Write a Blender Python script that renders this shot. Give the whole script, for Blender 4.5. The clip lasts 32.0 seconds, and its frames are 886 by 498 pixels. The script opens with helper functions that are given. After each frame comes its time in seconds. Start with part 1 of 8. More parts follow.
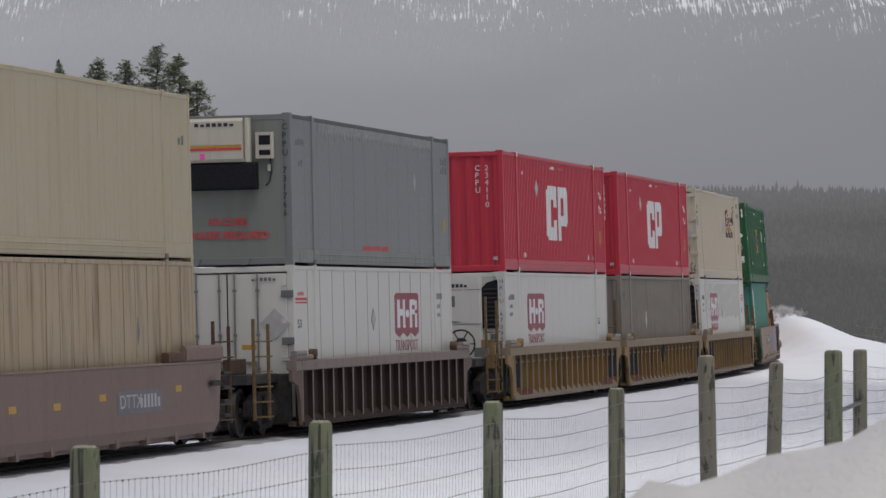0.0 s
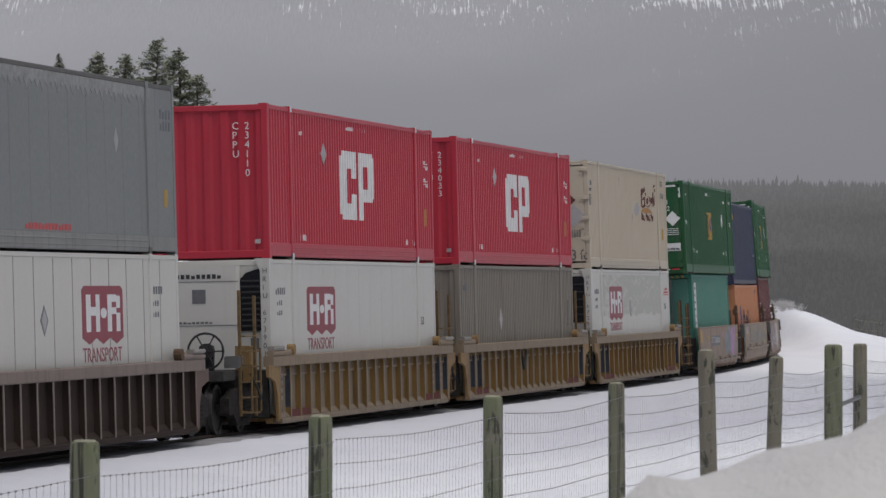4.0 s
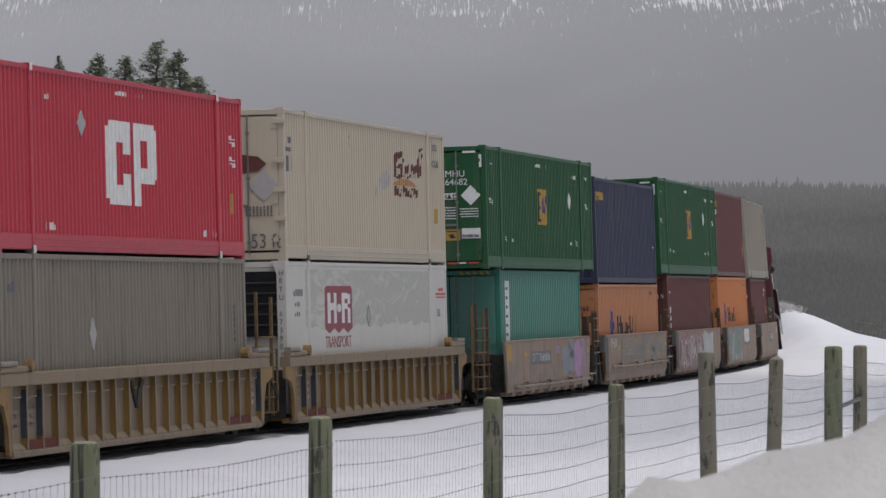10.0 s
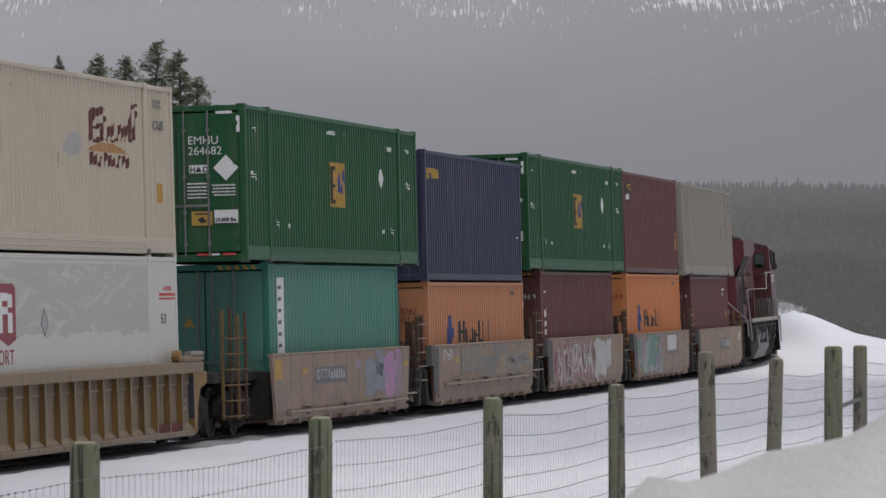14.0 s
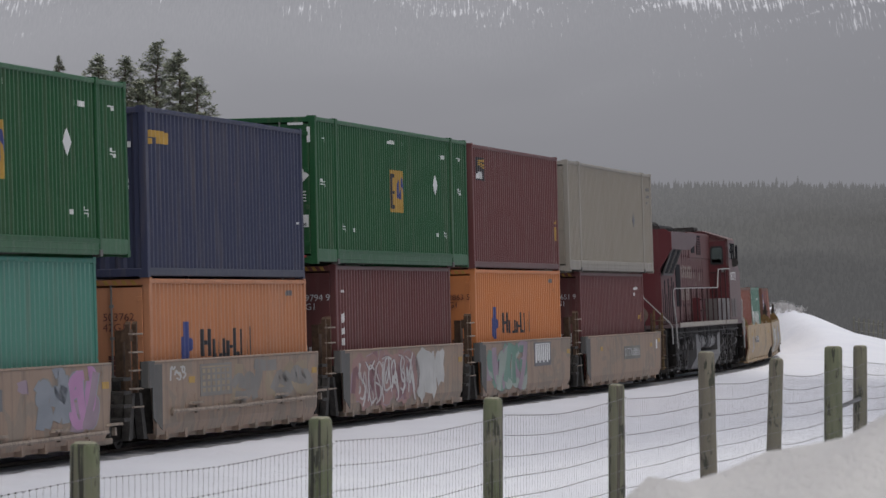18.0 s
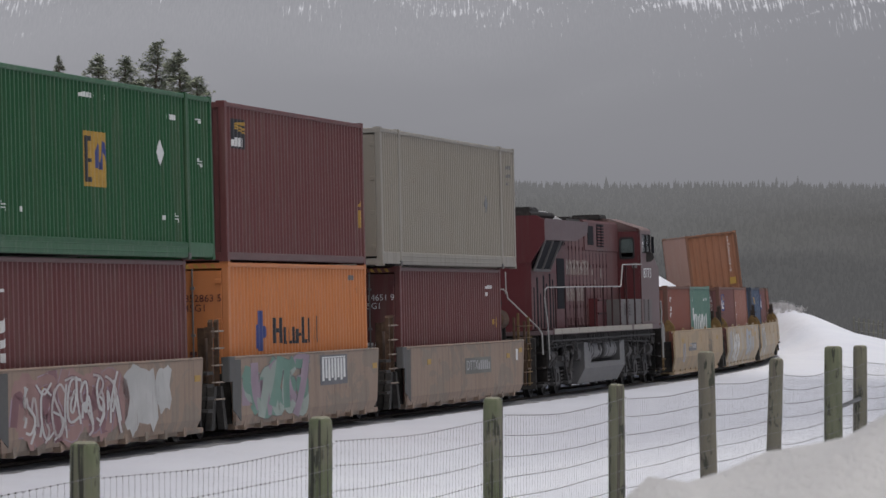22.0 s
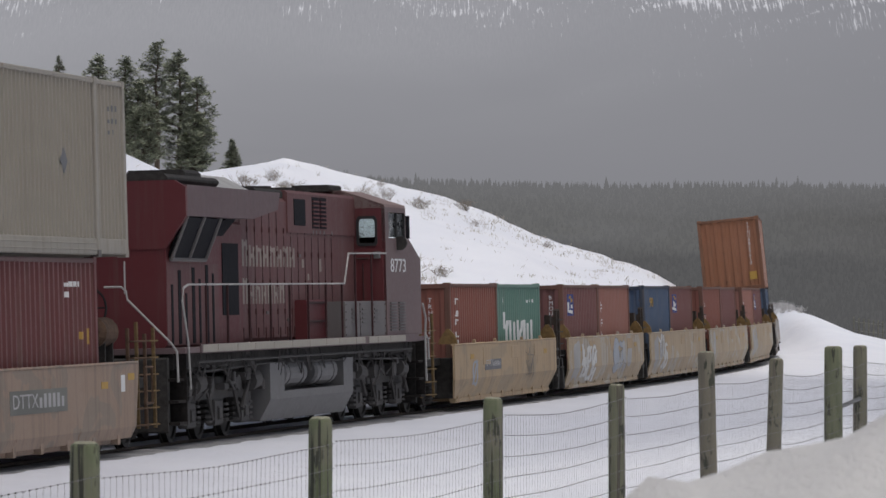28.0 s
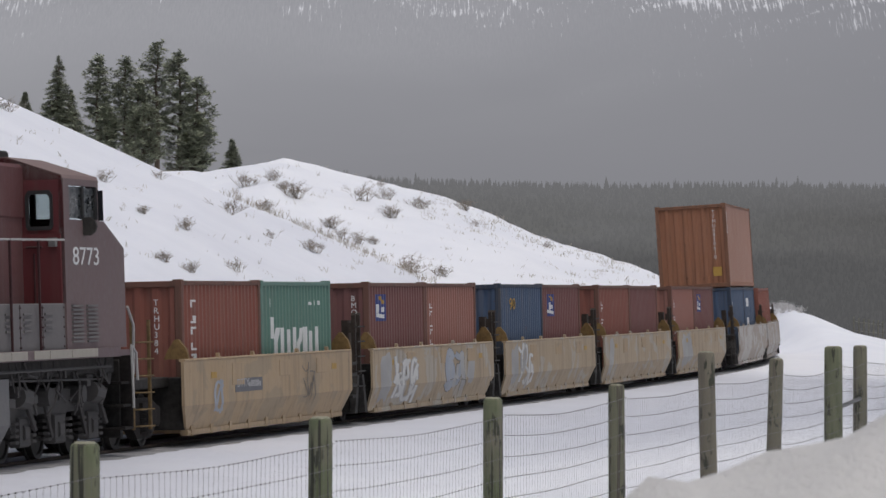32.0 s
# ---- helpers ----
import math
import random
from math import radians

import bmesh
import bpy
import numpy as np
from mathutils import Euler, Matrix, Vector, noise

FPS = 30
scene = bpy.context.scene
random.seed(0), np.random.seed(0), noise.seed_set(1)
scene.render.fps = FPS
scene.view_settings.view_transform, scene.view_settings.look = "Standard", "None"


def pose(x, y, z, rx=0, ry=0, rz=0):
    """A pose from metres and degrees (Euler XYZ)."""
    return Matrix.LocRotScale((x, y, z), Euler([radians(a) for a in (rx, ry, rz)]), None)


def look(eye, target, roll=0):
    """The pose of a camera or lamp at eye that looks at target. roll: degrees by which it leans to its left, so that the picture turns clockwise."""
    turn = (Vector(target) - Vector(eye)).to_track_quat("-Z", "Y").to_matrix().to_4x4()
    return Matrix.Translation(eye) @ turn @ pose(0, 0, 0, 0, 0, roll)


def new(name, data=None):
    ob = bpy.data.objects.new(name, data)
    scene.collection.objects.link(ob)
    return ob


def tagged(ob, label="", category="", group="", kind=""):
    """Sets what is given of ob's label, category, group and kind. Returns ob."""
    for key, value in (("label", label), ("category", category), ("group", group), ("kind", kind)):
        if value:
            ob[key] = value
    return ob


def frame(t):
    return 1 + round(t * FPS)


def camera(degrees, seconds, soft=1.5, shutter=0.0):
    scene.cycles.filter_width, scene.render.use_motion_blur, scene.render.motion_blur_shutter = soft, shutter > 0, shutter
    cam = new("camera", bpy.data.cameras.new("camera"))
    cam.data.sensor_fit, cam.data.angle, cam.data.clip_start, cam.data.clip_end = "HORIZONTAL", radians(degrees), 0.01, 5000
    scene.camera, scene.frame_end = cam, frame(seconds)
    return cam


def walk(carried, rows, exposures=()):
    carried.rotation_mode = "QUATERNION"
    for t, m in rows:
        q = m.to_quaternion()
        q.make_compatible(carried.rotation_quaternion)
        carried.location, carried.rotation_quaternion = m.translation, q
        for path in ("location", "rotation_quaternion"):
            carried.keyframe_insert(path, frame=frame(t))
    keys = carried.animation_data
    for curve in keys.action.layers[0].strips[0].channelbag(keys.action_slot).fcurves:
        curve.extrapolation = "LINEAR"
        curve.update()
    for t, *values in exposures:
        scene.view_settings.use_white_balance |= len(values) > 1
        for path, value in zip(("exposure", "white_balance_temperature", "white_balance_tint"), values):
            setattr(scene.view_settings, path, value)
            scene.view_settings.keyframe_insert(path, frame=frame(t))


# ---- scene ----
from math import sin, cos, pi, sqrt

# ---------------------------------------------------------------- camera
CAM_Z = 2.79
cam = camera(10.70, 32.0, soft=1.5)
PIXEL = 10.70 / 1568          # degrees
TILT = [(0, 7), (0.5, 8.8), (1.5, 9), (2.1, 8.8), (2.5, 7.2), (3.0, 2.6), (3.5, -2.8), (4.2, -3.2),
        (5.5, -3), (6.0, -2.2), (7.5, -1.7), (9.0, -1), (10.5, 0), (16, 0), (32, 0)]
cam.data.dof.use_dof = True
cam.data.dof.focus_distance, cam.data.dof.aperture_fstop = 70, 22
walk(cam, [(t, pose(0, 0, CAM_Z, 90 + 0.481 + d * PIXEL, 0, 0)) for t, d in TILT])

# ---------------------------------------------------------------- track
# Arc length s runs away from the camera; the train comes towards s = -60.
S = np.linspace(-90, 460, 1101)


def curve_table():
    u = S / 100
    heading = 1.3813 + 0.0019 * u + 0.0814 * u ** 2 + 0.0357 * u ** 3
    heading = np.minimum(heading, 3.3)
    dx, dy = np.cos(heading), np.sin(heading)
    step = S[1] - S[0]
    x = np.concatenate([[0], np.cumsum((dx[1:] + dx[:-1]) / 2 * step)])
    y = np.concatenate([[0], np.cumsum((dy[1:] + dy[:-1]) / 2 * step)])
    i = np.searchsorted(S, 0)
    return x - x[i] - 2.542, y - y[i] + 98.298, heading


TX, TY, TH = curve_table()


def rail_z(s):
    s = np.clip(s, -60, 230)
    return -0.002257 * (s - 50) - 1.261e-5 * (s - 50) ** 2


def lean(s):
    u = np.clip(s, -60, 109) / 100
    return 0.022 - 0.0023 * u + 0.0866 * u * u


def train_at(t):
    """How far the train has come at t seconds."""
    return 6.3176 * t - 0.010197 * t * t + 1.8979e-4 * t ** 3


def on_track(s, z=0.0, half=6.5, dx=0.0):
    """Pose at arc length s: x away from the camera along the track, y to the left of it, leaning into the curve."""
    a = np.array([np.interp(s - half, S, TX), np.interp(s - half, S, TY)])
    b = np.array([np.interp(s + half, S, TX), np.interp(s + half, S, TY)])
    c, d = (a + b) / 2, b - a
    turn = math.atan2(d[1], d[0])
    m = Matrix.Translation((c[0], c[1], float(rail_z(s)))) @ Matrix.Rotation(turn, 4, "Z") @ Matrix.Rotation(-float(lean(s)), 4, "X")
    return m @ Matrix.Translation((dx, 0, z))


# ---------------------------------------------------------------- world and light
world = bpy.data.worlds.new("world")
scene.world = world
world.use_nodes = True
wn, wl = world.node_tree.nodes, world.node_tree.links
sky = wn.new("ShaderNodeTexSky")
sky.sky_type, sky.sun_disc = "NISHITA", False
sky.sun_elevation, sky.sun_rotation = radians(70), radians(152)
sky.air_density, sky.dust_density, sky.ozone_density = 1.0, 4.0, 1.0
grey = wn.new("ShaderNodeHueSaturation")
grey.inputs["Saturation"].default_value = 0.62
wl.new(sky.outputs[0], grey.inputs["Color"])
wl.new(grey.outputs[0], wn["Background"].inputs[0])
wn["Background"].inputs[1].default_value = 0.088
sun = new("sun", bpy.data.lights.new("sun", "SUN"))
sun.data.energy, sun.data.angle, sun.data.color = 0.86, radians(30), (1.0, 0.975, 0.94)
# compass 152 degrees from +y towards +x: high over the camera's right shoulder
sun.matrix_world = look((0, 0, 0), (-sin(radians(152)), -cos(radians(152)), -math.tan(radians(70))))
scene.view_settings.exposure = 0.11


# ---------------------------------------------------------------- materials
def mat_new(name):
    m = bpy.data.materials.new(name)
    m.use_nodes = True
    return m, m.node_tree.nodes, m.node_tree.links, m.node_tree.nodes["Principled BSDF"]


def node(nodes, kind, **inputs):
    n = nodes.new(kind)
    for k, v in inputs.items():
        n.inputs[k.replace("_", " ")].default_value = v
    return n


def mixed(nodes, links, fac, a, b):
    """A colour mix; a and b are colours or sockets."""
    n = nodes.new("ShaderNodeMix")
    n.data_type = "RGBA"
    links.new(fac, n.inputs[0])
    for i, v in ((6, a), (7, b)):
        if isinstance(v, tuple):
            n.inputs[i].default_value = (*v, 1)
        else:
            links.new(v, n.inputs[i])
    return n.outputs[2]


def ramp(nodes, links, src, lo, hi):
    n = nodes.new("ShaderNodeMapRange")
    n.inputs[1].default_value, n.inputs[2].default_value = lo, hi
    links.new(src, n.inputs[0])
    return n.outputs[0]


def coords(nodes, links, scale=(1, 1, 1), shift=True):
    """Object coordinates, shifted for each object so that repeats differ."""
    tc = nodes.new("ShaderNodeTexCoord")
    mp = nodes.new("ShaderNodeMapping")
    mp.inputs["Scale"].default_value = scale
    links.new(tc.outputs["Object"], mp.inputs[0])
    if shift:
        oi = nodes.new("ShaderNodeObjectInfo")
        mul = nodes.new("ShaderNodeMath")
        mul.operation = "MULTIPLY"
        mul.inputs[1].default_value = 37.0
        links.new(oi.outputs["Random"], mul.inputs[0])
        cmb = nodes.new("ShaderNodeCombineXYZ")
        links.new(mul.outputs[0], cmb.inputs[0])
        links.new(mul.outputs[0], cmb.inputs[1])
        links.new(cmb.outputs[0], mp.inputs["Location"])
    return mp.outputs[0]


def paint(name, color, rough=0.55, fade=0.25, streak=0.35, rust=0.0, dirt=(0.16, 0.13, 0.105), rust_color=(0.13, 0.055, 0.028), specks=0.42, patch=None, patches=0.5, spec=0.35):
    """Weathered vehicle paint: large faded areas, run-down streaks, fine grime and a few rust spots."""
    m, n, l, bsdf = mat_new(name)
    fadec = tuple(min(1, c * 0.85 + 0.40 * sum(color) / 3 + 0.006) for c in color)
    big = node(n, "ShaderNodeTexNoise", Scale=0.55, Detail=5.0, Roughness=0.6)
    l.new(coords(n, l), big.inputs["Vector"])
    col = mixed(n, l, ramp(n, l, big.outputs[0], 0.42, 0.42 + 0.42 / max(fade, 0.05)), color, fadec)
    if patch:
        pn = node(n, "ShaderNodeTexNoise", Scale=0.9, Detail=3.0, Roughness=0.5, Distortion=0.8)
        l.new(coords(n, l, (0.8, 1, 1.3)), pn.inputs["Vector"])
        e = 0.68 - 0.2 * patches
        col = mixed(n, l, ramp(n, l, pn.outputs[0], e, e + 0.025), col, patch)
    runs = node(n, "ShaderNodeTexNoise", Scale=1.0, Detail=4.0, Roughness=0.65)
    l.new(coords(n, l, (5.0, 5.0, 0.35)), runs.inputs["Vector"])
    k = ramp(n, l, runs.outputs[0], 0.5, 0.5 + 0.22 / max(streak, 0.02))
    col = mixed(n, l, k, col, dirt)
    fine = node(n, "ShaderNodeTexNoise", Scale=9.0, Detail=6.0, Roughness=0.75)
    l.new(coords(n, l), fine.inputs["Vector"])
    col = mixed(n, l, ramp(n, l, fine.outputs[0], 0.6, 0.6 + 0.3 / max(specks, 0.02)), col, dirt)
    if rust:
        rn = node(n, "ShaderNodeTexNoise", Scale=2.6, Detail=8.0, Roughness=0.7)
        l.new(coords(n, l, (1.3, 1.3, 0.7)), rn.inputs["Vector"])
        col = mixed(n, l, ramp(n, l, rn.outputs[0], 0.68 - 0.16 * rust, 0.75 - 0.12 * rust), col, rust_color)
    l.new(col, bsdf.inputs["Base Color"])
    rr = n.new("ShaderNodeMapRange")
    rr.inputs[3].default_value, rr.inputs[4].default_value = rough - 0.1, min(0.95, rough + 0.25)
    l.new(fine.outputs[0], rr.inputs[0])
    l.new(rr.outputs[0], bsdf.inputs["Roughness"])
    bsdf.inputs["Specular IOR Level"].default_value = spec
    bump = node(n, "ShaderNodeBump", Strength=0.12, Distance=0.01)
    l.new(big.outputs[0], bump.inputs["Height"])
    l.new(bump.outputs[0], bsdf.inputs["Normal"])
    return m


def snow_mat():
    m, n, l, bsdf = mat_new("snow")
    a = node(n, "ShaderNodeTexNoise", Scale=0.22, Detail=6.0, Roughness=0.6)
    l.new(coords(n, l, shift=False), a.inputs["Vector"])
    b = node(n, "ShaderNodeTexNoise", Scale=2.4, Detail=7.0, Roughness=0.65)
    l.new(coords(n, l, (1, 0.5, 1), shift=False), b.inputs["Vector"])
    c = node(n, "ShaderNodeTexNoise", Scale=28.0, Detail=4.0, Roughness=0.7)
    l.new(coords(n, l, shift=False), c.inputs["Vector"])
    geo = n.new("ShaderNodeNewGeometry")
    at = n.new("ShaderNodeSeparateXYZ")
    l.new(geo.outputs["Position"], at.inputs[0])
    field_tone = mixed(n, l, ramp(n, l, a.outputs[0], 0.35, 0.7), (0.86, 0.865, 0.905), (0.905, 0.91, 0.94))
    # uneven daylight painted into the field: greyer to the left and along the track
    field_shade = mixed(n, l, ramp(n, l, a.outputs[0], 0.35, 0.7), (0.60, 0.61, 0.665), (0.655, 0.665, 0.72))
    field_tone = mixed(n, l, ramp(n, l, at.outputs[0], -0.5, -5.0), field_tone, field_shade)
    field_tone = mixed(n, l, ramp(n, l, at.outputs[1], 62.0, 95.0), field_tone, field_shade)
    far_hill_tone = mixed(n, l, ramp(n, l, a.outputs[0], 0.35, 0.7), (0.82, 0.83, 0.88), (0.89, 0.895, 0.93))
    # tone by height painted for light on the slopes; road grit on the ploughed bank
    # the nearer hill's tone is painted a little greyer than the snow behind it
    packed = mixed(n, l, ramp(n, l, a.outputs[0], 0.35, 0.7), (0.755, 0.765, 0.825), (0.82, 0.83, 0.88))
    col = mixed(n, l, ramp(n, l, at.outputs[2], 1.5, 3.2), field_tone, packed)
    col = mixed(n, l, ramp(n, l, at.outputs[1], 152.0, 164.0), col, far_hill_tone)
    col = mixed(n, l, ramp(n, l, at.outputs[1], 14.0, 11.5), col, (0.575, 0.56, 0.545))
    col = mixed(n, l, ramp(n, l, b.outputs[0], 0.66, 0.78), col, (0.66, 0.67, 0.70))
    # rare bare specks of soil and straw
    e = node(n, "ShaderNodeTexNoise", Scale=7.0, Detail=5.0, Roughness=0.75)
    l.new(coords(n, l, shift=False), e.inputs["Vector"])
    sl = n.new("ShaderNodeNewGeometry")
    sp = n.new("ShaderNodeSeparateXYZ")
    l.new(sl.outputs["Position"], sp.inputs[0])
    steep = ramp(n, l, sp.outputs[2], 0.8, 3.0)
    bare = n.new("ShaderNodeMath")
    bare.operation = "MULTIPLY"
    l.new(steep, bare.inputs[0])
    l.new(ramp(n, l, e.outputs[0], 0.70, 0.76), bare.inputs[1])
    col = mixed(n, l, bare.outputs[0], col, (0.46, 0.43, 0.39))
    col = mixed(n, l, ramp(n, l, c.outputs[0], 0.745, 0.80), col, (0.40, 0.36, 0.30))
    l.new(col, bsdf.inputs["Base Color"])
    bsdf.inputs["Roughness"].default_value = 0.75
    bsdf.inputs["Specular IOR Level"].default_value = 0.2
    b1 = node(n, "ShaderNodeBump", Strength=0.5, Distance=0.12)
    l.new(b.outputs[0], b1.inputs["Height"])
    b2 = node(n, "ShaderNodeBump", Strength=0.35, Distance=0.02)
    l.new(c.outputs[0], b2.inputs["Height"])
    l.new(b1.outputs[0], b2.inputs["Normal"])
    l.new(b2.outputs[0], bsdf.inputs["Normal"])
    return m


def plain(name, color, rough=0.7, metal=0.0, vary=0.3, scale=6.0, spec=0.3):
    """A surface with a two-scale variation round one colour."""
    m, n, l, bsdf = mat_new(name)
    a = node(n, "ShaderNodeTexNoise", Scale=scale, Detail=6.0, Roughness=0.7)
    l.new(coords(n, l), a.inputs["Vector"])
    dark = tuple(c * (1 - vary) for c in color)
    light = tuple(min(1, c * (1 + vary)) for c in color)
    l.new(mixed(n, l, ramp(n, l, a.outputs[0], 0.3, 0.7), dark, light), bsdf.inputs["Base Color"])
    bsdf.inputs["Roughness"].default_value, bsdf.inputs["Metallic"].default_value = rough, metal
    bsdf.inputs["Specular IOR Level"].default_value = spec
    bump = node(n, "ShaderNodeBump", Strength=0.2, Distance=0.01)
    l.new(a.outputs[0], bump.inputs["Height"])
    l.new(bump.outputs[0], bsdf.inputs["Normal"])
    return m


def per_island(name, colors, rough=0.8):
    """Foliage or stones: each island takes its own shade."""
    m, n, l, bsdf = mat_new(name)
    g = n.new("ShaderNodeNewGeometry")
    l.new(mixed(n, l, g.outputs["Random Per Island"], colors[0], colors[1]), bsdf.inputs["Base Color"])
    bsdf.inputs["Roughness"].default_value = rough
    return m


SNOW = snow_mat()
STEEL_DARK = plain("dark_steel", (0.040, 0.037, 0.035), 0.75, 0.0, 0.4, 9, 0.15)
WHEEL = plain("wheel_steel", (0.032, 0.029, 0.027), 0.65, 0.1, 0.35, 7)
TRUCK_DARK = plain("truck_casting", (0.024, 0.021, 0.020), 0.85, 0.0, 0.45, 9, 0.1)
RAIL_STEEL = plain("rail_steel", (0.045, 0.032, 0.026), 0.7, 0.1, 0.3, 5, 0.15)
BALLAST = plain("ballast", (0.085, 0.08, 0.078), 0.9, 0, 0.5, 14)
# soiled snow, its grey also carrying the shade along the train
SHADED_DIRTY_SNOW = plain("shaded_dirty_snow", (0.24, 0.235, 0.24), 0.85, 0, 0.4, 3.5)
WORN_STEEL = plain("worn_steel_plate", (0.215, 0.20, 0.18), 0.6, 0.0, 0.35, 5)
GALV = plain("galvanised_steel", (0.18, 0.18, 0.178), 0.45, 0.6, 0.2, 8)
WHITE_MARK = plain("white_marking", (0.60, 0.60, 0.595), 0.6, 0, 0.08, 5)
BLACK_MARK = plain("black_marking", (0.03, 0.03, 0.035), 0.6, 0, 0.2, 5)
RED_MARK = plain("red_marking", (0.45, 0.06, 0.06), 0.6, 0, 0.15, 5)
YELLOW_MARK = plain("yellow_marking", (0.37, 0.225, 0.050), 0.6, 0, 0.15, 5)
BLUE_MARK = plain("blue_marking", (0.045, 0.06, 0.185), 0.6, 0, 0.15, 5)
GREY_MARK = plain("grey_placard", (0.34, 0.33, 0.33), 0.6, 0, 0.1, 5)
BROWN_MARK = plain("brown_marking", (0.10, 0.035, 0.03), 0.6, 0, 0.2, 5)
TAN_MARK = plain("tan_marking", (0.36, 0.195, 0.085), 0.6, 0, 0.2, 5)
PINK_MARK = plain("pink_marking", (0.70, 0.10, 0.35), 0.6, 0, 0.1, 5)


# ---------------------------------------------------------------- mesh tools
def box(bm, x0, x1, y0, y1, z0, z1):
    v = [bm.verts.new((x, y, z)) for x in (x0, x1) for y in (y0, y1) for z in (z0, z1)]
    for f in ((0, 1, 3, 2), (4, 6, 7, 5), (0, 4, 5, 1), (2, 3, 7, 6), (0, 2, 6, 4), (1, 5, 7, 3)):
        bm.faces.new([v[i] for i in f])


def cbox(bm, x0, x1, y0, y1, z0, z1, c=0.01):
    """A box with chamfered long edges along its longest side."""
    d = (x1 - x0, y1 - y0, z1 - z0)
    ax = d.index(max(d))
    lo, hi = (x0, y0, z0), (x1, y1, z1)
    o = [i for i in range(3) if i != ax]
    c = min(c, d[o[0]] * 0.4, d[o[1]] * 0.4)
    a0, a1, b0, b1 = lo[o[0]], hi[o[0]], lo[o[1]], hi[o[1]]
    ring = [(a0 + c, b0), (a1 - c, b0), (a1, b0 + c), (a1, b1 - c), (a1 - c, b1), (a0 + c, b1), (a0, b1 - c), (a0, b0 + c)]
    prism(bm, ring, ax, lo[ax], hi[ax])


def prism(bm, ring, axis, a, b):
    """A flat ring of points (in the two other axes, in order) drawn out along an axis from a to b."""
    o = [i for i in range(3) if i != axis]
    rows = []
    for w in (a, b):
        row = []
        for p, q in ring:
            c = [0, 0, 0]
            c[axis], c[o[0]], c[o[1]] = w, p, q
            row.append(bm.verts.new(c))
        rows.append(row)
    n = len(ring)
    for i in range(n):
        bm.faces.new([rows[0][i], rows[0][(i + 1) % n], rows[1][(i + 1) % n], rows[1][i]])
    bm.faces.new(rows[0][::-1])
    bm.faces.new(rows[1])


def tube(bm, pts, r, n=6, caps=True):
    """A round bar along a list of points."""
    pts = [Vector(p) for p in pts]
    rings = []
    for i, p in enumerate(pts):
        d = (pts[min(i + 1, len(pts) - 1)] - pts[max(i - 1, 0)]).normalized()
        u = d.cross(Vector((0, 0, 1)) if abs(d.z) < 0.9 else Vector((1, 0, 0))).normalized()
        w = d.cross(u)
        rad = r[i] if isinstance(r, (list, tuple)) else r
        rings.append([bm.verts.new(p + (u * cos(k * 2 * pi / n) + w * sin(k * 2 * pi / n)) * rad) for k in range(n)])
    for a, b in zip(rings, rings[1:]):
        for k in range(n):
            bm.faces.new([a[k], a[(k + 1) % n], b[(k + 1) % n], b[k]])
    if caps:
        bm.faces.new(rings[0][::-1])
        bm.faces.new(rings[-1])


def link_mesh(name, bm, material, smooth=False):
    bmesh.ops.recalc_face_normals(bm, faces=bm.faces)
    me = bpy.data.meshes.new(name)
    bm.to_mesh(me)
    bm.free()
    if material:
        me.materials.append(material)
    if smooth:
        me.shade_smooth()
    return me


def part(name, bm, material, parent, label="", smooth=False):
    ob = new(name, link_mesh(name, bm, material, smooth))
    ob.parent = parent
    if label:
        ob["label"] = label
    return ob


def made(fn, *args, **kw):
    bm = bmesh.new()
    fn(bm, *args, **kw)
    return bm


def thing(name, label, category, group=""):
    return tagged(new(name), label, category, group)


def text_part(body, size, material, parent, m, name="lettering", align="LEFT", squeeze=1.0, space=1.0, bold=0.0):
    """Raised lettering, 3 mm thick, with the built-in font."""
    cu = bpy.data.curves.new("lettering", "FONT")
    cu.body, cu.size, cu.extrude, cu.align_x, cu.space_line, cu.resolution_u = body, size, 0.003, align, space, 3
    cu.offset = bold * size
    tmp = bpy.data.objects.new("lettering_tmp", cu)
    me = bpy.data.meshes.new_from_object(tmp)
    bpy.data.objects.remove(tmp)
    bpy.data.curves.remove(cu)
    me.transform(Matrix.Diagonal((squeeze, 1, 1, 1)))
    me.materials.clear()
    me.materials.append(material)
    ob = new(name, me)
    ob.parent = parent
    ob.matrix_basis = m
    return ob


def side_text(body, x, z, size, material, parent, w, **kw):
    """On the face towards -y; x, z is the foot of the first letter."""
    return text_part(body, size, material, parent, pose(x, -w - 0.004, z, 90, 0, 0), **kw)


def end_text(body, y, z, size, material, parent, x, **kw):
    """On the face towards -x; y, z is the foot of the first letter."""
    return text_part(body, size, material, parent, pose(x - 0.004, y, z, 90, 0, -90), **kw)


def shaped(name, parent, material, sets, label, draw):
    """One part for each set of rings; many small ones together count as stuff."""
    for rings in sets:
        bm = bmesh.new()
        for ring in rings:
            draw(bm, ring)
        ob = part(name, bm, material, parent, label)
        if len(rings) > 1:
            ob["kind"] = "stuff"
    return ob


def plate(name, parent, material, w, shapes, label="", thick=0.005):
    """Flat shapes (rings of x, z) on the face towards -y."""
    return shaped(name, parent, material, [[ring] for ring in shapes] if "emblem" in name or name == "letter" else [shapes], label,
                  lambda bm, ring: prism(bm, ring, 1, -w - thick, -w + 0.01))


def end_plate(name, parent, material, x, shapes, label="", thick=0.008):
    """Flat shapes (rings of y, z) on the face towards -x."""
    return shaped(name, parent, material, [[ring] for ring in shapes] if "emblem" in name or name == "letter" else [shapes], label,
                  lambda bm, ring: prism(bm, ring, 0, x - thick, x + 0.02))


def rect(a0, a1, b0, b1):
    return [(a0, b0), (a1, b0), (a1, b1), (a0, b1)]


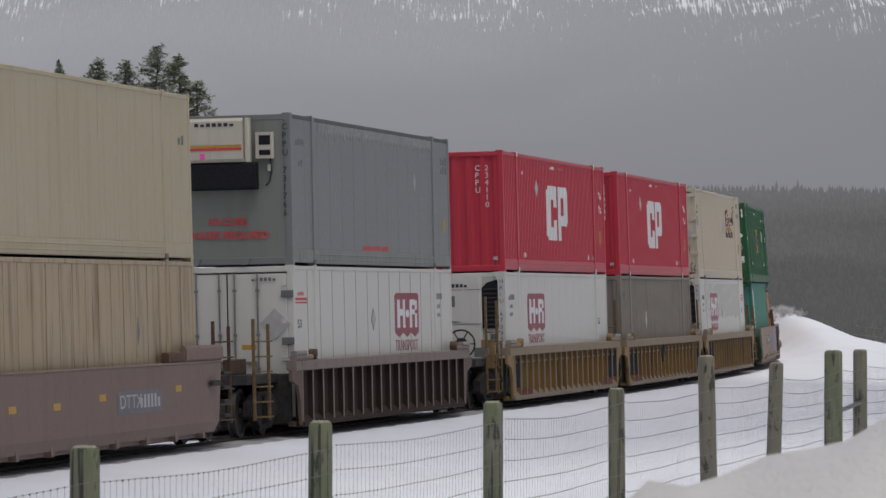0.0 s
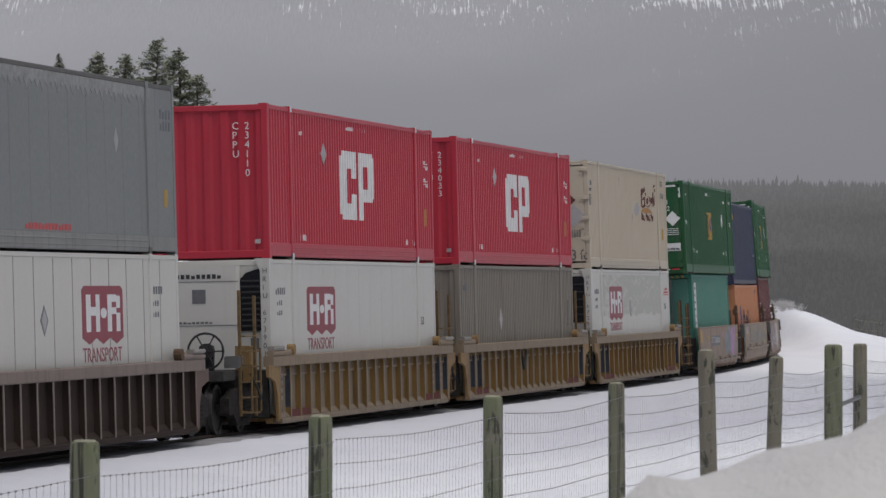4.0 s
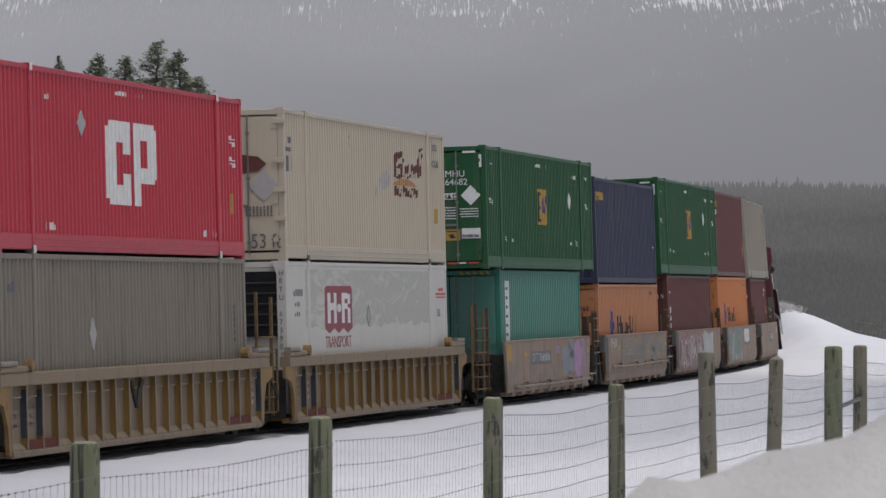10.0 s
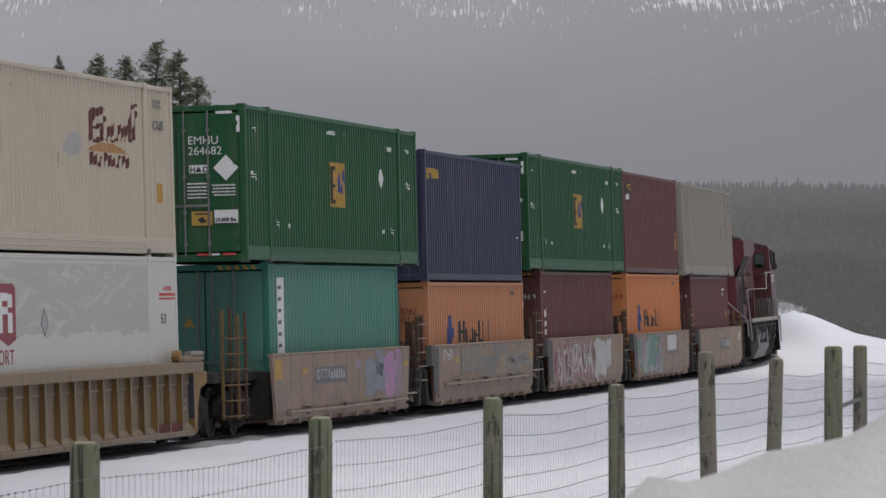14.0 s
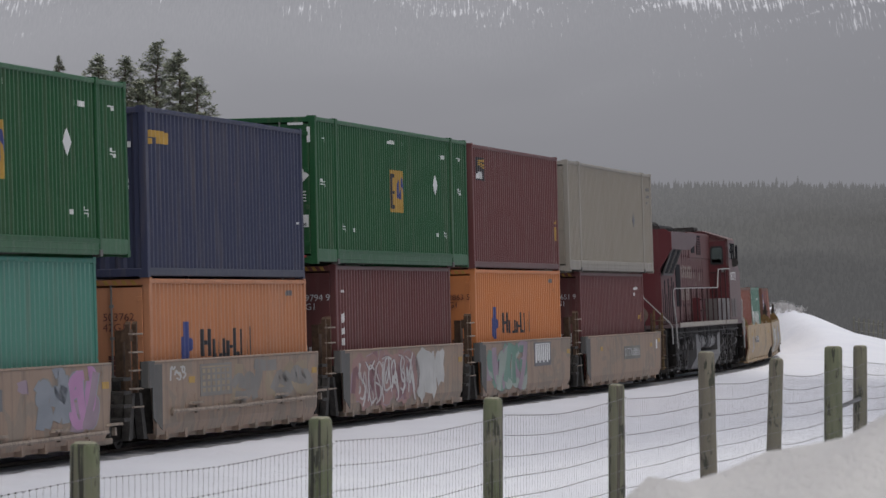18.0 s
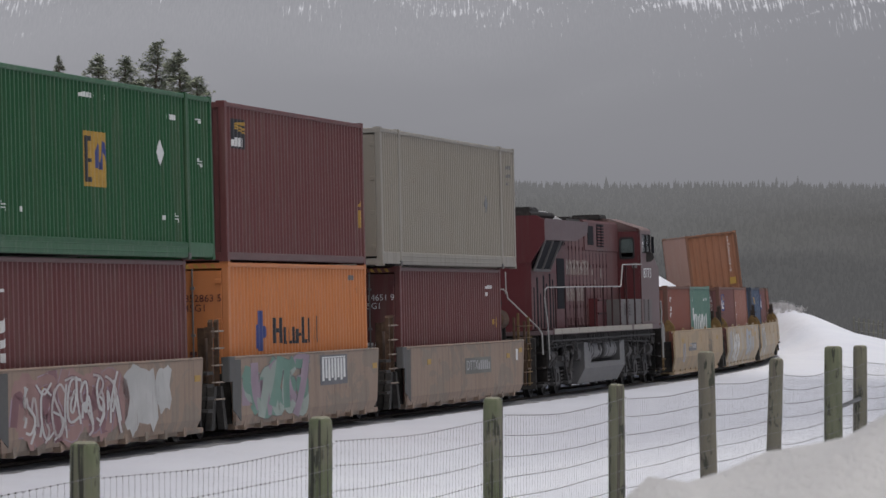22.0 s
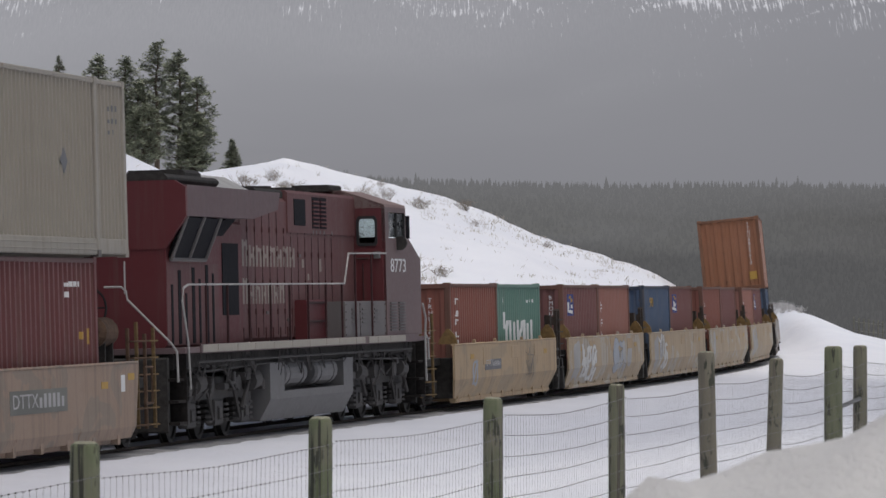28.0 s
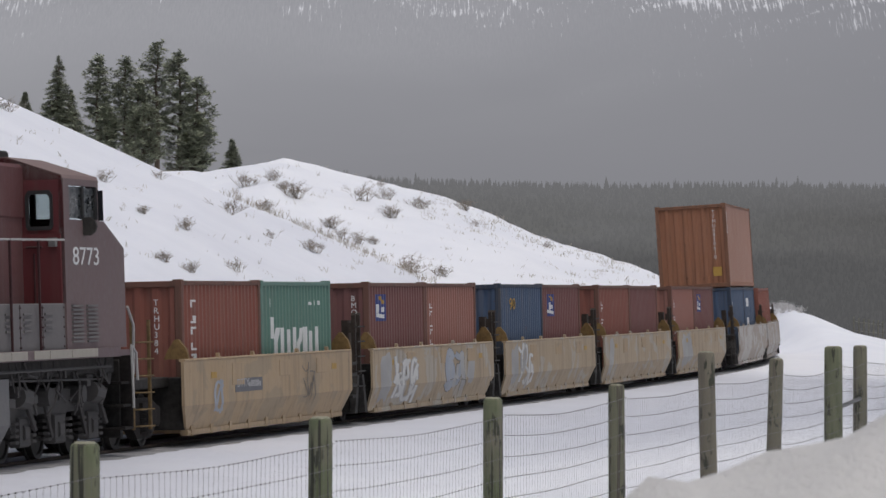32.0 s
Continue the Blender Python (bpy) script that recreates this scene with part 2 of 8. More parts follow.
def glyphs(x, z0, z1, n, w=0.30):
    """A stack of thin angular marks in place of upright writing."""
    out = []
    h = (z1 - z0) / n
    for k in range(n):
        z = z0 + h * k
        out.append(rect(x, x + w, z + h * (0.08 if k % 2 else 0.66), z + h * (0.24 if k % 2 else 0.82)))
        out.append(rect(x + (0 if k % 3 else w * 0.7), x + (w * 0.3 if k % 3 else w), z + h * 0.26, z + h * 0.64))
    return out


def lines(a0, a1, b0, b1, rows, seed=1):
    """Rows of thin broken strokes in place of small print."""
    rng = random.Random(seed)
    out = []
    h = (b1 - b0) / rows
    for r in range(rows):
        a = a0
        while a < a1 - 0.02:
            w = min(rng.uniform(0.03, 0.11), a1 - a)
            out.append(rect(a, a + w, b0 + h * r, b0 + h * (r + 0.42)))
            a += w + 0.016
    return out


def diamond(a, b, ra, rb):
    return [(a - ra, b), (a, b - rb), (a + ra, b), (a, b + rb)]


def bars(a0, a1, b0, b1, n, fill=0.55, rows=1):
    """Rows of plain upright bars in place of writing."""
    out = []
    h = (b1 - b0) / rows
    for r in range(rows):
        for i in range(n):
            p = (a1 - a0) / n
            top = b0 + h * (r + (0.82 if (i * 7 + r * 3) % 5 else 0.6))
            out.append(rect(a0 + i * p, a0 + (i + fill) * p, b0 + h * r, top))
    return out


# ---------------------------------------------------------------- ground
def smooth(a):
    a = np.clip(a, 0, 1)
    return a * a * (3 - 2 * a)


def value_noise(x, y, scale, seed):
    """Smooth noise between -1 and 1 on arrays."""
    x, y = x / scale, y / scale
    xi, yi = np.floor(x).astype(int), np.floor(y).astype(int)
    fx, fy = x - xi, y - yi
    fx, fy = fx * fx * (3 - 2 * fx), fy * fy * (3 - 2 * fy)

    def hashed(i, j):
        h = np.sin(i * 127.1 + j * 311.7 + seed * 74.7) * 43758.5453
        return (h - np.floor(h)) * 2 - 1
    a = hashed(xi, yi) * (1 - fx) + hashed(xi + 1, yi) * fx
    b = hashed(xi, yi + 1) * (1 - fx) + hashed(xi + 1, yi + 1) * fx
    return a * (1 - fy) + b * fy


def track_side(x, y):
    """Distance from the track's middle, the arc length there, and which side (positive: inside the curve)."""
    k = slice(None, None, 4)
    tx, ty, ts, th = TX[k], TY[k], S[k], TH[k]
    best = np.full(x.shape, 1e9)
    idx = np.zeros(x.shape, int)
    for i in range(len(tx)):
        d = (x - tx[i]) ** 2 + (y - ty[i]) ** 2
        m = d < best
        best[m], idx[m] = d[m], i
    side = -np.sin(th[idx]) * (x - tx[idx]) + np.cos(th[idx]) * (y - ty[idx])
    return np.sqrt(best), ts[idx], side


def ground_height(x, y):
    x, y = np.asarray(x, float), np.asarray(y, float)
    d, s, side = track_side(x, y)
    bed = rail_z(s)
    # the field on the camera's side, up to the fence and the road shoulder
    tip = lean(s) * np.minimum(d, 1.6)
    out = np.interp(d, [0, 0.9, 1.45, 2.6, 7, 15.6, 20, 24, 60, 200], [-0.36, -0.30, -0.09, -0.13, -0.27, 0.74, 1.0, 1.12, 1.1, 0.6])
    near = smooth((140 - y) / 50)
    flat = np.interp(d, [0, 0.9, 1.45, 2.6, 7, 60], [-0.36, -0.30, -0.09, -0.14, -0.30, -0.8])
    z_out = bed + tip + out * near + flat * (1 - near)
    # the bank outside the far bend
    crest = np.interp(x, [13, 16.5, 17.7, 18.8, 20.5, 23, 32], [1.6, 1.6, 1.5, 1.2, 0.45, -0.1, -0.6])
    w = smooth((y - 196) / 48) * smooth((d - 1.9) / 2.6)
    z_out = z_out + np.maximum(crest + 0.62, 0) * w
    # the two hills inside the bend
    z_in = bed - tip + np.interp(d, [0, 0.92, 1.02, 1.8, 3, 40], [-0.36, -0.36, -0.14, 0.08, 0.22, 0.22])
    c1 = np.interp(x, [-40, -14.3, -12.4, -10.6, -8.75, -7.9, -6, -4.05, -0.8, 1.0, 3.0],
                   [16, 9.0, 8.15, 7.3, 6.5, 6.25, 5.35, 4.5, 3.05, 2.0, -0.5])
    foot = np.interp(x, TX[:520:10], TY[:520:10]) + 19
    up = np.clip((y - foot) / np.maximum(150 - foot, 8), 0, 1)
    down = smooth((y - 150) / 30)
    z1 = -0.4 + (c1 + 0.4) * up ** 0.92 - 3.2 * down - 0.02 * np.maximum(y - 180, 0)
    c2 = np.interp(x, [-60, -14, -10.3, -8.5, -6.8, -5.6, -4.5, -2.1, 0.4, 2.1, 2.9, 4.1, 6.6, 8.1, 8.96, 10.0, 10.9, 12.5],
                   [9, 7.9, 7.75, 8.0, 8.28, 7.95, 7.66, 7.12, 6.42, 5.9, 5.5, 4.9, 4.24, 3.78, 3.36, 2.72, 1.9, -0.6])
    up2 = np.clip((y - 162) / 43, 0, 1)
    z2 = -0.4 + (c2 + 0.4) * np.sin(up2 * pi / 2) ** 0.8 - 2.0 * smooth((y - 212) / 50)
    soft = 0.14
    hill = np.logaddexp(z1 / soft, z2 / soft) * soft
    gate = np.where(y > 160, smooth((d - 1.9) / 1.1), smooth((d - 3.2) / 5.0))
    z_in = z_in * (1 - gate) + np.maximum(hill, z_in) * gate
    z_in = z_in + gate * (value_noise(x, y, 9, 3) * 0.16 + value_noise(x, y, 2.6, 5) * 0.06 + smooth((y - 165) / 15) * value_noise(x, y, 1.1, 6) * 0.10) + gate * smooth((y - 165) / 15) * value_noise(x, y, 3.7, 9) * 0.14
    z = np.where(side > 0, z_in, z_out)
    z = z + smooth((d - 2.5) / 3) * (value_noise(x, y, 5, 1) * 0.016 + value_noise(x, y, 1.3, 2) * 0.008)
    # ploughed bank at the road beside the camera
    bank = np.interp(x, [-1.2, 0, 0.36, 0.52, 0.64, 0.75, 0.86, 1.3, 4], [0, 0.95, 1.289, 1.322, 1.356, 1.39, 1.416, 1.5, 1.6])
    bank = bank * np.exp(-((y - 9.2 - 0.3 * (x - 0.5)) / 1.3) ** 2)
    bank = bank * (1 + 0.035 * value_noise(x, y, 0.35, 7) + 0.02 * value_noise(x, y, 0.13, 8))
    z = z + np.where(y < 14, bank, 0)
    # the valley beyond, and the wooded ridge behind it
    far = smooth((y - 330) / 500)
    valley = np.interp(y, [300, 900, 2250, 2500, 2950, 3300, 3900], [0, -28, -27, -10, 58, 40, 60])
    valley = valley + smooth((y - 2300) / 500) * (value_noise(x, y, 260, 11) * 5 + value_noise(x, y, 90, 12) * 2)
    valley = valley + smooth((y - 2300) / 400) * (5.5 + 4 * np.clip((150 - x) / 200, 0, 1))
    z = z * (1 - far) + valley * far
    return z


def spaced(stops):
    """Grid lines: (from, to, step) stretches."""
    out = [stops[0][0]]
    for a, b, st in stops:
        k = max(1, round((b - a) / st))
        out += [a + (b - a) * (i + 1) / k for i in range(k)]
    return np.array(out)


def sheet(name, xs, ys, height, material, smooth_shade=True):
    gx, gy = np.meshgrid(xs, ys)
    z = height(gx.ravel(), gy.ravel())
    co = np.stack([gx.ravel(), gy.ravel(), z], 1)
    nx, ny = len(xs), len(ys)
    i = (np.arange(ny - 1)[:, None] * nx + np.arange(nx - 1)[None, :]).ravel()
    faces = np.stack([i, i + 1, i + nx + 1, i + nx], 1)
    me = bpy.data.meshes.new(name)
    me.vertices.add(len(co))
    me.vertices.foreach_set("co", co.ravel())
    me.loops.add(faces.size)
    me.loops.foreach_set("vertex_index", faces.ravel())
    me.polygons.add(len(faces))
    me.polygons.foreach_set("loop_start", np.arange(0, faces.size, 4))
    me.update()
    me.validate()
    if smooth_shade:
        me.shade_smooth()
    me.materials.append(material)
    return new(name, me)


xs = spaced([(-4500, -300, 600), (-300, -40, 26), (-40, -17, 1.0), (-17, 0, 0.3), (0, 1.6, 0.08), (1.6, 16, 0.28), (16, 26, 0.4), (26, 40, 2), (40, 300, 26), (300, 4500, 600)])
ys = spaced([(-1500, -100, 200), (-100, 4, 8), (4, 7, 0.4), (7, 11.5, 0.06), (11.5, 20, 0.6), (20, 100, 0.55), (100, 260, 0.5), (260, 340, 3), (340, 900, 40), (900, 2200, 200), (2200, 3100, 30), (3100, 4500, 280)])
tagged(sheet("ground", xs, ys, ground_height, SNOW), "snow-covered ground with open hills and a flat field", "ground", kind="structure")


# ---------------------------------------------------------------- mountain behind the valley
def mountain_height(x, y):
    z = np.interp(y, [3150, 3400, 4000, 4700, 4950], [20, 45, 165, 420, 520])
    z = z + value_noise(x, y, 420, 21) * 34 + value_noise(x, y, 150, 22) * 13 + value_noise(x, y, 45, 23) * 5
    return z - 60 * np.exp(-((x - 150) / 700) ** 2) * 0.3


def mountain_mat():
    """Haze painted into a glowing colour: conifers and snow chutes, fading into grey cloud lower."""
    m, n, l, bsdf = mat_new("hazy_mountain")
    tc = n.new("ShaderNodeTexCoord")
    sep = n.new("ShaderNodeSeparateXYZ")
    l.new(tc.outputs["Object"], sep.inputs[0])
    mp = n.new("ShaderNodeMapping")
    mp.inputs["Scale"].default_value = (2.7, 0.10, 0.17)
    mp.inputs["Rotation"].default_value = (0, 0, radians(-9))
    l.new(tc.outputs["Object"], mp.inputs[0])
    chutes = node(n, "ShaderNodeTexNoise", Scale=0.20, Detail=6.0, Roughness=0.68)
    l.new(mp.outputs[0], chutes.inputs["Vector"])
    groups = node(n, "ShaderNodeTexNoise", Scale=0.014, Detail=3.0, Roughness=0.6)
    drift = n.new("ShaderNodeMapping")
    drift.inputs["Location"].default_value = (-80, 0, 0)
    l.new(tc.outputs["Object"], drift.inputs[0])
    l.new(drift.outputs[0], groups.inputs["Vector"])
    trees = node(n, "ShaderNodeTexNoise", Scale=0.45, Detail=3.0, Roughness=0.7)
    l.new(mp.outputs[0], trees.inputs["Vector"])
    soft = node(n, "ShaderNodeTexNoise", Scale=0.0035, Detail=3.0)
    l.new(tc.outputs["Object"], soft.inputs["Vector"])
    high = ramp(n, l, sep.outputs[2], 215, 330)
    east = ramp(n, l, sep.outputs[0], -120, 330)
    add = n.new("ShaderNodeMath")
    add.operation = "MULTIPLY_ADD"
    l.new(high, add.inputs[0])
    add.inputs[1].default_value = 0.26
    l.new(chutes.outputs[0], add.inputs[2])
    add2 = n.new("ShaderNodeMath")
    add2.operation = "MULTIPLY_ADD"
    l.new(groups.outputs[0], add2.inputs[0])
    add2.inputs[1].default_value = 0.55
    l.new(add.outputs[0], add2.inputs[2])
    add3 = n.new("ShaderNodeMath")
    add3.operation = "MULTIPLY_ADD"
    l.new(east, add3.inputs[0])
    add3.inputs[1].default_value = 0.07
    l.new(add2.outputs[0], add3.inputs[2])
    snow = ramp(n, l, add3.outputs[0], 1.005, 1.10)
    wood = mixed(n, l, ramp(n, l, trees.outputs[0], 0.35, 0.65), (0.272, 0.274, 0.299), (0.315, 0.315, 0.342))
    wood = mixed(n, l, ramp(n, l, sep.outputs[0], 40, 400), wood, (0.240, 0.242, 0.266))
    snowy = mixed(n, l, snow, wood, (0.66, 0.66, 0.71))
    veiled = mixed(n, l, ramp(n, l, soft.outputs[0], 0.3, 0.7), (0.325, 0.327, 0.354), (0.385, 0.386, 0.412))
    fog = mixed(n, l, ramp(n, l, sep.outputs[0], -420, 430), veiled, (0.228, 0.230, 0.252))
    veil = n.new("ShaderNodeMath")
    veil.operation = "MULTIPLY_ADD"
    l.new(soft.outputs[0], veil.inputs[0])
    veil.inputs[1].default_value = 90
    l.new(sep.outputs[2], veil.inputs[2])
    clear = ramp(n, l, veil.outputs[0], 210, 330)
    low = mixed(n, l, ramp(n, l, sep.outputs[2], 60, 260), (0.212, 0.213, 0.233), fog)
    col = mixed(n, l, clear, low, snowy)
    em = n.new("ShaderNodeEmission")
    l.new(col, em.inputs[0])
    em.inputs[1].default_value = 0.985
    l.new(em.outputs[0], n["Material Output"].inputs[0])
    return m


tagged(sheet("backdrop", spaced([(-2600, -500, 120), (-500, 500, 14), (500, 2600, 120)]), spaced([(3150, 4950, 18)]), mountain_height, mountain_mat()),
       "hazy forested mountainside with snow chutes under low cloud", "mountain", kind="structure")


# ---------------------------------------------------------------- far woods on the ridge
def far_woods():
    rng = np.random.default_rng(4)
    n = 17000
    y = 2330 + 640 * rng.random(n) ** 0.8
    x = (rng.random(n) * 2 - 1) * 0.104 * y + 0
    z = ground_height(x, y)
    hgt = 3.6 + 2.6 * rng.random(n) + 3.4 * (rng.random(n) > 0.985)
    wid = hgt * (0.17 + 0.07 * rng.random(n))
    verts, faces = [], []
    for i in range(n):
        a = rng.random() * 6.28
        for lo, hi, k in ((0.05, 0.62, 1.0), (0.42, 1.0, 0.62)):
            b = len(verts)
            for j in range(5):
                r = wid[i] * k * (0.75 + 0.5 * rng.random())
                verts.append((x[i] + r * cos(a + j * 1.257), y[i] + r * sin(a + j * 1.257), z[i] + hgt[i] * lo))
            verts.append((x[i], y[i], z[i] + hgt[i] * hi))
            faces += [(b + j, b + (j + 1) % 5, b + 5) for j in range(5)]
    me = bpy.data.meshes.new("far_woods")
    me.from_pydata(verts, [], faces)
    me.materials.append(FAR_WOOD)
    return tagged(new("far_woods", me), "grey-green conifer woods covering the valley ridge", "woods", kind="stuff")


def far_wood_mat():
    """Conifers with the haze of distance painted into a steady glow."""
    m, n, l, bsdf = mat_new("far_conifers")
    g = n.new("ShaderNodeNewGeometry")
    tc = n.new("ShaderNodeTexCoord")
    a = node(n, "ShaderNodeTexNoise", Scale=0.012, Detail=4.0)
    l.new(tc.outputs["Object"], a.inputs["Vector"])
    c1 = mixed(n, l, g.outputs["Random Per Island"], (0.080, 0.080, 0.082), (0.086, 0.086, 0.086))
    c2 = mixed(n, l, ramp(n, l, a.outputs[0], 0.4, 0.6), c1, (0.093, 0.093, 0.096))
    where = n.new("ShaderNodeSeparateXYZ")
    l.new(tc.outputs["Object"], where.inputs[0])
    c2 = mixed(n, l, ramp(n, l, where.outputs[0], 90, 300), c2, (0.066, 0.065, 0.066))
    # painted haze: paler up the ridge; a nearer, darker slope below a wavering line
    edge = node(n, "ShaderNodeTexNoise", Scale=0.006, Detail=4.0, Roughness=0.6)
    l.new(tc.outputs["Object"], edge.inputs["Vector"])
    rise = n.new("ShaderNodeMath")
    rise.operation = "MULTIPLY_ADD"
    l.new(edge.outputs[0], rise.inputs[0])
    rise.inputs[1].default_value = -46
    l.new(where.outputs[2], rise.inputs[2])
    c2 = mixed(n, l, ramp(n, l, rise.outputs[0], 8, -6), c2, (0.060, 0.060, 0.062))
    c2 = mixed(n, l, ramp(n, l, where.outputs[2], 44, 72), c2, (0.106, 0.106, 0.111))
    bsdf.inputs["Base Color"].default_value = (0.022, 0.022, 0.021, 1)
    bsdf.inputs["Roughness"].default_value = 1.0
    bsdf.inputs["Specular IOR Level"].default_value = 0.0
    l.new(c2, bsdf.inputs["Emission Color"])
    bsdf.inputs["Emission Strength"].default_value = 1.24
    return m


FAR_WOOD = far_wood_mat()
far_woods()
# floor sheet between the trees, with the same glow and painted haze
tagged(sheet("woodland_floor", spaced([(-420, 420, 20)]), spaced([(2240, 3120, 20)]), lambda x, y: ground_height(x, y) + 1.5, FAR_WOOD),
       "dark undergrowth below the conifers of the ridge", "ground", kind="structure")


# ---------------------------------------------------------------- railway
def swept(bm, ring, s0, s1, step, off):
    """A ring of (lateral, height) carried along the track; lateral is towards the outside of the bend."""
    rows = []
    for s in np.arange(s0, s1 + 0.01, step):
        m = on_track(s, half=1.0)
        rows.append([bm.verts.new(m @ Vector((0, -(off + a), b))) for a, b in ring])
    n = len(ring)
    for p, q in zip(rows, rows[1:]):
        for i in range(n):
            bm.faces.new([p[i], p[(i + 1) % n], q[(i + 1) % n], q[i]])


railway = tagged(new("railway_track"), "single railway track with dark ballast in cleared snow", "track", kind="structure")
RAIL = [(-0.07, -0.18), (0.07, -0.18), (0.07, -0.165), (0.012, -0.14), (0.012, -0.045), (0.036, -0.035), (0.036, -0.005), (0.028, 0), (-0.028, 0), (-0.036, -0.005), (-0.036, -0.035), (-0.012, -0.045), (-0.012, -0.14), (-0.07, -0.165)]
for side in (-0.755, 0.755):
    part("rail", made(swept, RAIL, -88, 300, 4, side), RAIL_STEEL, railway)
part("ballast_bed", made(swept, [(-1.3, -0.34), (1.3, -0.34), (1.1, -0.24), (-1.1, -0.24)], -88, 300, 4, 0), BALLAST, railway)
part("packed_snow", made(swept, [(-0.66, -0.3), (0.66, -0.3), (0.66, -0.07), (0.45, -0.045), (-0.45, -0.045), (-0.66, -0.07)], -88, 300, 4, 0), SNOW, railway, "snow packed between the rails")
part("packed_snow", made(swept, [(0.84, -0.4), (2.0, -0.4), (2.0, -0.30), (1.35, -0.075), (0.84, -0.05)], -88, 300, 4, 0), SHADED_DIRTY_SNOW, railway, "soiled snow shoulder beside the rail, darkened for the train's shade")
part("packed_snow", made(swept, [(-1.75, -0.4), (-0.84, -0.4), (-0.84, -0.06), (-1.2, 0.0), (-1.75, 0.08)], -88, 300, 4, 0), SNOW, railway, "snow shoulder beside the rail")
TIE = plain("tie_wood", (0.07, 0.06, 0.052), 0.9, 0, 0.4, 6)
tie_mesh = link_mesh("tie", made(cbox, -0.11, 0.11, -1.28, 1.28, -0.30, -0.185, 0.012), TIE)
for k in range(290):
    tie = new("tie", tie_mesh)
    tie.parent = railway
    tie.matrix_basis = on_track(-34 + 0.56 * k, half=1.0)


# ---------------------------------------------------------------- fence
def wood_mat():
    m, n, l, bsdf = mat_new("treated_wood")
    a = node(n, "ShaderNodeTexNoise", Scale=1.0, Detail=6.0, Roughness=0.65)
    l.new(coords(n, l, (22, 22, 1.6)), a.inputs["Vector"])
    b = node(n, "ShaderNodeTexNoise", Scale=3.0, Detail=5.0)
    l.new(coords(n, l), b.inputs["Vector"])
    col = mixed(n, l, ramp(n, l, a.outputs[0], 0.3, 0.75), (0.085, 0.100, 0.052), (0.165, 0.175, 0.105))
    col = mixed(n, l, ramp(n, l, b.outputs[0], 0.52, 0.75), col, (0.165, 0.150, 0.112))
    crack = node(n, "ShaderNodeTexNoise", Scale=1.0, Detail=2.0)
    l.new(coords(n, l, (30, 30, 0.9)), crack.inputs["Vector"])
    col = mixed(n, l, ramp(n, l, crack.outputs[0], 0.57, 0.62), col, (0.034, 0.034, 0.024))
    tint = n.new("ShaderNodeObjectInfo")
    col = mixed(n, l, ramp(n, l, tint.outputs["Random"], 0.45, 1.15), col, (0.17, 0.145, 0.115))
    blot = node(n, "ShaderNodeTexNoise", Scale=1.0, Detail=5.0, Roughness=0.7)
    l.new(coords(n, l, (14, 14, 5)), blot.inputs["Vector"])
    col = mixed(n, l, ramp(n, l, blot.outputs[0], 0.56, 0.62), col, (0.042, 0.044, 0.030))
    l.new(col, bsdf.inputs["Base Color"])
    bsdf.inputs["Roughness"].default_value = 0.85
    bump = node(n, "ShaderNodeBump", Strength=0.6, Distance=0.006)
    l.new(a.outputs[0], bump.inputs["Height"])
    l.new(bump.outputs[0], bsdf.inputs["Normal"])
    return m


POST_WOOD = wood_mat()
END_GRAIN = plain("end_grain", (0.30, 0.29, 0.22), 0.9, 0, 0.3, 20)
WIRE = plain("fence_wire", (0.15, 0.145, 0.145), 0.6, 0.3, 0.2, 20)
# x, y, top, radius, lean to the right over its height
POSTS = [(-4.6, 5.54, 2.1, 0.062, 0), (-3.60, 10.65, 2.1, 0.062, 0), (-2.60, 15.75, 2.1, 0.062, 0),
         (-1.582, 20.9, 2.106, 0.065, 0.0), (-0.662, 25.65, 2.088, 0.065, 0.01), (0.322, 30.67, 2.078, 0.065, 0.0), (1.308, 35.7, 2.062, 0.063, -0.01),
         (2.263, 40.7, 2.243, 0.073, 0.040), (3.214, 45.6, 2.110, 0.070, 0.045), (4.158, 50.4, 2.170, 0.094, 0.0), (4.678, 53.06, 2.147, 0.080, 0.0),
         (5.70, 58.1, 2.1, 0.062, 0), (6.69, 63.2, 2.1, 0.062, 0), (7.68, 68.3, 2.1, 0.062, 0)]


def post_mesh(bm, r, h, slant):
    ring_z = [0, 0.4 * h, h - 0.05, h - 0.012, h]
    ring_r = [r * 1.05, r * 1.03, r, r * 0.97, r * 0.86]
    rng = random.Random(int(h * 1000) + int(r * 7000))
    wob = [1 + rng.uniform(-0.05, 0.05) for _ in range(14)]
    rings = []
    for z, rr in zip(ring_z, ring_r):
        rings.append([bm.verts.new((rr * w * cos(k * pi / 7) + slant * (1 - z / h), rr * w * sin(k * pi / 7), z)) for k, w in enumerate(wob)])
    for a, b in zip(rings, rings[1:]):
        for k in range(14):
            bm.faces.new([a[k], a[(k + 1) % 14], b[(k + 1) % 14], b[k]])
    bm.faces.new(rings[-1])
    bm.faces.new(rings[0][::-1])


fence = thing("fence", "page-wire field fence on greenish treated round wooden posts", "fence")
for x, y, top, r, slant in POSTS:
    base = float(ground_height(np.array([x]), np.array([y]))[0]) - 0.25
    p = part("post", made(post_mesh, r, top - base, slant), POST_WOOD, fence, smooth=True)
    p.location = (x, y, base)
    p.rotation_euler[2] = x * 3
    if r > 0.06 and y > 19:
        cap = part("end_grain", made(post_mesh, r * 0.8, 0.012, 0), END_GRAIN, p, "pale weathered end grain", smooth=True)
        cap.location = (0, 0, top - base - 0.003)


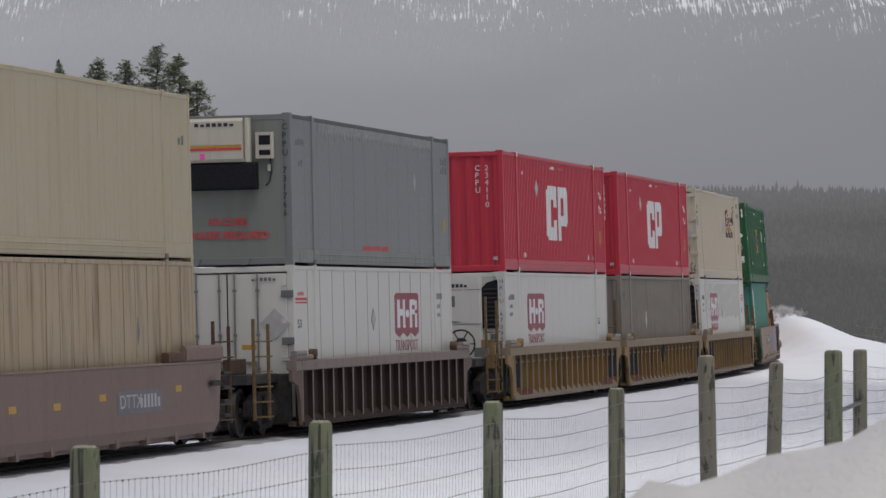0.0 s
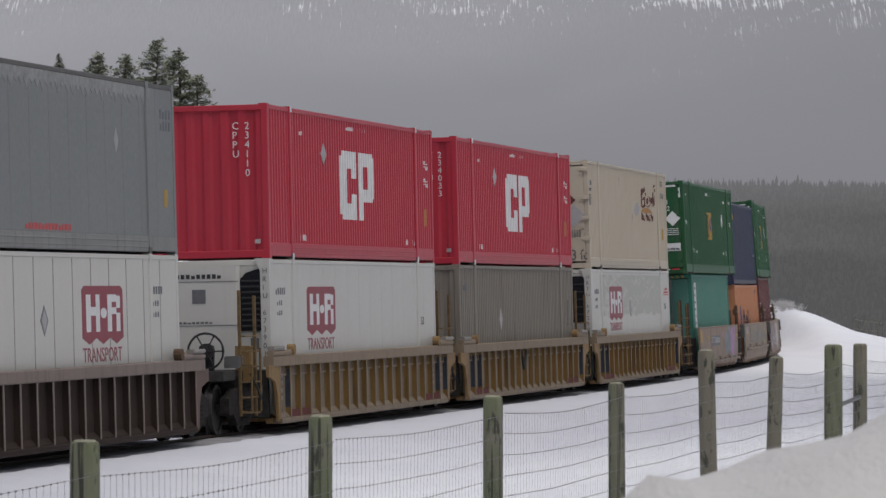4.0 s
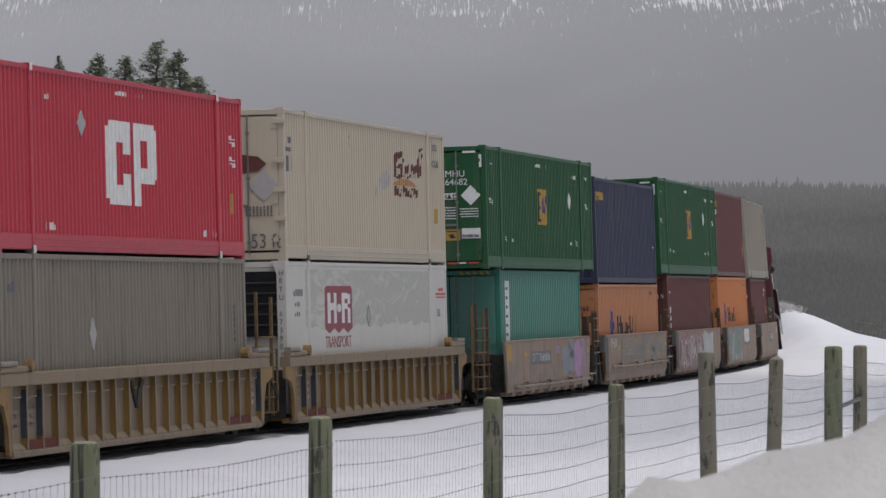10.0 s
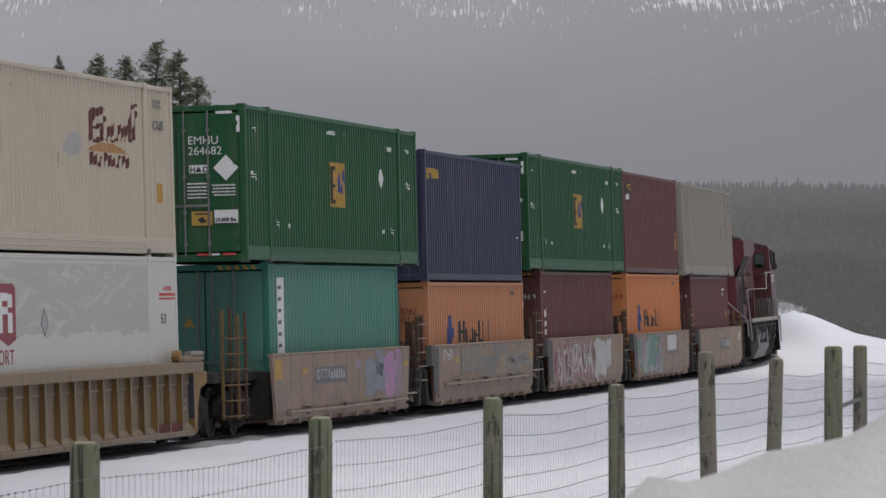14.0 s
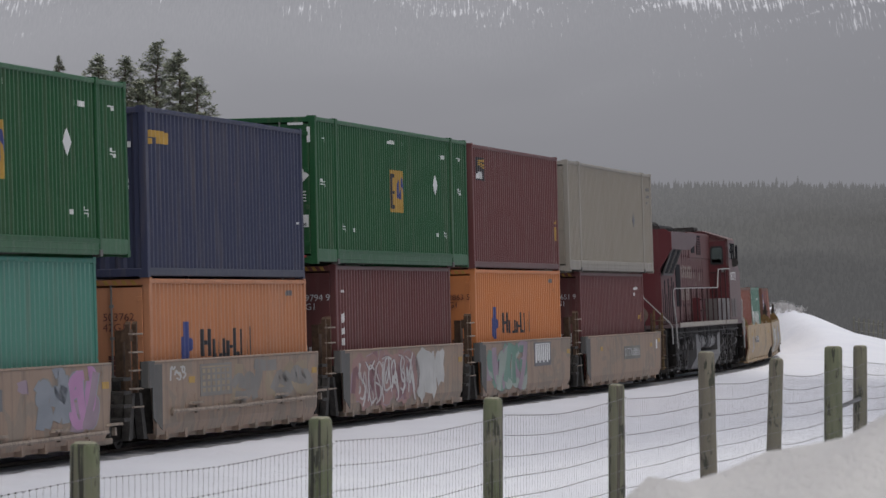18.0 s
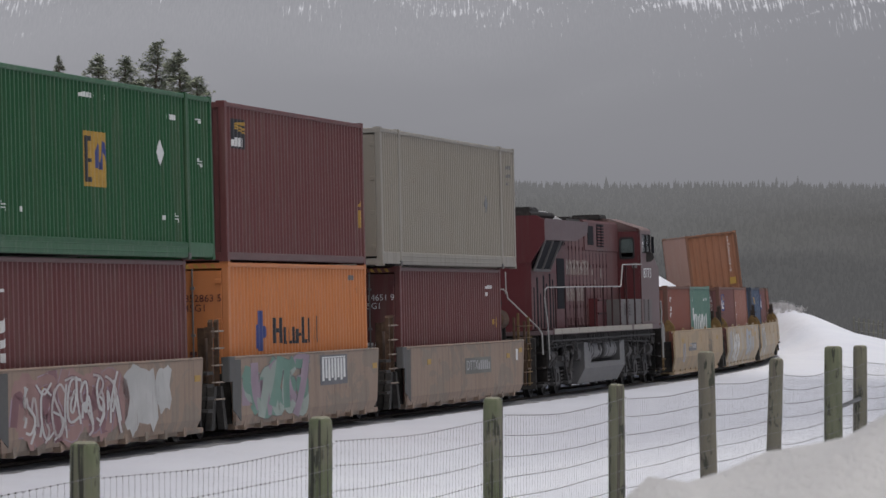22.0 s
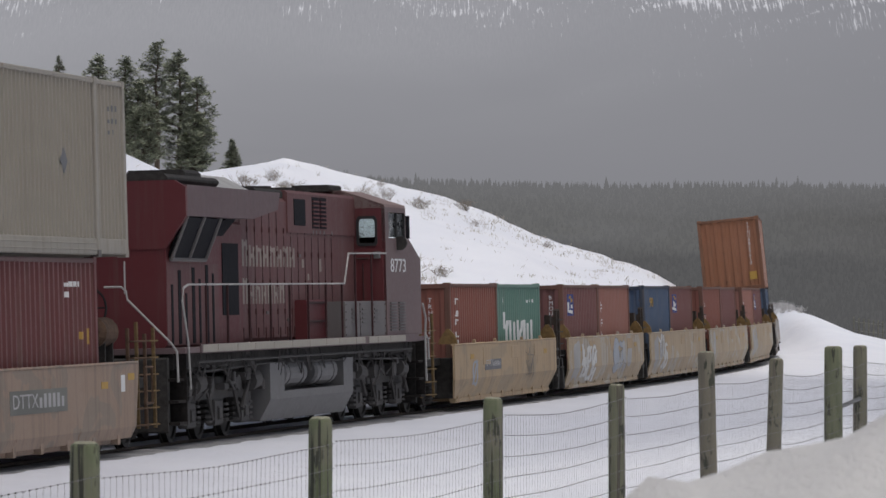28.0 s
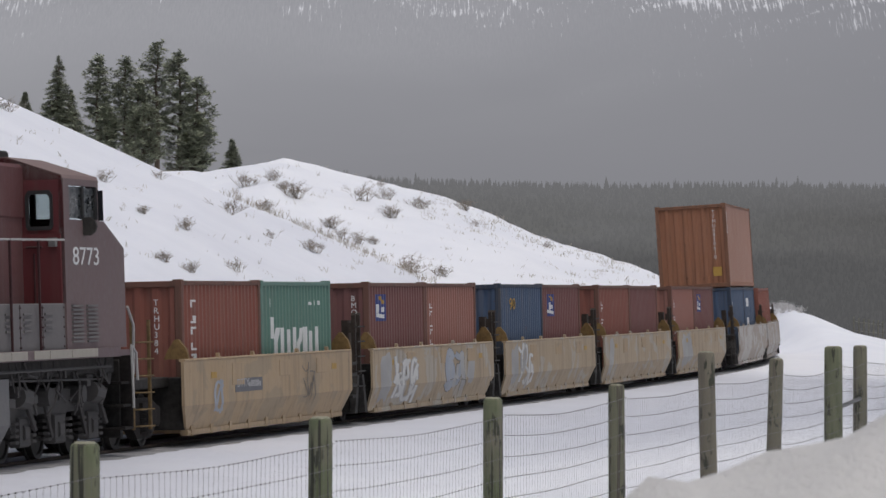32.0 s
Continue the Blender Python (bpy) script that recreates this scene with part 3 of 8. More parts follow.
def fence_wires():
    rng = random.Random(9)
    stays, knots = bmesh.new(), bmesh.new()
    for (xa, ya, ta, *_), (xb, yb, tb, *_) in zip(POSTS, POSTS[1:]):
        ln = math.hypot(xb - xa, yb - ya)
        sag = rng.uniform(0.02, 0.05)
        off = rng.uniform(-0.01, 0.01)

        def at(f, k):
            """Point on wire k at fraction f of the span."""
            z = 1.965 + off - 0.135 * k - sag * 4 * f * (1 - f) * max(0, 1 - k * 0.14)
            bow = 0.04 * sin(f * 5 + k * 0.25) * sin(pi * f)
            return Vector((xa + (xb - xa) * f + 0.075 + bow * 0.3, ya + (yb - ya) * f - 0.05, z + 0.0022 * sin(f * 11 + k * 1.7)))
        for k in range(9):
            bm = bmesh.new()
            tube(bm, [at(i / 14, k) for i in range(15)], (0.0009 if k else 0.0011) * (1.5 if ya > 28 else 1), 4)
            part("line_wire", bm, WIRE, fence)
        cnt = round(ln / 0.105)
        for i in range(cnt):
            f = (i + 0.5) / cnt
            j = rng.uniform(-0.12, 0.12) / cnt
            tube(stays, [at(min(1, max(0, f + j * ((k % 3) - 1) * 0.5)), k) for k in range(9)], 0.00085, 3)
            for k in range(9):
                q = at(f, k)
                box(knots, q.x - 0.004, q.x + 0.004, q.y - 0.004, q.y, q.z - 0.0032, q.z + 0.0032)
    part("stay_wire", stays, WIRE, fence, "upright fence wires")["kind"] = "stuff"
    part("wire_knot", knots, WIRE, fence, "small knots where the wires cross")["kind"] = "stuff"


fence_wires()
bm = bmesh.new()
tube(bm, [(4.158, 50.4, 1.50), (4.678, 53.06, 1.56)], 0.026, 8)
part("brace_rail", bm, GALV, fence, "galvanised steel brace pipe")

far_fence = thing("fence", "distant field fence on the snowy bank", "fence")
bm = bmesh.new()
FAR_POSTS = [((22.75 + 0.50 * k), 262 + 2.5 * k) for k in range(7)]
FAR_FOOT = [float(ground_height(np.array([x]), np.array([y]))[0]) for x, y in FAR_POSTS]
DARK_POST = plain("weathered_wood", (0.125, 0.12, 0.10), 0.9, 0, 0.3, 6)
for (x, y), z in zip(FAR_POSTS, FAR_FOOT):
    part("post", made(cbox, x - 0.045, x + 0.045, y - 0.045, y + 0.045, z - 0.4, z + 1.25, 0.015), DARK_POST, far_fence)
for h in (0.5, 1.0):
    tube(bm, [(x, y, z + h) for (x, y), z in zip(FAR_POSTS, FAR_FOOT)], 0.02, 4)
part("fence_rail", bm, DARK_POST, far_fence)


# ---------------------------------------------------------------- trees and shrubs
BARK = plain("bark", (0.11, 0.085, 0.065), 0.9, 0, 0.4, 8)
NEEDLE = per_island("needles", ((0.165, 0.182, 0.125), (0.30, 0.315, 0.225)))
TWIG = per_island("twigs", ((0.15, 0.125, 0.10), (0.34, 0.29, 0.235)))
STRAW = per_island("straw", ((0.26, 0.225, 0.18), (0.48, 0.43, 0.36)))


def clump(verts, faces, c, r, k, rng, flat=0.6):
    """A tuft of needles: thin, crossed blades."""
    for _ in range(k):
        a, e = rng.uniform(0, 6.283), rng.uniform(-0.5, 0.9)
        d = Vector((cos(a) * cos(e), sin(a) * cos(e), sin(e) * flat)) * r * rng.uniform(0.6, 1.1)
        w = Vector((-sin(a), cos(a), rng.uniform(-0.6, 0.6))) * r * 0.15
        o = c + Vector((rng.uniform(-1, 1), rng.uniform(-1, 1), rng.uniform(-0.6, 0.6))) * r * 0.45
        b = len(verts)
        verts += [o - w, o + d * 0.6 - w * 0.8, o + d, o + d * 0.6 + w, o + w]
        faces.append((b, b + 1, b + 2, b + 3, b + 4))


def conifer(name, label, x, y, base, top, kind, spread, seed, bare=0.0):
    rng = random.Random(seed)
    tree = thing(name, label, "tree", "trees on the hill")
    tree.location = (x, y, base)
    h = top - base
    sway = [Vector((rng.uniform(-0.02, 0.02) * h * i / 6, rng.uniform(-0.02, 0.02) * h * i / 6, h * i / 6)) for i in range(7)]
    bm = bmesh.new()
    tube(bm, sway, [0.020 * h * (1 - i / 6.4) + 0.02 for i in range(7)], 7)
    verts, faces = [], []

    def axis(f):
        i = min(5, int(f * 6))
        return sway[i].lerp(sway[i + 1], f * 6 - i)
    f = bare + 0.03
    while f < 0.985:
        n = rng.randint(7, 9) if kind == "spruce" else rng.randint(3, 4)
        for _ in range(n):
            a = rng.uniform(0, 6.283)
            if kind == "spruce":
                reach = spread * h * (1 - f) ** 0.9 * rng.uniform(0.7, 1.1) + 0.03
                rise = rng.uniform(-0.35, -0.05)
            else:
                body = min(1, (f - bare) / 0.30 + 0.45) * min(1, (1.03 - f) / 0.26)
                reach = spread * h * body * rng.uniform(0.3, 1.2)
                rise = rng.uniform(0.0, 0.55)
            o = axis(min(0.99, f + rng.uniform(-0.012, 0.012)))
            d = Vector((cos(a), sin(a), rise)).normalized() * reach
            tube(bm, [o, o + d * 0.55, o + d + Vector((0, 0, 0.08 * reach))], [0.012 * h * (1 - f) * 0.4 + 0.012, 0.012, 0.006], 3, False)
            if kind == "spruce":
                size = 0.10 + 0.13 * min(1, reach)
                for k in range(max(2, int(reach / 0.15))):
                    g = (k + 1) / max(2, int(reach / 0.15))
                    clump(verts, faces, o + d * g, size, 7, rng, 0.4)
            else:
                for k in range(max(2, int(reach / 0.24))):
                    g = 0.35 + 0.65 * (k + 1) / max(2, int(reach / 0.24))
                    q = o + d * g + Vector((rng.uniform(-0.22, 0.22), rng.uniform(-0.22, 0.22), rng.uniform(-0.10, 0.25)))
                    clump(verts, faces, q, rng.uniform(0.18, 0.34), 11, rng, 0.7)
        f += (0.020 if kind == "spruce" else 0.017) * rng.uniform(0.6, 1.5)
    part("trunk", bm, BARK, tree)
    me = bpy.data.meshes.new("crown")
    me.from_pydata(verts, [], faces)
    me.materials.append(NEEDLE)
    ob = new("crown", me)
    ob.parent = tree
    return tree


def far_point(px, py, y):
    """A point y metres out, by its bearing and height in hundredths of a degree-like steps of the lens."""
    return (px - 784) / 8371 * y, y, CAM_Z + (511.3 - py) / 8371 * y


def tree_at(name, label, px, top, foot, y, kind, spread, seed, bare=0.0):
    x, _, zt = far_point(px, top, y)
    conifer(name, label, x, y, far_point(px, foot, y)[2], zt, kind, spread, seed, bare)


tree_at("spruce", "narrow dark green spruce on the snowy hill", 103, 98, 225, 300, "spruce", 0.33, 1)
tree_at("spruce", "small dark spruce beside a taller one", 126, 158, 235, 302, "spruce", 0.30, 2)
tree_at("spruce", "small spruce tip over the hill's snow line", 44, 163, 200, 290, "spruce", 0.35, 3)
tree_at("spruce", "small lone spruce in the saddle between the hills", 411, 245, 312, 260, "spruce", 0.36, 4)
tree_at("pine", "bushy green lodgepole pine with an open crown", 172, 103, 262, 306, "pine", 0.175, 5)
tree_at("pine", "dense dark green pine in the hilltop group", 222, 104, 285, 304, "pine", 0.165, 6)
tree_at("pine", "tall open-crowned pine with a bare trunk showing", 278, 74, 300, 310, "pine", 0.165, 17, 0.06)
tree_at("pine", "tall pine at the edge of the group", 318, 92, 318, 303, "pine", 0.175, 8)
tree_at("pine", "broad bushy pine at the group's open edge", 350, 140, 322, 301, "pine", 0.165, 14)
tree_at("pine", "half-grown green pine between taller ones", 245, 150, 300, 302, "pine", 0.19, 16)
tree_at("pine", "low bushy young pine under the tall ones", 345, 205, 322, 300, "pine", 0.28, 9)
tree_at("pine", "low bushy pine filling the group", 255, 190, 300, 299, "pine", 0.30, 10)
tree_at("pine", "low bushy pine in the group", 190, 195, 275, 300, "pine", 0.28, 12)


def shrub(bm, r, rng, n):
    for _ in range(n):
        a, e = rng.uniform(0, 6.283), rng.uniform(0.5, 1.45)
        d = Vector((cos(a) * cos(e), sin(a) * cos(e), sin(e))) * r * rng.uniform(0.6, 1.1)
        o = Vector((rng.uniform(-0.3, 0.3) * r, rng.uniform(-0.3, 0.3) * r, -0.06))
        mid = o + d * 0.5 + Vector((rng.uniform(-0.1, 0.1), rng.uniform(-0.1, 0.1), 0)) * r
        tube(bm, [o, mid, o + d], [0.013, 0.010, 0.005], 3, False)
        for _ in range(5):
            q = mid + d * rng.uniform(-0.1, 0.4)
            tube(bm, [q, q + Vector((rng.uniform(-1, 1), rng.uniform(-1, 1), rng.uniform(0.2, 1))) * r * 0.38], [0.007, 0.004], 3, False)


SHRUB_SPOTS = [(640, 356, 1.3), (682, 354, .9), (742, 372, .9), (692, 388, .9), (673, 333, .6), (482, 323, .8), (436, 333, 1.0), (521, 353, 1.1), (409, 381, 1.3),
               (327, 408, .9), (555, 447, 1.1), (585, 405, .8), (606, 424, .9), (633, 432, .8), (661, 435, .6), (500, 336, .6), (282, 320, .8), (182, 323, .9),
               (291, 467, .8), (336, 484, .7), (418, 485, 1.0), (727, 483, 1.2), (782, 492, .8), (821, 374, .8), (842, 404, .6), (12, 199, 1.0), (470, 372, .8),
               (252, 380, .6), (479, 423, .7), (970, 440, .5)]


def shrubs():
    rng = random.Random(5)
    kinds = []
    for k in range(4):
        kinds.append(link_mesh("twigs", made(shrub, 0.85, rng, 16 + 6 * k), TWIG))
    ys_ = np.arange(95, 225, 0.5)
    for i, (px, py, size) in enumerate(SHRUB_SPOTS):
        a, e = (px - 784) / 8371, (511.3 - py) / 8371
        zs = ground_height(a * ys_, ys_) - (CAM_Z + e * ys_)
        hit = np.nonzero(zs > 0)[0]
        if not len(hit):
            continue
        y = ys_[hit[0]]
        ob = new("shrub", kinds[i % 4])
        tagged(ob, "leafless brown shrub poking out of the snow", "shrub", "shrubs on the hill")
        k = size * (0.62 if y < 160 else 0.85)
        ob.matrix_basis = Matrix.LocRotScale((a * y, y, float(ground_height(np.array([a * y]), np.array([y]))[0])), Euler((0, 0, i * 1.7)), (k, k, k * 0.8))
    frost = per_island("frosted_twigs", ((0.42, 0.40, 0.38), (0.66, 0.65, 0.65)))
    frosted = [link_mesh("twigs", made(shrub, 0.85, rng, 30), frost) for _ in range(2)]
    for i in range(12):
        x, y = 16.6 + 0.13 * i + rng.uniform(-.3, .3), 238 + rng.uniform(-3, 6)
        ob = new("shrub", kinds[i % 4])
        ob.data = frosted[i % 2]
        tagged(ob, "pale frosted shrub on the snow bank", "shrub", "shrubs on the far bank")
        ob.matrix_basis = Matrix.LocRotScale((x, y, float(ground_height(np.array([x]), np.array([y]))[0])), Euler((0, 0, i * 1.3)), (0.5, 0.5, 0.45))


shrubs()


def dry_grass():
    """Straw and twig tips that poke through the hill snow."""
    rng = random.Random(21)
    ys_ = np.arange(95, 225, 1.0)
    bm = bmesh.new()
    for i in range(620):
        px, py = rng.uniform(-20, 1180), rng.uniform(180, 500)
        if i > 470:
            # along the brow where the near hill drops away
            px = rng.uniform(400, 770)
            py = 352 + (px - 420) * 0.435 + rng.uniform(-2, 7)
        elif i > 260:
            # rough, wind-bared patches near the far hill's crest
            px = rng.uniform(740, 1130)
            py = 335 + (px - 740) * 0.36 + abs(rng.gauss(0, 28))
        a, e = (px - 784) / 8371, (511.3 - py) / 8371
        zs = ground_height(a * ys_, ys_) - (CAM_Z + e * ys_)
        hit = np.nonzero(zs > 0)[0]
        if not len(hit):
            continue
        y = ys_[hit[0]] + rng.uniform(-0.4, 0.4)
        x = a * y
        z = float(ground_height(np.array([x]), np.array([y]))[0])
        for _ in range(rng.randint(2, 7)):
            ox, oy = rng.uniform(-0.25, 0.25), rng.uniform(-0.25, 0.25)
            hh = rng.uniform(0.04, 0.17) * (1.4 if i > 470 else 0.8)
            tube(bm, [(x + ox, y + oy, z - 0.05), (x + ox + rng.uniform(-0.12, 0.12), y + oy, z + hh)], [0.008, 0.004], 3, False)
    me = link_mesh("dry_grass", bm, STRAW)
    tagged(new("dry_grass", me), "thin dry grass tips showing through the snow", "grass", kind="stuff")


dry_grass()


# ---------------------------------------------------------------- containers
def corrugated(bm, a0, a1, b0, b1, face, axis, n, depth, sign):
    """A wall with n upright trapezoid folds between a0 and a1. axis 1: at y = face; axis 0: at x = face. sign: the way out."""
    pts = []
    p = (a1 - a0) / n
    for i in range(n):
        s = a0 + i * p
        pts += [(s, 0), (s + 0.30 * p, 0), (s + 0.48 * p, depth), (s + 0.82 * p, depth)]
    pts.append((a1, 0))
    low, high = [], []
    for a, d in pts:
        q = face - sign * d
        low.append(bm.verts.new((a, q, b0) if axis == 1 else (q, a, b0)))
        high.append(bm.verts.new((a, q, b1) if axis == 1 else (q, a, b1)))
    for i in range(len(pts) - 1):
        bm.faces.new([low[i], low[i + 1], high[i + 1], high[i]])


def smooth_wall(bm, a0, a1, b0, b1, face, axis, n, depth, sign):
    """A flat wall of smooth sheets."""
    t = 0.03
    if axis == 1:
        box(bm, a0, a1, min(face, face - sign * t), max(face, face - sign * t), b0, b1)
    else:
        box(bm, min(face, face - sign * t), max(face, face - sign * t), a0, a1, b0, b1)


CASTING = plain("corner_casting", (0.11, 0.10, 0.095), 0.6, 0.3, 0.3, 9)
ROD = plain("lock_rod", (0.20, 0.195, 0.19), 0.45, 0.5, 0.25, 9)
GASKET = plain("rubber_gasket", (0.025, 0.025, 0.026), 0.8, 0, 0.2, 9)
POLE = plain("ochre_pole_paint", (0.125, 0.082, 0.036), 0.75, 0, 0.4, 8)
RUSTY_PIPE = plain("rusty_pipe", (0.235, 0.19, 0.155), 0.7, 0.1, 0.4, 8)
DARK_RUST = plain("dark_rust", (0.040, 0.030, 0.024), 0.85, 0.1, 0.45, 7)
RUSTY = plain("rusty_steel", (0.085, 0.052, 0.034), 0.85, 0.1, 0.45, 7)


def door_rods(c, L, W, H, mat, n=4, rod=None):
    """Two door leaves with lock rods, hinges and gaskets on the end towards -x."""
    x = -L / 2
    for k, (y0, y1) in enumerate(((0.012, W / 2 - 0.13), (-W / 2 + 0.13, -0.012))):
        d = part("door", made(cbox, x - 0.012, x + 0.05, y0, y1, 0.20, H - 0.16, 0.012), mat, c)
        for j in range(4):
            z = 0.35 + j * (H - 0.75) / 3
            yh = (y1 if k == 0 else y0)
            s = -1 if k == 0 else 1
            part("hinge", made(cbox, x - 0.035, x - 0.010, min(yh, yh + s * 0.10), max(yh, yh + s * 0.10), z, z + 0.09, 0.008), mat, d)
        for j in range(n // 2):
            yr = y0 + (y1 - y0) * ((0.49 if k else 0.12) + 0.39 * j)
            bm = bmesh.new()
            tube(bm, [(x - 0.045, yr, 0.12), (x - 0.045, yr, H - 0.12)], 0.017, 6)
            for z in (0.32, 0.9, 1.55, H - 0.5):
                box(bm, x - 0.06, x - 0.010, yr - 0.035, yr + 0.035, z, z + 0.05)
            box(bm, x - 0.055, x - 0.035, min(yr, yr + 0.4 * (1 if k else -1)), max(yr, yr + 0.4 * (1 if k else -1)), 1.02, 1.07)
            part("lock_rod", bm, rod or ROD, d)
    bm = bmesh.new()
    box(bm, x - 0.004, x + 0.04, -0.012, 0.012, 0.2, H - 0.16)
    part("gasket", bm, GASKET, c)


SHAPE = {}


def container(name, label, L, W, H, mat, style="fold", end="wall", folds=None, rail=None, group="", end_folds=7, depth=0.05, frame=None, edge=None, seam=0.007, seam_mat=None, end_mat=None, side_mat=None):
    """A freight container with its base's middle at the origin. Its -x end comes first past the camera."""
    c = thing(name, label, "container", group)
    hl, hw = L / 2, W / 2
    rail = rail or mat
    frame = frame or mat
    domestic = L > 13
    foot = 0.30 if domestic else 0.17
    head = 0.10
    folds = folds or (round(L / 0.285) if not domestic else round(L / 0.235))
    SHAPE[c] = (L, W, H, folds, depth, style)
    # long sides
    for sgn in (-1, 1):
        bm = bmesh.new()
        if style == "fold":
            corrugated(bm, -hl + 0.14, hl - 0.14, foot, H - head, sgn * (hw - 0.012), 1, folds, depth, sgn)
        else:
            smooth_wall(bm, -hl + 0.14, hl - 0.14, foot, H - head, sgn * (hw - 0.012), 1, folds, 0.008, sgn)
            strip = link_mesh("seam_strip", made(box, -0.02, 0.02, min(0, sgn * seam), max(0, sgn * seam), foot, H - head), seam_mat or mat)
            for i in range(1, folds):
                o = new("seam_strip", strip)
                o.parent = c
                o.location = (-hl + 0.14 + (L - 0.28) * i / folds, sgn * (hw - 0.012), 0)
        part("side_wall", bm, side_mat or mat, c)
        part("top_rail", made(cbox, -hl + 0.14, hl - 0.14, min(sgn * hw, sgn * (hw - 0.09)), max(sgn * hw, sgn * (hw - 0.09)), H - head, H - 0.02, 0.015), edge or frame, c)
        bm = bmesh.new()
        y0, y1 = min(sgn * hw, sgn * (hw - 0.10)), max(sgn * hw, sgn * (hw - 0.10))
        if domestic:
            cbox(bm, -hl + 2.02, hl - 2.02, y0, y1, 0.03, foot, 0.02)
            for q in (-1, 1):
                a, b = q * (hl - 1.86), q * (hl - 0.14)
                cbox(bm, min(a, b), max(a, b), y0, y1, 0.045, foot, 0.02)
        else:
            cbox(bm, -hl + 0.14, hl - 0.14, y0, y1, 0.03, foot, 0.02)
        if domestic:
            # pressed ridges along the deep rail
            for z in (0.10, 0.20):
                cbox(bm, -hl + 2.05, hl - 2.05, min(sgn * (hw - 0.01), sgn * (hw + 0.012)), max(sgn * (hw - 0.01), sgn * (hw + 0.012)), z, z + 0.025, 0.008)
        part("bottom_rail", bm, rail, c)
        if domestic:
            for q in (-1, 1):
                xx = q * (hl - 1.94)
                part("support_post", made(cbox, xx - 0.08, xx + 0.08, min(sgn * (hw + 0.016), sgn * (hw - 0.1)), max(sgn * (hw + 0.016), sgn * (hw - 0.1)), 0.0, H, 0.02), frame, c)
                for z in (0.0, H - 0.115):
                    part("corner_casting", made(cbox, xx - 0.089, xx + 0.089, min(sgn * (hw + 0.021), sgn * (hw - 0.12)), max(sgn * (hw + 0.021), sgn * (hw - 0.12)), z, z + 0.118, 0.012), frame if z else CASTING, c)
        for q in (-1, 1):
            xx = q * (hl - 0.075)
            part("corner_post", made(cbox, xx - 0.075, xx + 0.075, min(sgn * hw, sgn * (hw - 0.13)), max(sgn * hw, sgn * (hw - 0.13)), 0.10, H - 0.10, 0.014), frame, c)
            for z in (0.0, H - 0.115):
                xx2 = q * (hl - 0.089)
                part("corner_casting", made(cbox, xx2 - 0.092, xx2 + 0.092, min(sgn * (hw + 0.003), sgn * (hw - 0.162)), max(sgn * (hw + 0.003), sgn * (hw - 0.162)), z, z + 0.118, 0.012), frame, c)
    # roof and floor
    bm = bmesh.new()
    n = max(8, round(L / 0.6))
    for i in range(n):
        a = -hl + 0.12 + (L - 0.24) * i / n
        b = -hl + 0.12 + (L - 0.24) * (i + 0.9) / n
        box(bm, a, b, -hw + 0.09, hw - 0.09, H - 0.06, H - 0.025)
    box(bm, -hl + 0.1, hl - 0.1, -hw + 0.085, hw - 0.085, H - 0.08, H - 0.04)
    part("roof", bm, mat, c)
    part("floor", made(cbox, -hl + 0.1, hl - 0.1, -hw + 0.09, hw - 0.09, 0.12, 0.17, 0.01), STEEL_DARK, c)
    # ends
    bm = bmesh.new()
    corrugated(bm, -hw + 0.12, hw - 0.12, 0.15, H - head, hl - 0.03, 0, end_folds, 0.045, 1)
    part("end_wall", bm, mat, c)
    for z0, z1, nm in ((0.02, 0.16, "end_sill"), (H - 0.13, H - 0.02, "end_header")):
        for q in (-1, 1):
            a, b = q * hl, q * (hl - 0.10)
            part(nm, made(cbox, min(a, b), max(a, b), -hw + 0.12, hw - 0.12, z0, z1, 0.012), frame, c)
    if end == "wall":
        bm = bmesh.new()
        corrugated(bm, -hw + 0.12, hw - 0.12, 0.15, H - head, -hl + 0.03, 0, end_folds, 0.045, -1)
        part("end_wall", bm, mat, c)
    elif end == "flat":
        part("end_wall", made(box, -hl + 0.01, -hl + 0.06, -hw + 0.12, hw - 0.12, 0.15, H - 0.12), end_mat or mat, c)
    else:
        door_rods(c, L, W, H, mat)
    return c


# ---------------------------------------------------------------- trucks and cars
def wheelset_mesh(bm, r=0.4585):
    tube(bm, [(0, -0.8, 0), (0, 0.8, 0)], 0.085, 8)
    for s in (-1, 1):
        n = 24
        prof = [(0.10, 0.70), (0.14, 0.685), (r * 0.80, 0.70), (r * 0.84, 0.685), (r + 0.03, 0.685), (r + 0.03, 0.715), (r, 0.725), (r, 0.825), (r * 0.86, 0.825), (r * 0.82, 0.79), (0.16, 0.80), (0.10, 0.815)]
        rings = [[bm.verts.new((a * cos(k * 2 * pi / n), s * b, a * sin(k * 2 * pi / n))) for k in range(n)] for a, b in prof]
        for p, q in zip(rings, rings[1:] + rings[:1]):
            for k in range(n):
                bm.faces.new([p[k], p[(k + 1) % n], q[(k + 1) % n], q[k]])
        # bearing cap with its three bolts
        tube(bm, [(0, s * 0.82, 0), (0, s * 1.08, 0)], 0.11, 10)
        for k in range(3):
            a = k * 2.094
            tube(bm, [(0.06 * cos(a), s * 1.08, 0.06 * sin(a)), (0.06 * cos(a), s * 1.10, 0.06 * sin(a))], 0.018, 5)


WHEELSET = link_mesh("wheelset", made(wheelset_mesh), WHEEL)
SPINNING = []


def wheelset(parent, x, z=0.4585):
    ob = new("wheelset", WHEELSET)
    ob.parent = parent
    ob.matrix_basis = pose(x, 0, z)
    SPINNING.append((ob, x, z))
    return ob


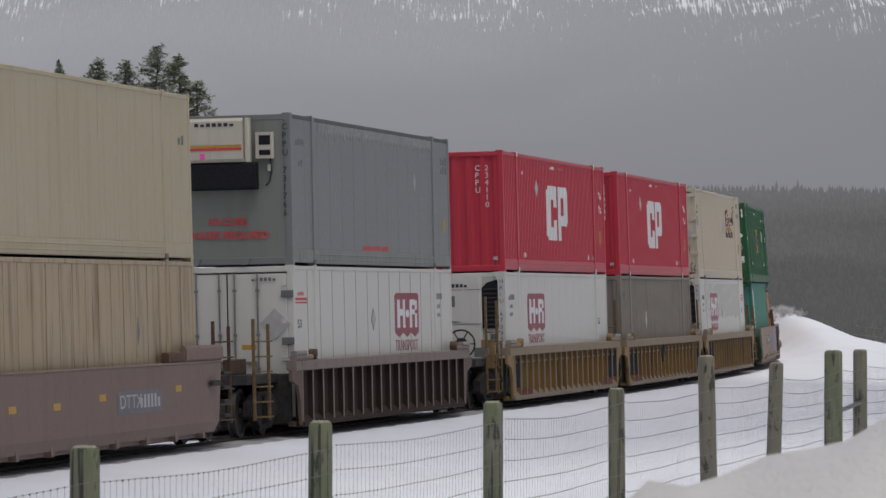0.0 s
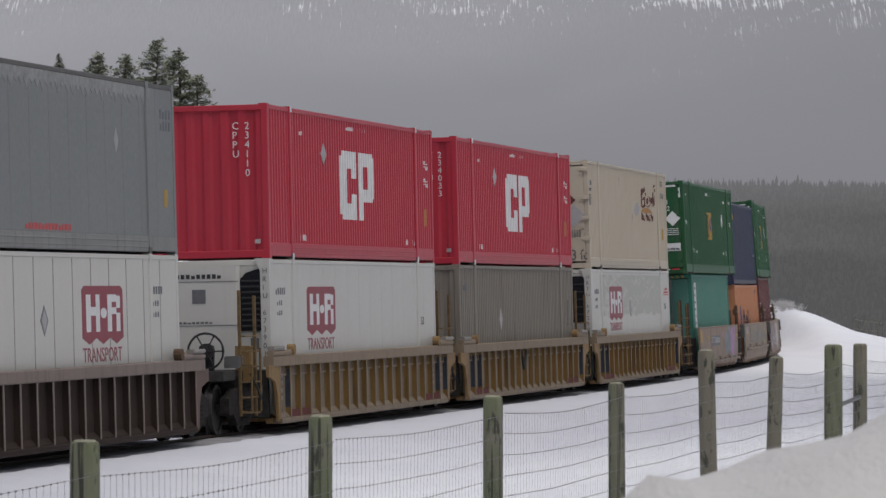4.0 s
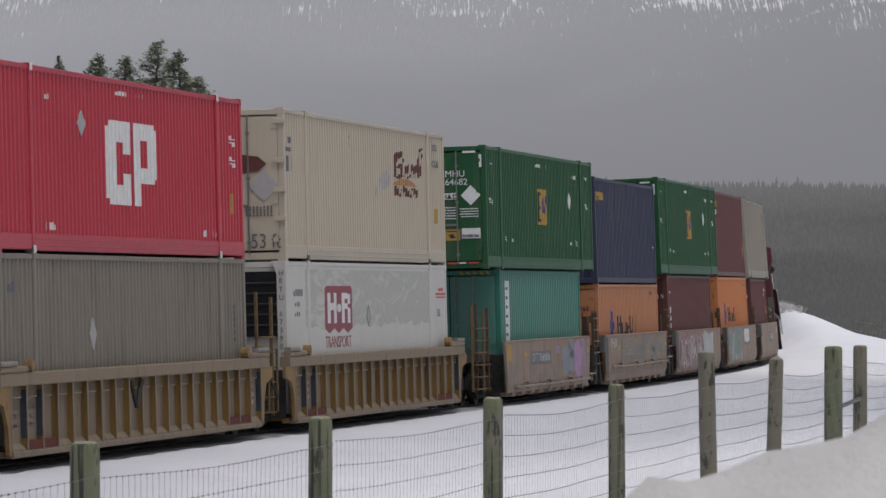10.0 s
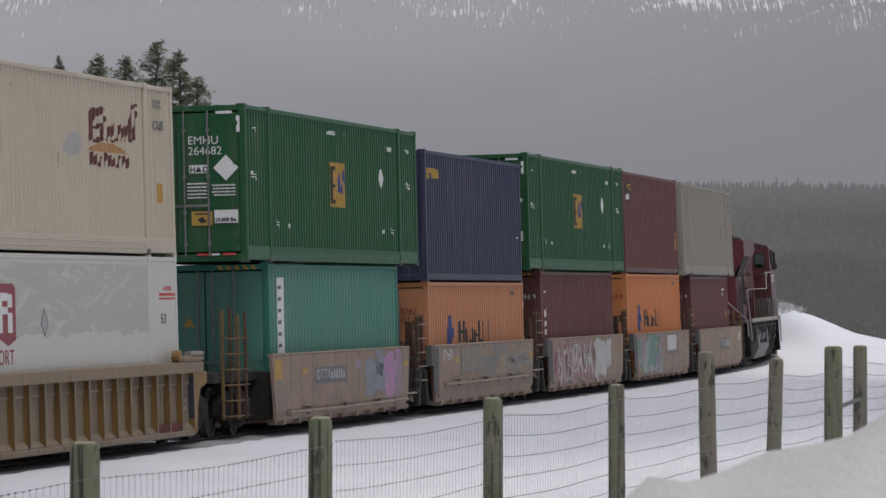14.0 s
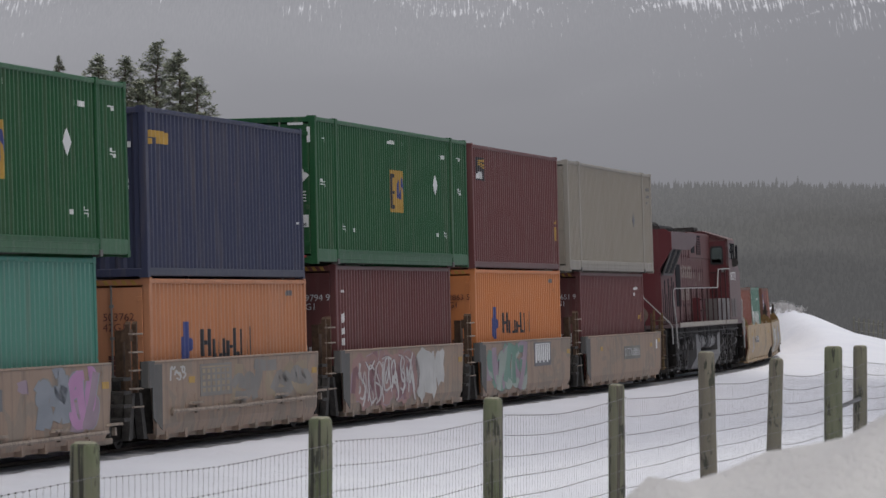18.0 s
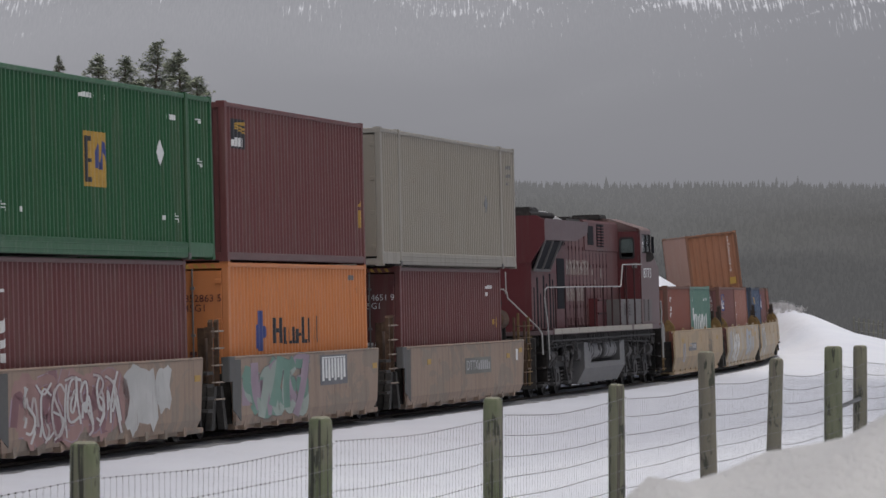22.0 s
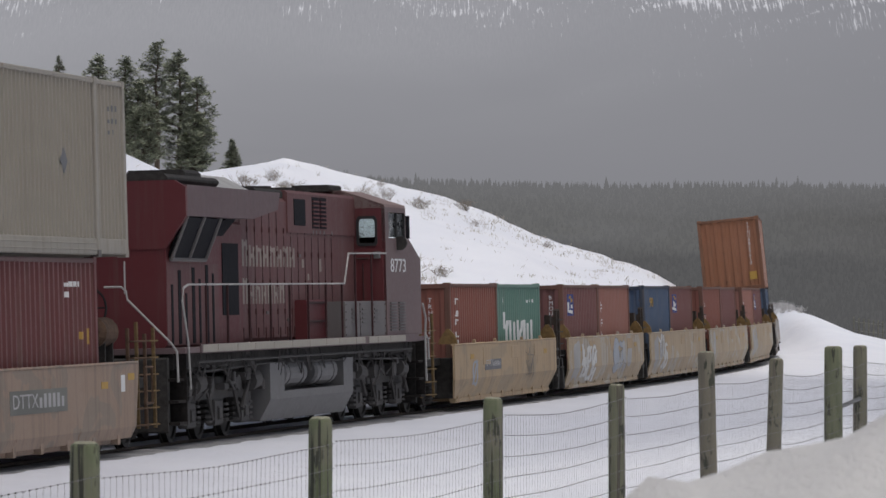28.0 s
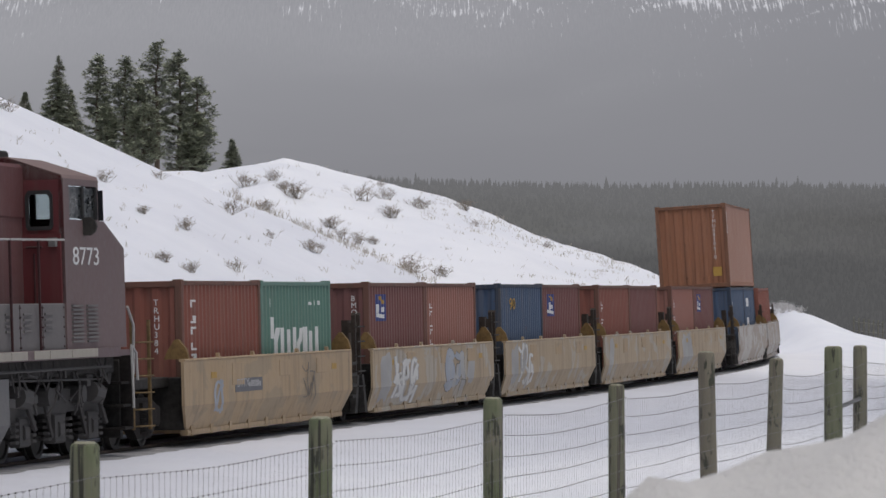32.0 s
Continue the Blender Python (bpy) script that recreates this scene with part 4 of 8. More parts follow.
def side_frame(bm, s):
    """A cast three-piece truck's side frame with its springs."""
    y0, y1 = (s * 0.93, s * 1.10) if s > 0 else (s * 1.10, s * 0.93)
    arch = [(-1.12, 0.40), (-0.98, 0.34), (-0.82, 0.38), (-0.45, 0.16), (0.45, 0.16), (0.82, 0.38), (0.98, 0.34), (1.12, 0.40), (1.12, 0.66), (0.92, 0.70), (0.42, 0.84), (-0.42, 0.84), (-0.92, 0.70), (-1.12, 0.66)]
    prism(bm, arch, 1, y0, y1)
    for k in (-0.2, 0.0, 0.2):
        for j in range(5):
            tube(bm, [(k, s * 1.12, 0.24 + j * 0.075), (k, s * 1.12, 0.275 + j * 0.075)], 0.085, 8)
    box(bm, -0.30, 0.30, min(s * 0.9, s * 1.16), max(s * 0.9, s * 1.16), 0.62, 0.76)


FRAMES = [link_mesh("side_frame", made(side_frame, s), TRUCK_DARK) for s in (-1, 1)]


def truck(parent, x):
    t = part("truck", made(cbox, -0.2, 0.2, -0.95, 0.95, 0.46, 0.74, 0.03), STEEL_DARK, parent, "dark cast-steel truck")
    t.location = (x, 0, 0)
    for me in FRAMES:
        ob = new("side_frame", me)
        ob.parent = t
    for w in (-0.89, 0.89):
        wheelset(t, w)
    return t


def end_platform(car, x0, x1, mat, deck_mat):
    """The deck between wells, over the truck, with its coupler and steps."""
    part("end_deck", made(cbox, min(x0, x1), max(x0, x1), -1.05, 1.05, 0.98, 1.16, 0.02), deck_mat, car)
    bm = bmesh.new()
    for y in (-0.28, 0.28):
        cbox(bm, min(x0, x1), max(x0, x1), y - 0.11, y + 0.11, 0.74, 0.99, 0.02)
    part("draft_sill", bm, STEEL_DARK, car)


def stanchion(car, x, mat, top=2.62, tall=True, y=-1.22):
    """A ladder-like pair of uprights at a well's end."""
    post = part("stanchion", made(cbox, x - 0.25, x - 0.19, y + 0.06, y + 0.12, 0.32, top, 0.012), mat, car)
    part("upright", made(cbox, x + 0.19, x + 0.25, y - 0.12, y - 0.06, 0.32, top - 0.10, 0.012), mat, post)
    for z in (0.38, 0.66, 0.94, 1.22, 1.50, 1.78):
        part("rung", made(tube, [(x - 0.26, y + 0.06, z), (x - 0.24, y - 0.02, z), (x + 0.24, y - 0.16, z), (x + 0.26, y - 0.12, z)], 0.015, 5), mat, post)


def connector(car, x, mat, dark, top=2.13):
    """Between two units: a tall flared stanchion on a dark wedge, with stacked step plates."""
    bm = bmesh.new()
    prism(bm, [(x - 0.55, 0.20), (x + 0.55, 0.20), (x + 0.30, 0.98), (x - 0.30, 0.98)], 1, -1.25, -0.7)
    part("articulation_cover", bm, dark, car, "dark rusty wedge over the shared truck")
    bm = bmesh.new()
    for d in (-0.22, 0.22):
        prism(bm, [(x + d - 0.05, 0.95), (x + d + 0.05, 0.95), (x + d + 0.04, top), (x + d - 0.04, top - 0.05)], 1, -1.36, -1.28)
    prism(bm, [(x - 0.26, 1.80), (x + 0.26, 1.80), (x + 0.24, 2.0), (x - 0.24, 2.0)], 1, -1.30, -1.22)
    mast = part("stanchion", bm, mat, car, "rusty brown stanchion with rungs")
    for d in (-0.22, 0.22):
        foot = made(prism, [(x + d * 2.3 - 0.12, 0.18), (x + d * 2.3 + 0.12, 0.18), (x + d + 0.09, 0.945), (x + d - 0.09, 0.945)], 1, -1.40, -1.28)
        part("foot", foot, dark, mast, "dark raked foot")
    for k in range(5):
        z = 0.72 + 0.30 * k
        part("rung", made(tube, [(x - 0.34, -1.36, z), (x - 0.34, -1.42, z), (x + 0.34, -1.42, z), (x + 0.34, -1.36, z)], 0.016, 5), STEEL_DARK if mat is DARK_RUST else RUSTY_PIPE, mast)
    part("rear_post", made(cbox, x + 0.30, x + 0.62, -1.10, -0.95, 1.0, top - 0.15, 0.02), mat, mast)
    for k in range(4):
        part("step_plate", made(cbox, x - 1.10, x - 0.62, -1.46, -0.9, 0.50 + 0.22 * k, 0.56 + 0.22 * k, 0.01), STEEL_DARK, car)
    part("brake_rod", made(cbox, x - 0.9, x + 0.9, -0.5, -0.42, 0.62, 0.70, 0.02), STEEL_DARK, car)


def brake_wheel(car, x, y, z, r=0.30):
    bm = bmesh.new()
    pts = [(x, y + r * cos(k * pi / 10), z + r * sin(k * pi / 10)) for k in range(21)]
    tube(bm, pts, 0.022, 5)
    for k in range(6):
        tube(bm, [(x, y, z), (x, y + r * cos(k * pi / 3), z + r * sin(k * pi / 3))], 0.014, 4)
    part("brake_wheel", bm, GASKET, car, "black hand brake wheel")
    bm = bmesh.new()
    tube(bm, [(x, y, z), (x + 0.14, y, z)], 0.15, 10)
    box(bm, x + 0.10, x + 0.18, y - 0.12, y + 0.12, 1.05, z + 0.1)
    part("brake_housing", bm, GASKET, car)


def air_tank(car, x, y, z, mat, r=0.14):
    bm = bmesh.new()
    tube(bm, [(x - 0.02, y, z), (x + 0.08, y, z), (x + 0.85, y, z), (x + 0.95, y, z)], [r * 0.6, r, r, r * 0.6], 14)
    part("air_tank", bm, mat, car, "small steel air tank")
    bm = bmesh.new()
    for d in (0.2, 0.7):
        box(bm, x + d, x + d + 0.06, y - r * 0.7, y + r * 0.7, 1.12, z)
    part("tank_bracket", bm, STEEL_DARK, car)


def well_floor(car, hl, mat):
    bm = bmesh.new()
    for x in (-hl + 0.5, -hl * 0.5, 0, hl * 0.5, hl - 0.5):
        cbox(bm, x - 0.2, x + 0.2, -1.3, 1.3, 0.17, 0.25, 0.02)
    for y in (-1.28, 1.28):
        cbox(bm, -hl, hl, y - 0.07, y + 0.07, 0.14, 0.24, 0.015)
    part("well_floor", bm, mat, car)
    for q in (-1, 1):
        part("bulkhead", made(cbox, q * (hl + 0.05) - 0.05, q * (hl + 0.05) + 0.05, -1.3, 1.3, 0.24, 1.15, 0.02), STEEL_DARK, car)


def ribbed_car(label, hl, body, sill, accent, ribs, near=2.4, far=2.4, poles=None, group="well cars", sheet=None, web=None, loops=True):
    """A well car with open ribbed sides. hl: half the well; near, far: how far its end decks reach past the well."""
    car = thing("well_car", label, "rail car", group)
    wide = 1.50
    for s in (-1, 1):
        y = s * wide
        bm = bmesh.new()
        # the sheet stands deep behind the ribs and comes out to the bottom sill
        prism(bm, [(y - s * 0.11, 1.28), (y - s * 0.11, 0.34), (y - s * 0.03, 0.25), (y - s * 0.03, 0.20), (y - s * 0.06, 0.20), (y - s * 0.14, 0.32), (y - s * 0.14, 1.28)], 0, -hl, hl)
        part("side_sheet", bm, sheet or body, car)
        part("top_sill", made(cbox, -hl - 0.55, hl + 0.55, min(y + s * 0.02, y - s * 0.18), max(y + s * 0.02, y - s * 0.18), 1.20, 1.40, 0.02), sill, car)
        part("bottom_sill", made(cbox, -hl + 0.1, hl - 0.1, min(y + s * 0.01, y - s * 0.16), max(y + s * 0.01, y - s * 0.16), 0.13, 0.23, 0.02), sheet or body, car)
        if s < 0:
            p = (2 * hl - 0.12) / (ribs - 1)
            for i in range(ribs):
                x = -hl + 0.06 + p * i
                bm = bmesh.new()
                prism(bm, [(y + 0.01, 0.24), (y + 0.01, 1.21), (y + 0.12, 1.21), (y + 0.12, 0.36), (y + 0.04, 0.27)], 0, x - 0.009, x + 0.009)
                rib = part("rib", bm, web or body, car)
                bm = bmesh.new()
                prism(bm, [(x - 0.022, 0.23), (x + 0.022, 0.23), (x + 0.034, 1.21), (x - 0.034, 1.21)], 1, y - 0.004, y + 0.012)
                part("rib_flange", bm, sill, rib)
                if loops and i < ribs - 1:
                    bm = bmesh.new()
                    tube(bm, [(x + 0.16, y + 0.10, 1.17), (x + 0.16, y + 0.05, 1.16), (x + 0.16, y + 0.05, 1.03), (x + p - 0.22, y + 0.05, 1.03), (x + p - 0.22, y + 0.05, 1.17)], 0.016, 5)
                    part("loop_bar", bm, sill, car)
        else:
            bm = bmesh.new()
            for i in range(ribs):
                x = -hl + 0.06 + (2 * hl - 0.12) * i / (ribs - 1)
                box(bm, x - 0.045, x + 0.045, min(y, y - s * 0.12), max(y, y - s * 0.12), 0.22, 1.21)
            part("side_ribs", bm, body, car)
        # end webs with the wheel arch cut out of them
        for q in (-1, 1):
            reach = near if q < 0 else far
            x0, x1 = q * hl, q * (hl + 0.62)
            arch = [(x0, 0.16), (x0 + q * 0.10, 0.20), (x0 + q * 0.16, 0.62), (x0 + q * 0.36, 0.92), (x1 + q * 0.25, 1.02), (x1 + q * 0.25, 1.22), (x0, 1.22)]
            prismed = bmesh.new()
            prism(prismed, arch, 1, min(y, y - s * 0.06), max(y, y - s * 0.06))
            part("end_web", prismed, body, car)
            part("guide", made(cbox, q * (hl - 0.2) - 0.75, q * (hl - 0.2) + 0.75, min(y + s * 0.03, y - s * 0.12), max(y + s * 0.03, y - s * 0.12), 1.40, 1.50, 0.03), sill, car)
            bm = bmesh.new()
            tube(bm, [(q * (hl - 1.15), y + s * 0.04, 1.50), (q * (hl - 1.15), y - s * 0.10, 1.50)], 0.105, 10)
            part("guide_roller", bm, RUSTY if sill is BROWNSILL else body, car, "rounded container guide")
            part("guide_bracket", made(cbox, q * (hl + 0.1) - 0.45, q * (hl + 0.1) + 0.45, min(y + s * 0.035, y - s * 0.1), max(y + s * 0.035, y - s * 0.1), 1.50, 1.575, 0.02), WORN_STEEL, car, "grey steel guide bracket")
    well_floor(car, hl, body)
    end_platform(car, -hl - 0.1, -hl - near, body, STEEL_DARK)
    end_platform(car, hl + 0.1, hl + far, body, STEEL_DARK)
    return car


def flat_side(bm, s, hl, top, kink, end, notch=0.0):
    """A smooth car side, with an inward fold low down where kink is set, and raked lower corners."""
    y = s * 1.50
    if kink:
        prof = [(y, top), (y, 0.66), (y - s * 0.20, 0.19), (y - s * 0.24, 0.19), (y - s * 0.05, 0.66), (y - s * 0.05, top)]
    else:
        prof = [(y, top), (y, 0.40), (y - s * 0.05, 0.22), (y - s * 0.10, 0.22), (y - s * 0.06, 0.40), (y - s * 0.06, top)]
    rows = []
    rake = 0.30 if kink else 0.45
    for x, k in ((-hl - 0.80, 1 + notch), (-hl + notch, 0), (end - 0.80, 0), (end, -1)):
        # the foot draws in towards the middle at both ends
        rows.append([bm.verts.new((x + k * rake * min(1, max(0, (0.66 - b) / 0.44)), a, b)) for a, b in prof])
    n = len(prof)
    for p, q in zip(rows, rows[1:]):
        for i in range(n):
            bm.faces.new([p[i], p[(i + 1) % n], q[(i + 1) % n], q[i]])
    bm.faces.new(rows[0])
    bm.faces.new(rows[-1][::-1])


def flat_car(label, hl, body, kink=False, near=2.0, far=2.0, pipe=False, group="well cars", top=1.42, fold=True, end=None, notch=0.0):
    """A well car with smooth plate sides."""
    car = thing("well_car", label, "rail car", group)
    end = end or hl + 0.80
    for s in (-1, 1):
        part("side_plate", made(flat_side, s, hl, top, kink, end, notch), body, car)
        y = s * 1.50
        part("top_flange", made(cbox, -hl - 0.75, end - 0.05, min(y + s * 0.012, y - s * 0.10), max(y + s * 0.012, y - s * 0.10), top, top + 0.045, 0.015), body, car)
        if s < 0:
            k = 9
            for i in range(k):
                x = -hl + 0.3 + (hl + end - 1.6) * i / (k - 1)
                bm = bmesh.new()
                prism(bm, [(x - 0.11, 0.30), (x + 0.11, 0.30), (x + 0.07, 0.13), (x - 0.07, 0.13)], 1, -1.47 if not kink else -1.36, -1.20)
                part("foot_bracket", bm, body, car)
            if fold:
                for q in (-0.72, -0.30, 0.28, 0.70):
                    bm = bmesh.new()
                    x = q * hl
                    prism(bm, [(x - 0.02, top + 0.03), (x + 0.14, top + 0.03), (x + 0.05, top + 0.12), (x - 0.02, top + 0.11)], 1, -1.50, -1.44)
                    part("guide", bm, body, car)
            if pipe:
                bm = bmesh.new()
                tube(bm, [(-hl + 0.3, -1.56, pipe), (-1.0, -1.56, pipe - 0.02), (end - 0.6, -1.56, pipe)], 0.036, 6)
                for i in range(8):
                    x = -hl + 0.5 + i * (2 * hl - 1.0) / 7
                    prism(bm, [(x - 0.06, pipe - 0.07), (x + 0.06, pipe - 0.07), (x + 0.03, pipe + 0.06), (x - 0.03, pipe + 0.06)], 1, -1.54, -1.48)
                    if i % 2:
                        prism(bm, [(x - 0.5, pipe + 0.09), (x + 0.35, pipe + 0.09), (x + 0.30, pipe + 0.13), (x - 0.45, pipe + 0.13)], 1, -1.58, -1.48)
                part("brake_pipe", bm, RUSTY_PIPE, car)
    well_floor(car, hl, body)
    end_platform(car, -hl - 0.1, -hl - near, body, STEEL_DARK)
    end_platform(car, hl + 0.1, hl + far, body, STEEL_DARK)
    return car


# ---------------------------------------------------------------- locomotive
LOCO_RED = paint("loco_red_paint", (0.092, 0.015, 0.018), 0.5, 0.5, 0.6, 0.0, dirt=(0.095, 0.042, 0.040), specks=0.6)
LOCO_FADED = paint("faded_loco_paint", (0.108, 0.042, 0.042), 0.6, 0.9, 0.6, 0.0, dirt=(0.13, 0.088, 0.084))
CAB_GREY = paint("rose_grey_cab_paint", (0.132, 0.090, 0.089), 0.6, 0.4, 0.5, 0.0, dirt=(0.125, 0.10, 0.095))
CAB_ROOF = paint("dusty_roof_paint", (0.21, 0.145, 0.135), 0.7, 0.4, 0.5, 0.0, dirt=(0.16, 0.12, 0.11))
BOX_GREY = paint("grey_box_paint", (0.125, 0.114, 0.112), 0.6, 0.3, 0.6, 0.0, dirt=(0.13, 0.12, 0.115))
SEAM_RED = plain("seam_red", (0.066, 0.025, 0.025), 0.7, 0, 0.3, 6)
LOCO_GREY = paint("grey_loco_paint", (0.114, 0.077, 0.080), 0.6, 0.3, 0.5, 0.0, dirt=(0.09, 0.07, 0.07))
TRUCK_GREY = paint("dusty_truck_paint", (0.058, 0.054, 0.053), 0.75, 0.4, 0.6, 0.0, dirt=(0.07, 0.062, 0.058))
TANK_GREY = paint("dusty_tank_paint", (0.118, 0.114, 0.115), 0.5, 0.3, 0.35, 0.0, dirt=(0.08, 0.075, 0.07))
HATCH_GREY = plain("pale_hatch_paint", (0.33, 0.32, 0.31), 0.6, 0, 0.25, 3)
RAIL_WHITE = plain("white_rail_paint", (0.33, 0.32, 0.31), 0.55, 0, 0.12, 6)
RAIL_RED = plain("dark_red_rail_paint", (0.035, 0.012, 0.013), 0.6, 0, 0.3, 6)
BLACK_SCREEN = plain("black_screen", (0.016, 0.016, 0.019), 0.8, 0.0, 0.3, 20, 0.08)
SILL_WHITE = paint("soiled_white_sill", (0.30, 0.275, 0.235), 0.6, 0.2, 0.6, 0.0, dirt=(0.26, 0.23, 0.2))


def glass_mat():
    m, n, l, bsdf = mat_new("cab_glass")
    bsdf.inputs["Base Color"].default_value = (0.02, 0.024, 0.026, 1)
    bsdf.inputs["Roughness"].default_value = 0.06
    bsdf.inputs["Specular IOR Level"].default_value = 0.7
    a = node(n, "ShaderNodeTexNoise", Scale=3.0, Detail=3.0)
    l.new(ramp(n, l, a.outputs[0], 0.3, 0.9), bsdf.inputs["Roughness"])
    return m


def clear_glass_mat():
    m, n, l, bsdf = mat_new("clear_glass")
    bsdf.inputs["Base Color"].default_value = (0.55, 0.6, 0.6, 1)
    bsdf.inputs["Roughness"].default_value = 0.03
    bsdf.inputs["Transmission Weight"].default_value = 1.0
    bsdf.inputs["IOR"].default_value = 1.1
    return m


CAB_GLASS, CLEAR_GLASS = glass_mat(), clear_glass_mat()


def loco_side_frame(bm, s):
    """Three-axle truck frame with pockets, springs and pedestals."""
    y0, y1 = min(s * 0.98, s * 1.14), max(s * 0.98, s * 1.14)
    prism(bm, [(-2.75, 0.62), (-2.55, 0.42), (-1.6, 0.46), (-1.45, 0.72), (-0.6, 0.72), (-0.5, 0.46), (0.5, 0.46), (0.6, 0.72), (1.45, 0.72), (1.6, 0.46), (2.55, 0.42), (2.75, 0.62), (2.75, 0.98), (1.9, 1.04), (0, 1.10), (-1.9, 1.04), (-2.75, 0.98)], 1, y0, y1)
    for x in (-2.04, 0, 2.04):
        cbox(bm, x - 0.30, x + 0.30, min(s * 1.02, s * 1.20), max(s * 1.02, s * 1.20), 0.24, 0.70, 0.03)
        cbox(bm, x - 0.12, x + 0.12, min(s * 1.15, s * 1.24), max(s * 1.15, s * 1.24), 0.34, 0.58, 0.04)
    for x in (-2.5, -1.5, -0.62, 0.62, 1.5, 2.5):
        for j in range(4):
            tube(bm, [(x, s * 1.12, 0.30 + j * 0.095), (x, s * 1.12, 0.345 + j * 0.095)], 0.11, 8)
    for x in (-1.02, 1.02):
        tube(bm, [(x, s * 1.10, 0.98), (x, s * 1.34, 0.98)], 0.15, 10)
        tube(bm, [(x, s * 1.22, 0.95), (x + 0.45, s * 1.22, 0.35)], 0.035, 5)


def locomotive():
    loco = thing("locomotive", "weathered dark red diesel locomotive with faded grey panels", "locomotive")
    # frame and walkway
    part("underframe", made(cbox, -10.6, 10.3, -1.30, 1.30, 1.28, 1.56, 0.03), STEEL_DARK, loco)
    part("walkway", made(cbox, -10.75, 10.45, -1.55, 1.55, 1.56, 1.66, 0.015), LOCO_GREY, loco)
    for s in (-1, 1):
        part("side_sill", made(cbox, -9.7, 9.75, min(s * 1.545, s * 1.575), max(s * 1.545, s * 1.575), 1.55, 1.71, 0.01), LOCO_GREY, loco, "grey walkway edge")
        x = -9.6
        for k, w in enumerate((1.1, 1.5, 1.4, 1.5, 1.55, 1.5, 1.5, 1.2, 1.6, 0.9, 0.9, 1.3, 1.6)):
            part("sill_stripe", made(cbox, x, x + w - 0.04, min(s * 1.570, s * 1.585), max(s * 1.570, s * 1.585), 1.57, 1.70, 0.006), SILL_WHITE, loco, "soiled cream reflective stripe")
            x += w + (0.35 if k == 9 else 0)
    # hood
    hood = part("engine_hood", made(cbox, -4.6, 6.7, -0.86, 0.86, 1.66, 4.46, 0.10), LOCO_FADED, loco, "faded maroon engine hood")
    bm = bmesh.new()
    for k in range(15):
        x = -4.3 + 0.62 * k
        box(bm, x - 0.010, x + 0.010, -0.870, -0.855, 1.8, 4.15 if x < 0 else 3.7)
        box(bm, x + 0.16, x + 0.19, -0.878, -0.855, 1.75, 1.95)
        for z in (2.2, 2.75, 3.3, 3.75):
            box(bm, x - 0.05, x - 0.02, -0.885, -0.858, z, z + 0.10)
    part("door_seam", bm, SEAM_RED, hood)["kind"] = "stuff"
    part("hood_door", made(cbox, -6.2, -4.95, -1.138, -1.10, 2.2, 3.5, 0.02), BLACK_SCREEN, loco, "dark open filter door")
    # radiator compartment with flared wings and tilted intake screens
    rad = part("radiator_section", made(cbox, -10.3, -4.6, -1.12, 1.12, 1.66, 3.9, 0.05), LOCO_RED, loco, "dark red radiator section")
    bm = bmesh.new()
    prism(bm, [(-1.12, 3.36), (-1.50, 3.92), (-1.50, 4.42), (-1.30, 4.54), (1.30, 4.54), (1.50, 4.42), (1.50, 3.92), (1.12, 3.36)], 0, -10.32, -10.2)
    part("hood_end", bm, LOCO_RED, loco, "dark red hood end")
    for s in (-1, 1):
        bm = bmesh.new()
        y = s * 1.50
        # wing box, its foot raked towards the engine
        ring = [(-10.2, 3.92), (-5.2, 3.94), (-3.2, 4.14), (-3.0, 4.46), (-10.2, 4.46)]
        prism(bm, ring, 1, min(y, s * 0.8), max(y, s * 0.8))
        part("radiator_wing", bm, LOCO_GREY, loco, "grey flared radiator wing")
        for x0, x1 in ((-10.12, -8.98), (-8.88, -7.75)):
            bm = bmesh.new()
            v = [bm.verts.new(c) for c in ((x0 + 0.04, s * 1.17, 3.20), (x1 + 0.04, s * 1.17, 3.20), (x1, s * 1.47, 3.90), (x0, s * 1.47, 3.90), (x0 + 0.04, s * 1.10, 3.22), (x1 + 0.04, s * 1.10, 3.22), (x1, s * 1.40, 3.92), (x0, s * 1.40, 3.92))]
            for f in ((0, 1, 2, 3), (7, 6, 5, 4), (0, 4, 5, 1), (1, 5, 6, 2), (2, 6, 7, 3), (3, 7, 4, 0)):
                bm.faces.new([v[i] for i in f])
            part("intake_screen", bm, BLACK_SCREEN, loco, "black tilted air intake screen")
        bm = bmesh.new()
        for x in (-10.16, -8.93, -7.70):
            tube(bm, [(x + 0.04, s * 1.18, 3.18), (x, s * 1.49, 3.92)], 0.035, 5)
        tube(bm, [(-10.16, s * 1.18, 3.18), (-7.66, s * 1.18, 3.18)], 0.035, 5)
        part("screen_frame", bm, BOX_GREY, loco, "pale grey screen frame")
        bm = bmesh.new()
        prism(bm, [(-7.3, 3.62), (-6.5, 3.62), (-5.4, 3.95), (-6.2, 3.95)], 1, min(s * 1.10, s * 1.22), max(s * 1.10, s * 1.22))
        part("vent_screen", bm, BLACK_SCREEN, loco)
        bm = bmesh.new()
        for k in range(7):
            x = -10.0 + 0.5 * k
            top = (2.75, 3.0, 2.6, 3.05, 2.85, 3.1, 2.95)[k]
            box(bm, x, x + (0.20 if k % 2 else 0.13), min(s * 1.12, s * 1.137), max(s * 1.12, s * 1.137), 1.72, top)
        part("louvre_bank", bm, BLACK_SCREEN, rad)["kind"] = "stuff"
        part("louvre_frame", made(box, -10.28, -6.5, min(s * 1.11, s * 1.128), max(s * 1.11, s * 1.128), 1.70, 3.12), LOCO_FADED, rad)
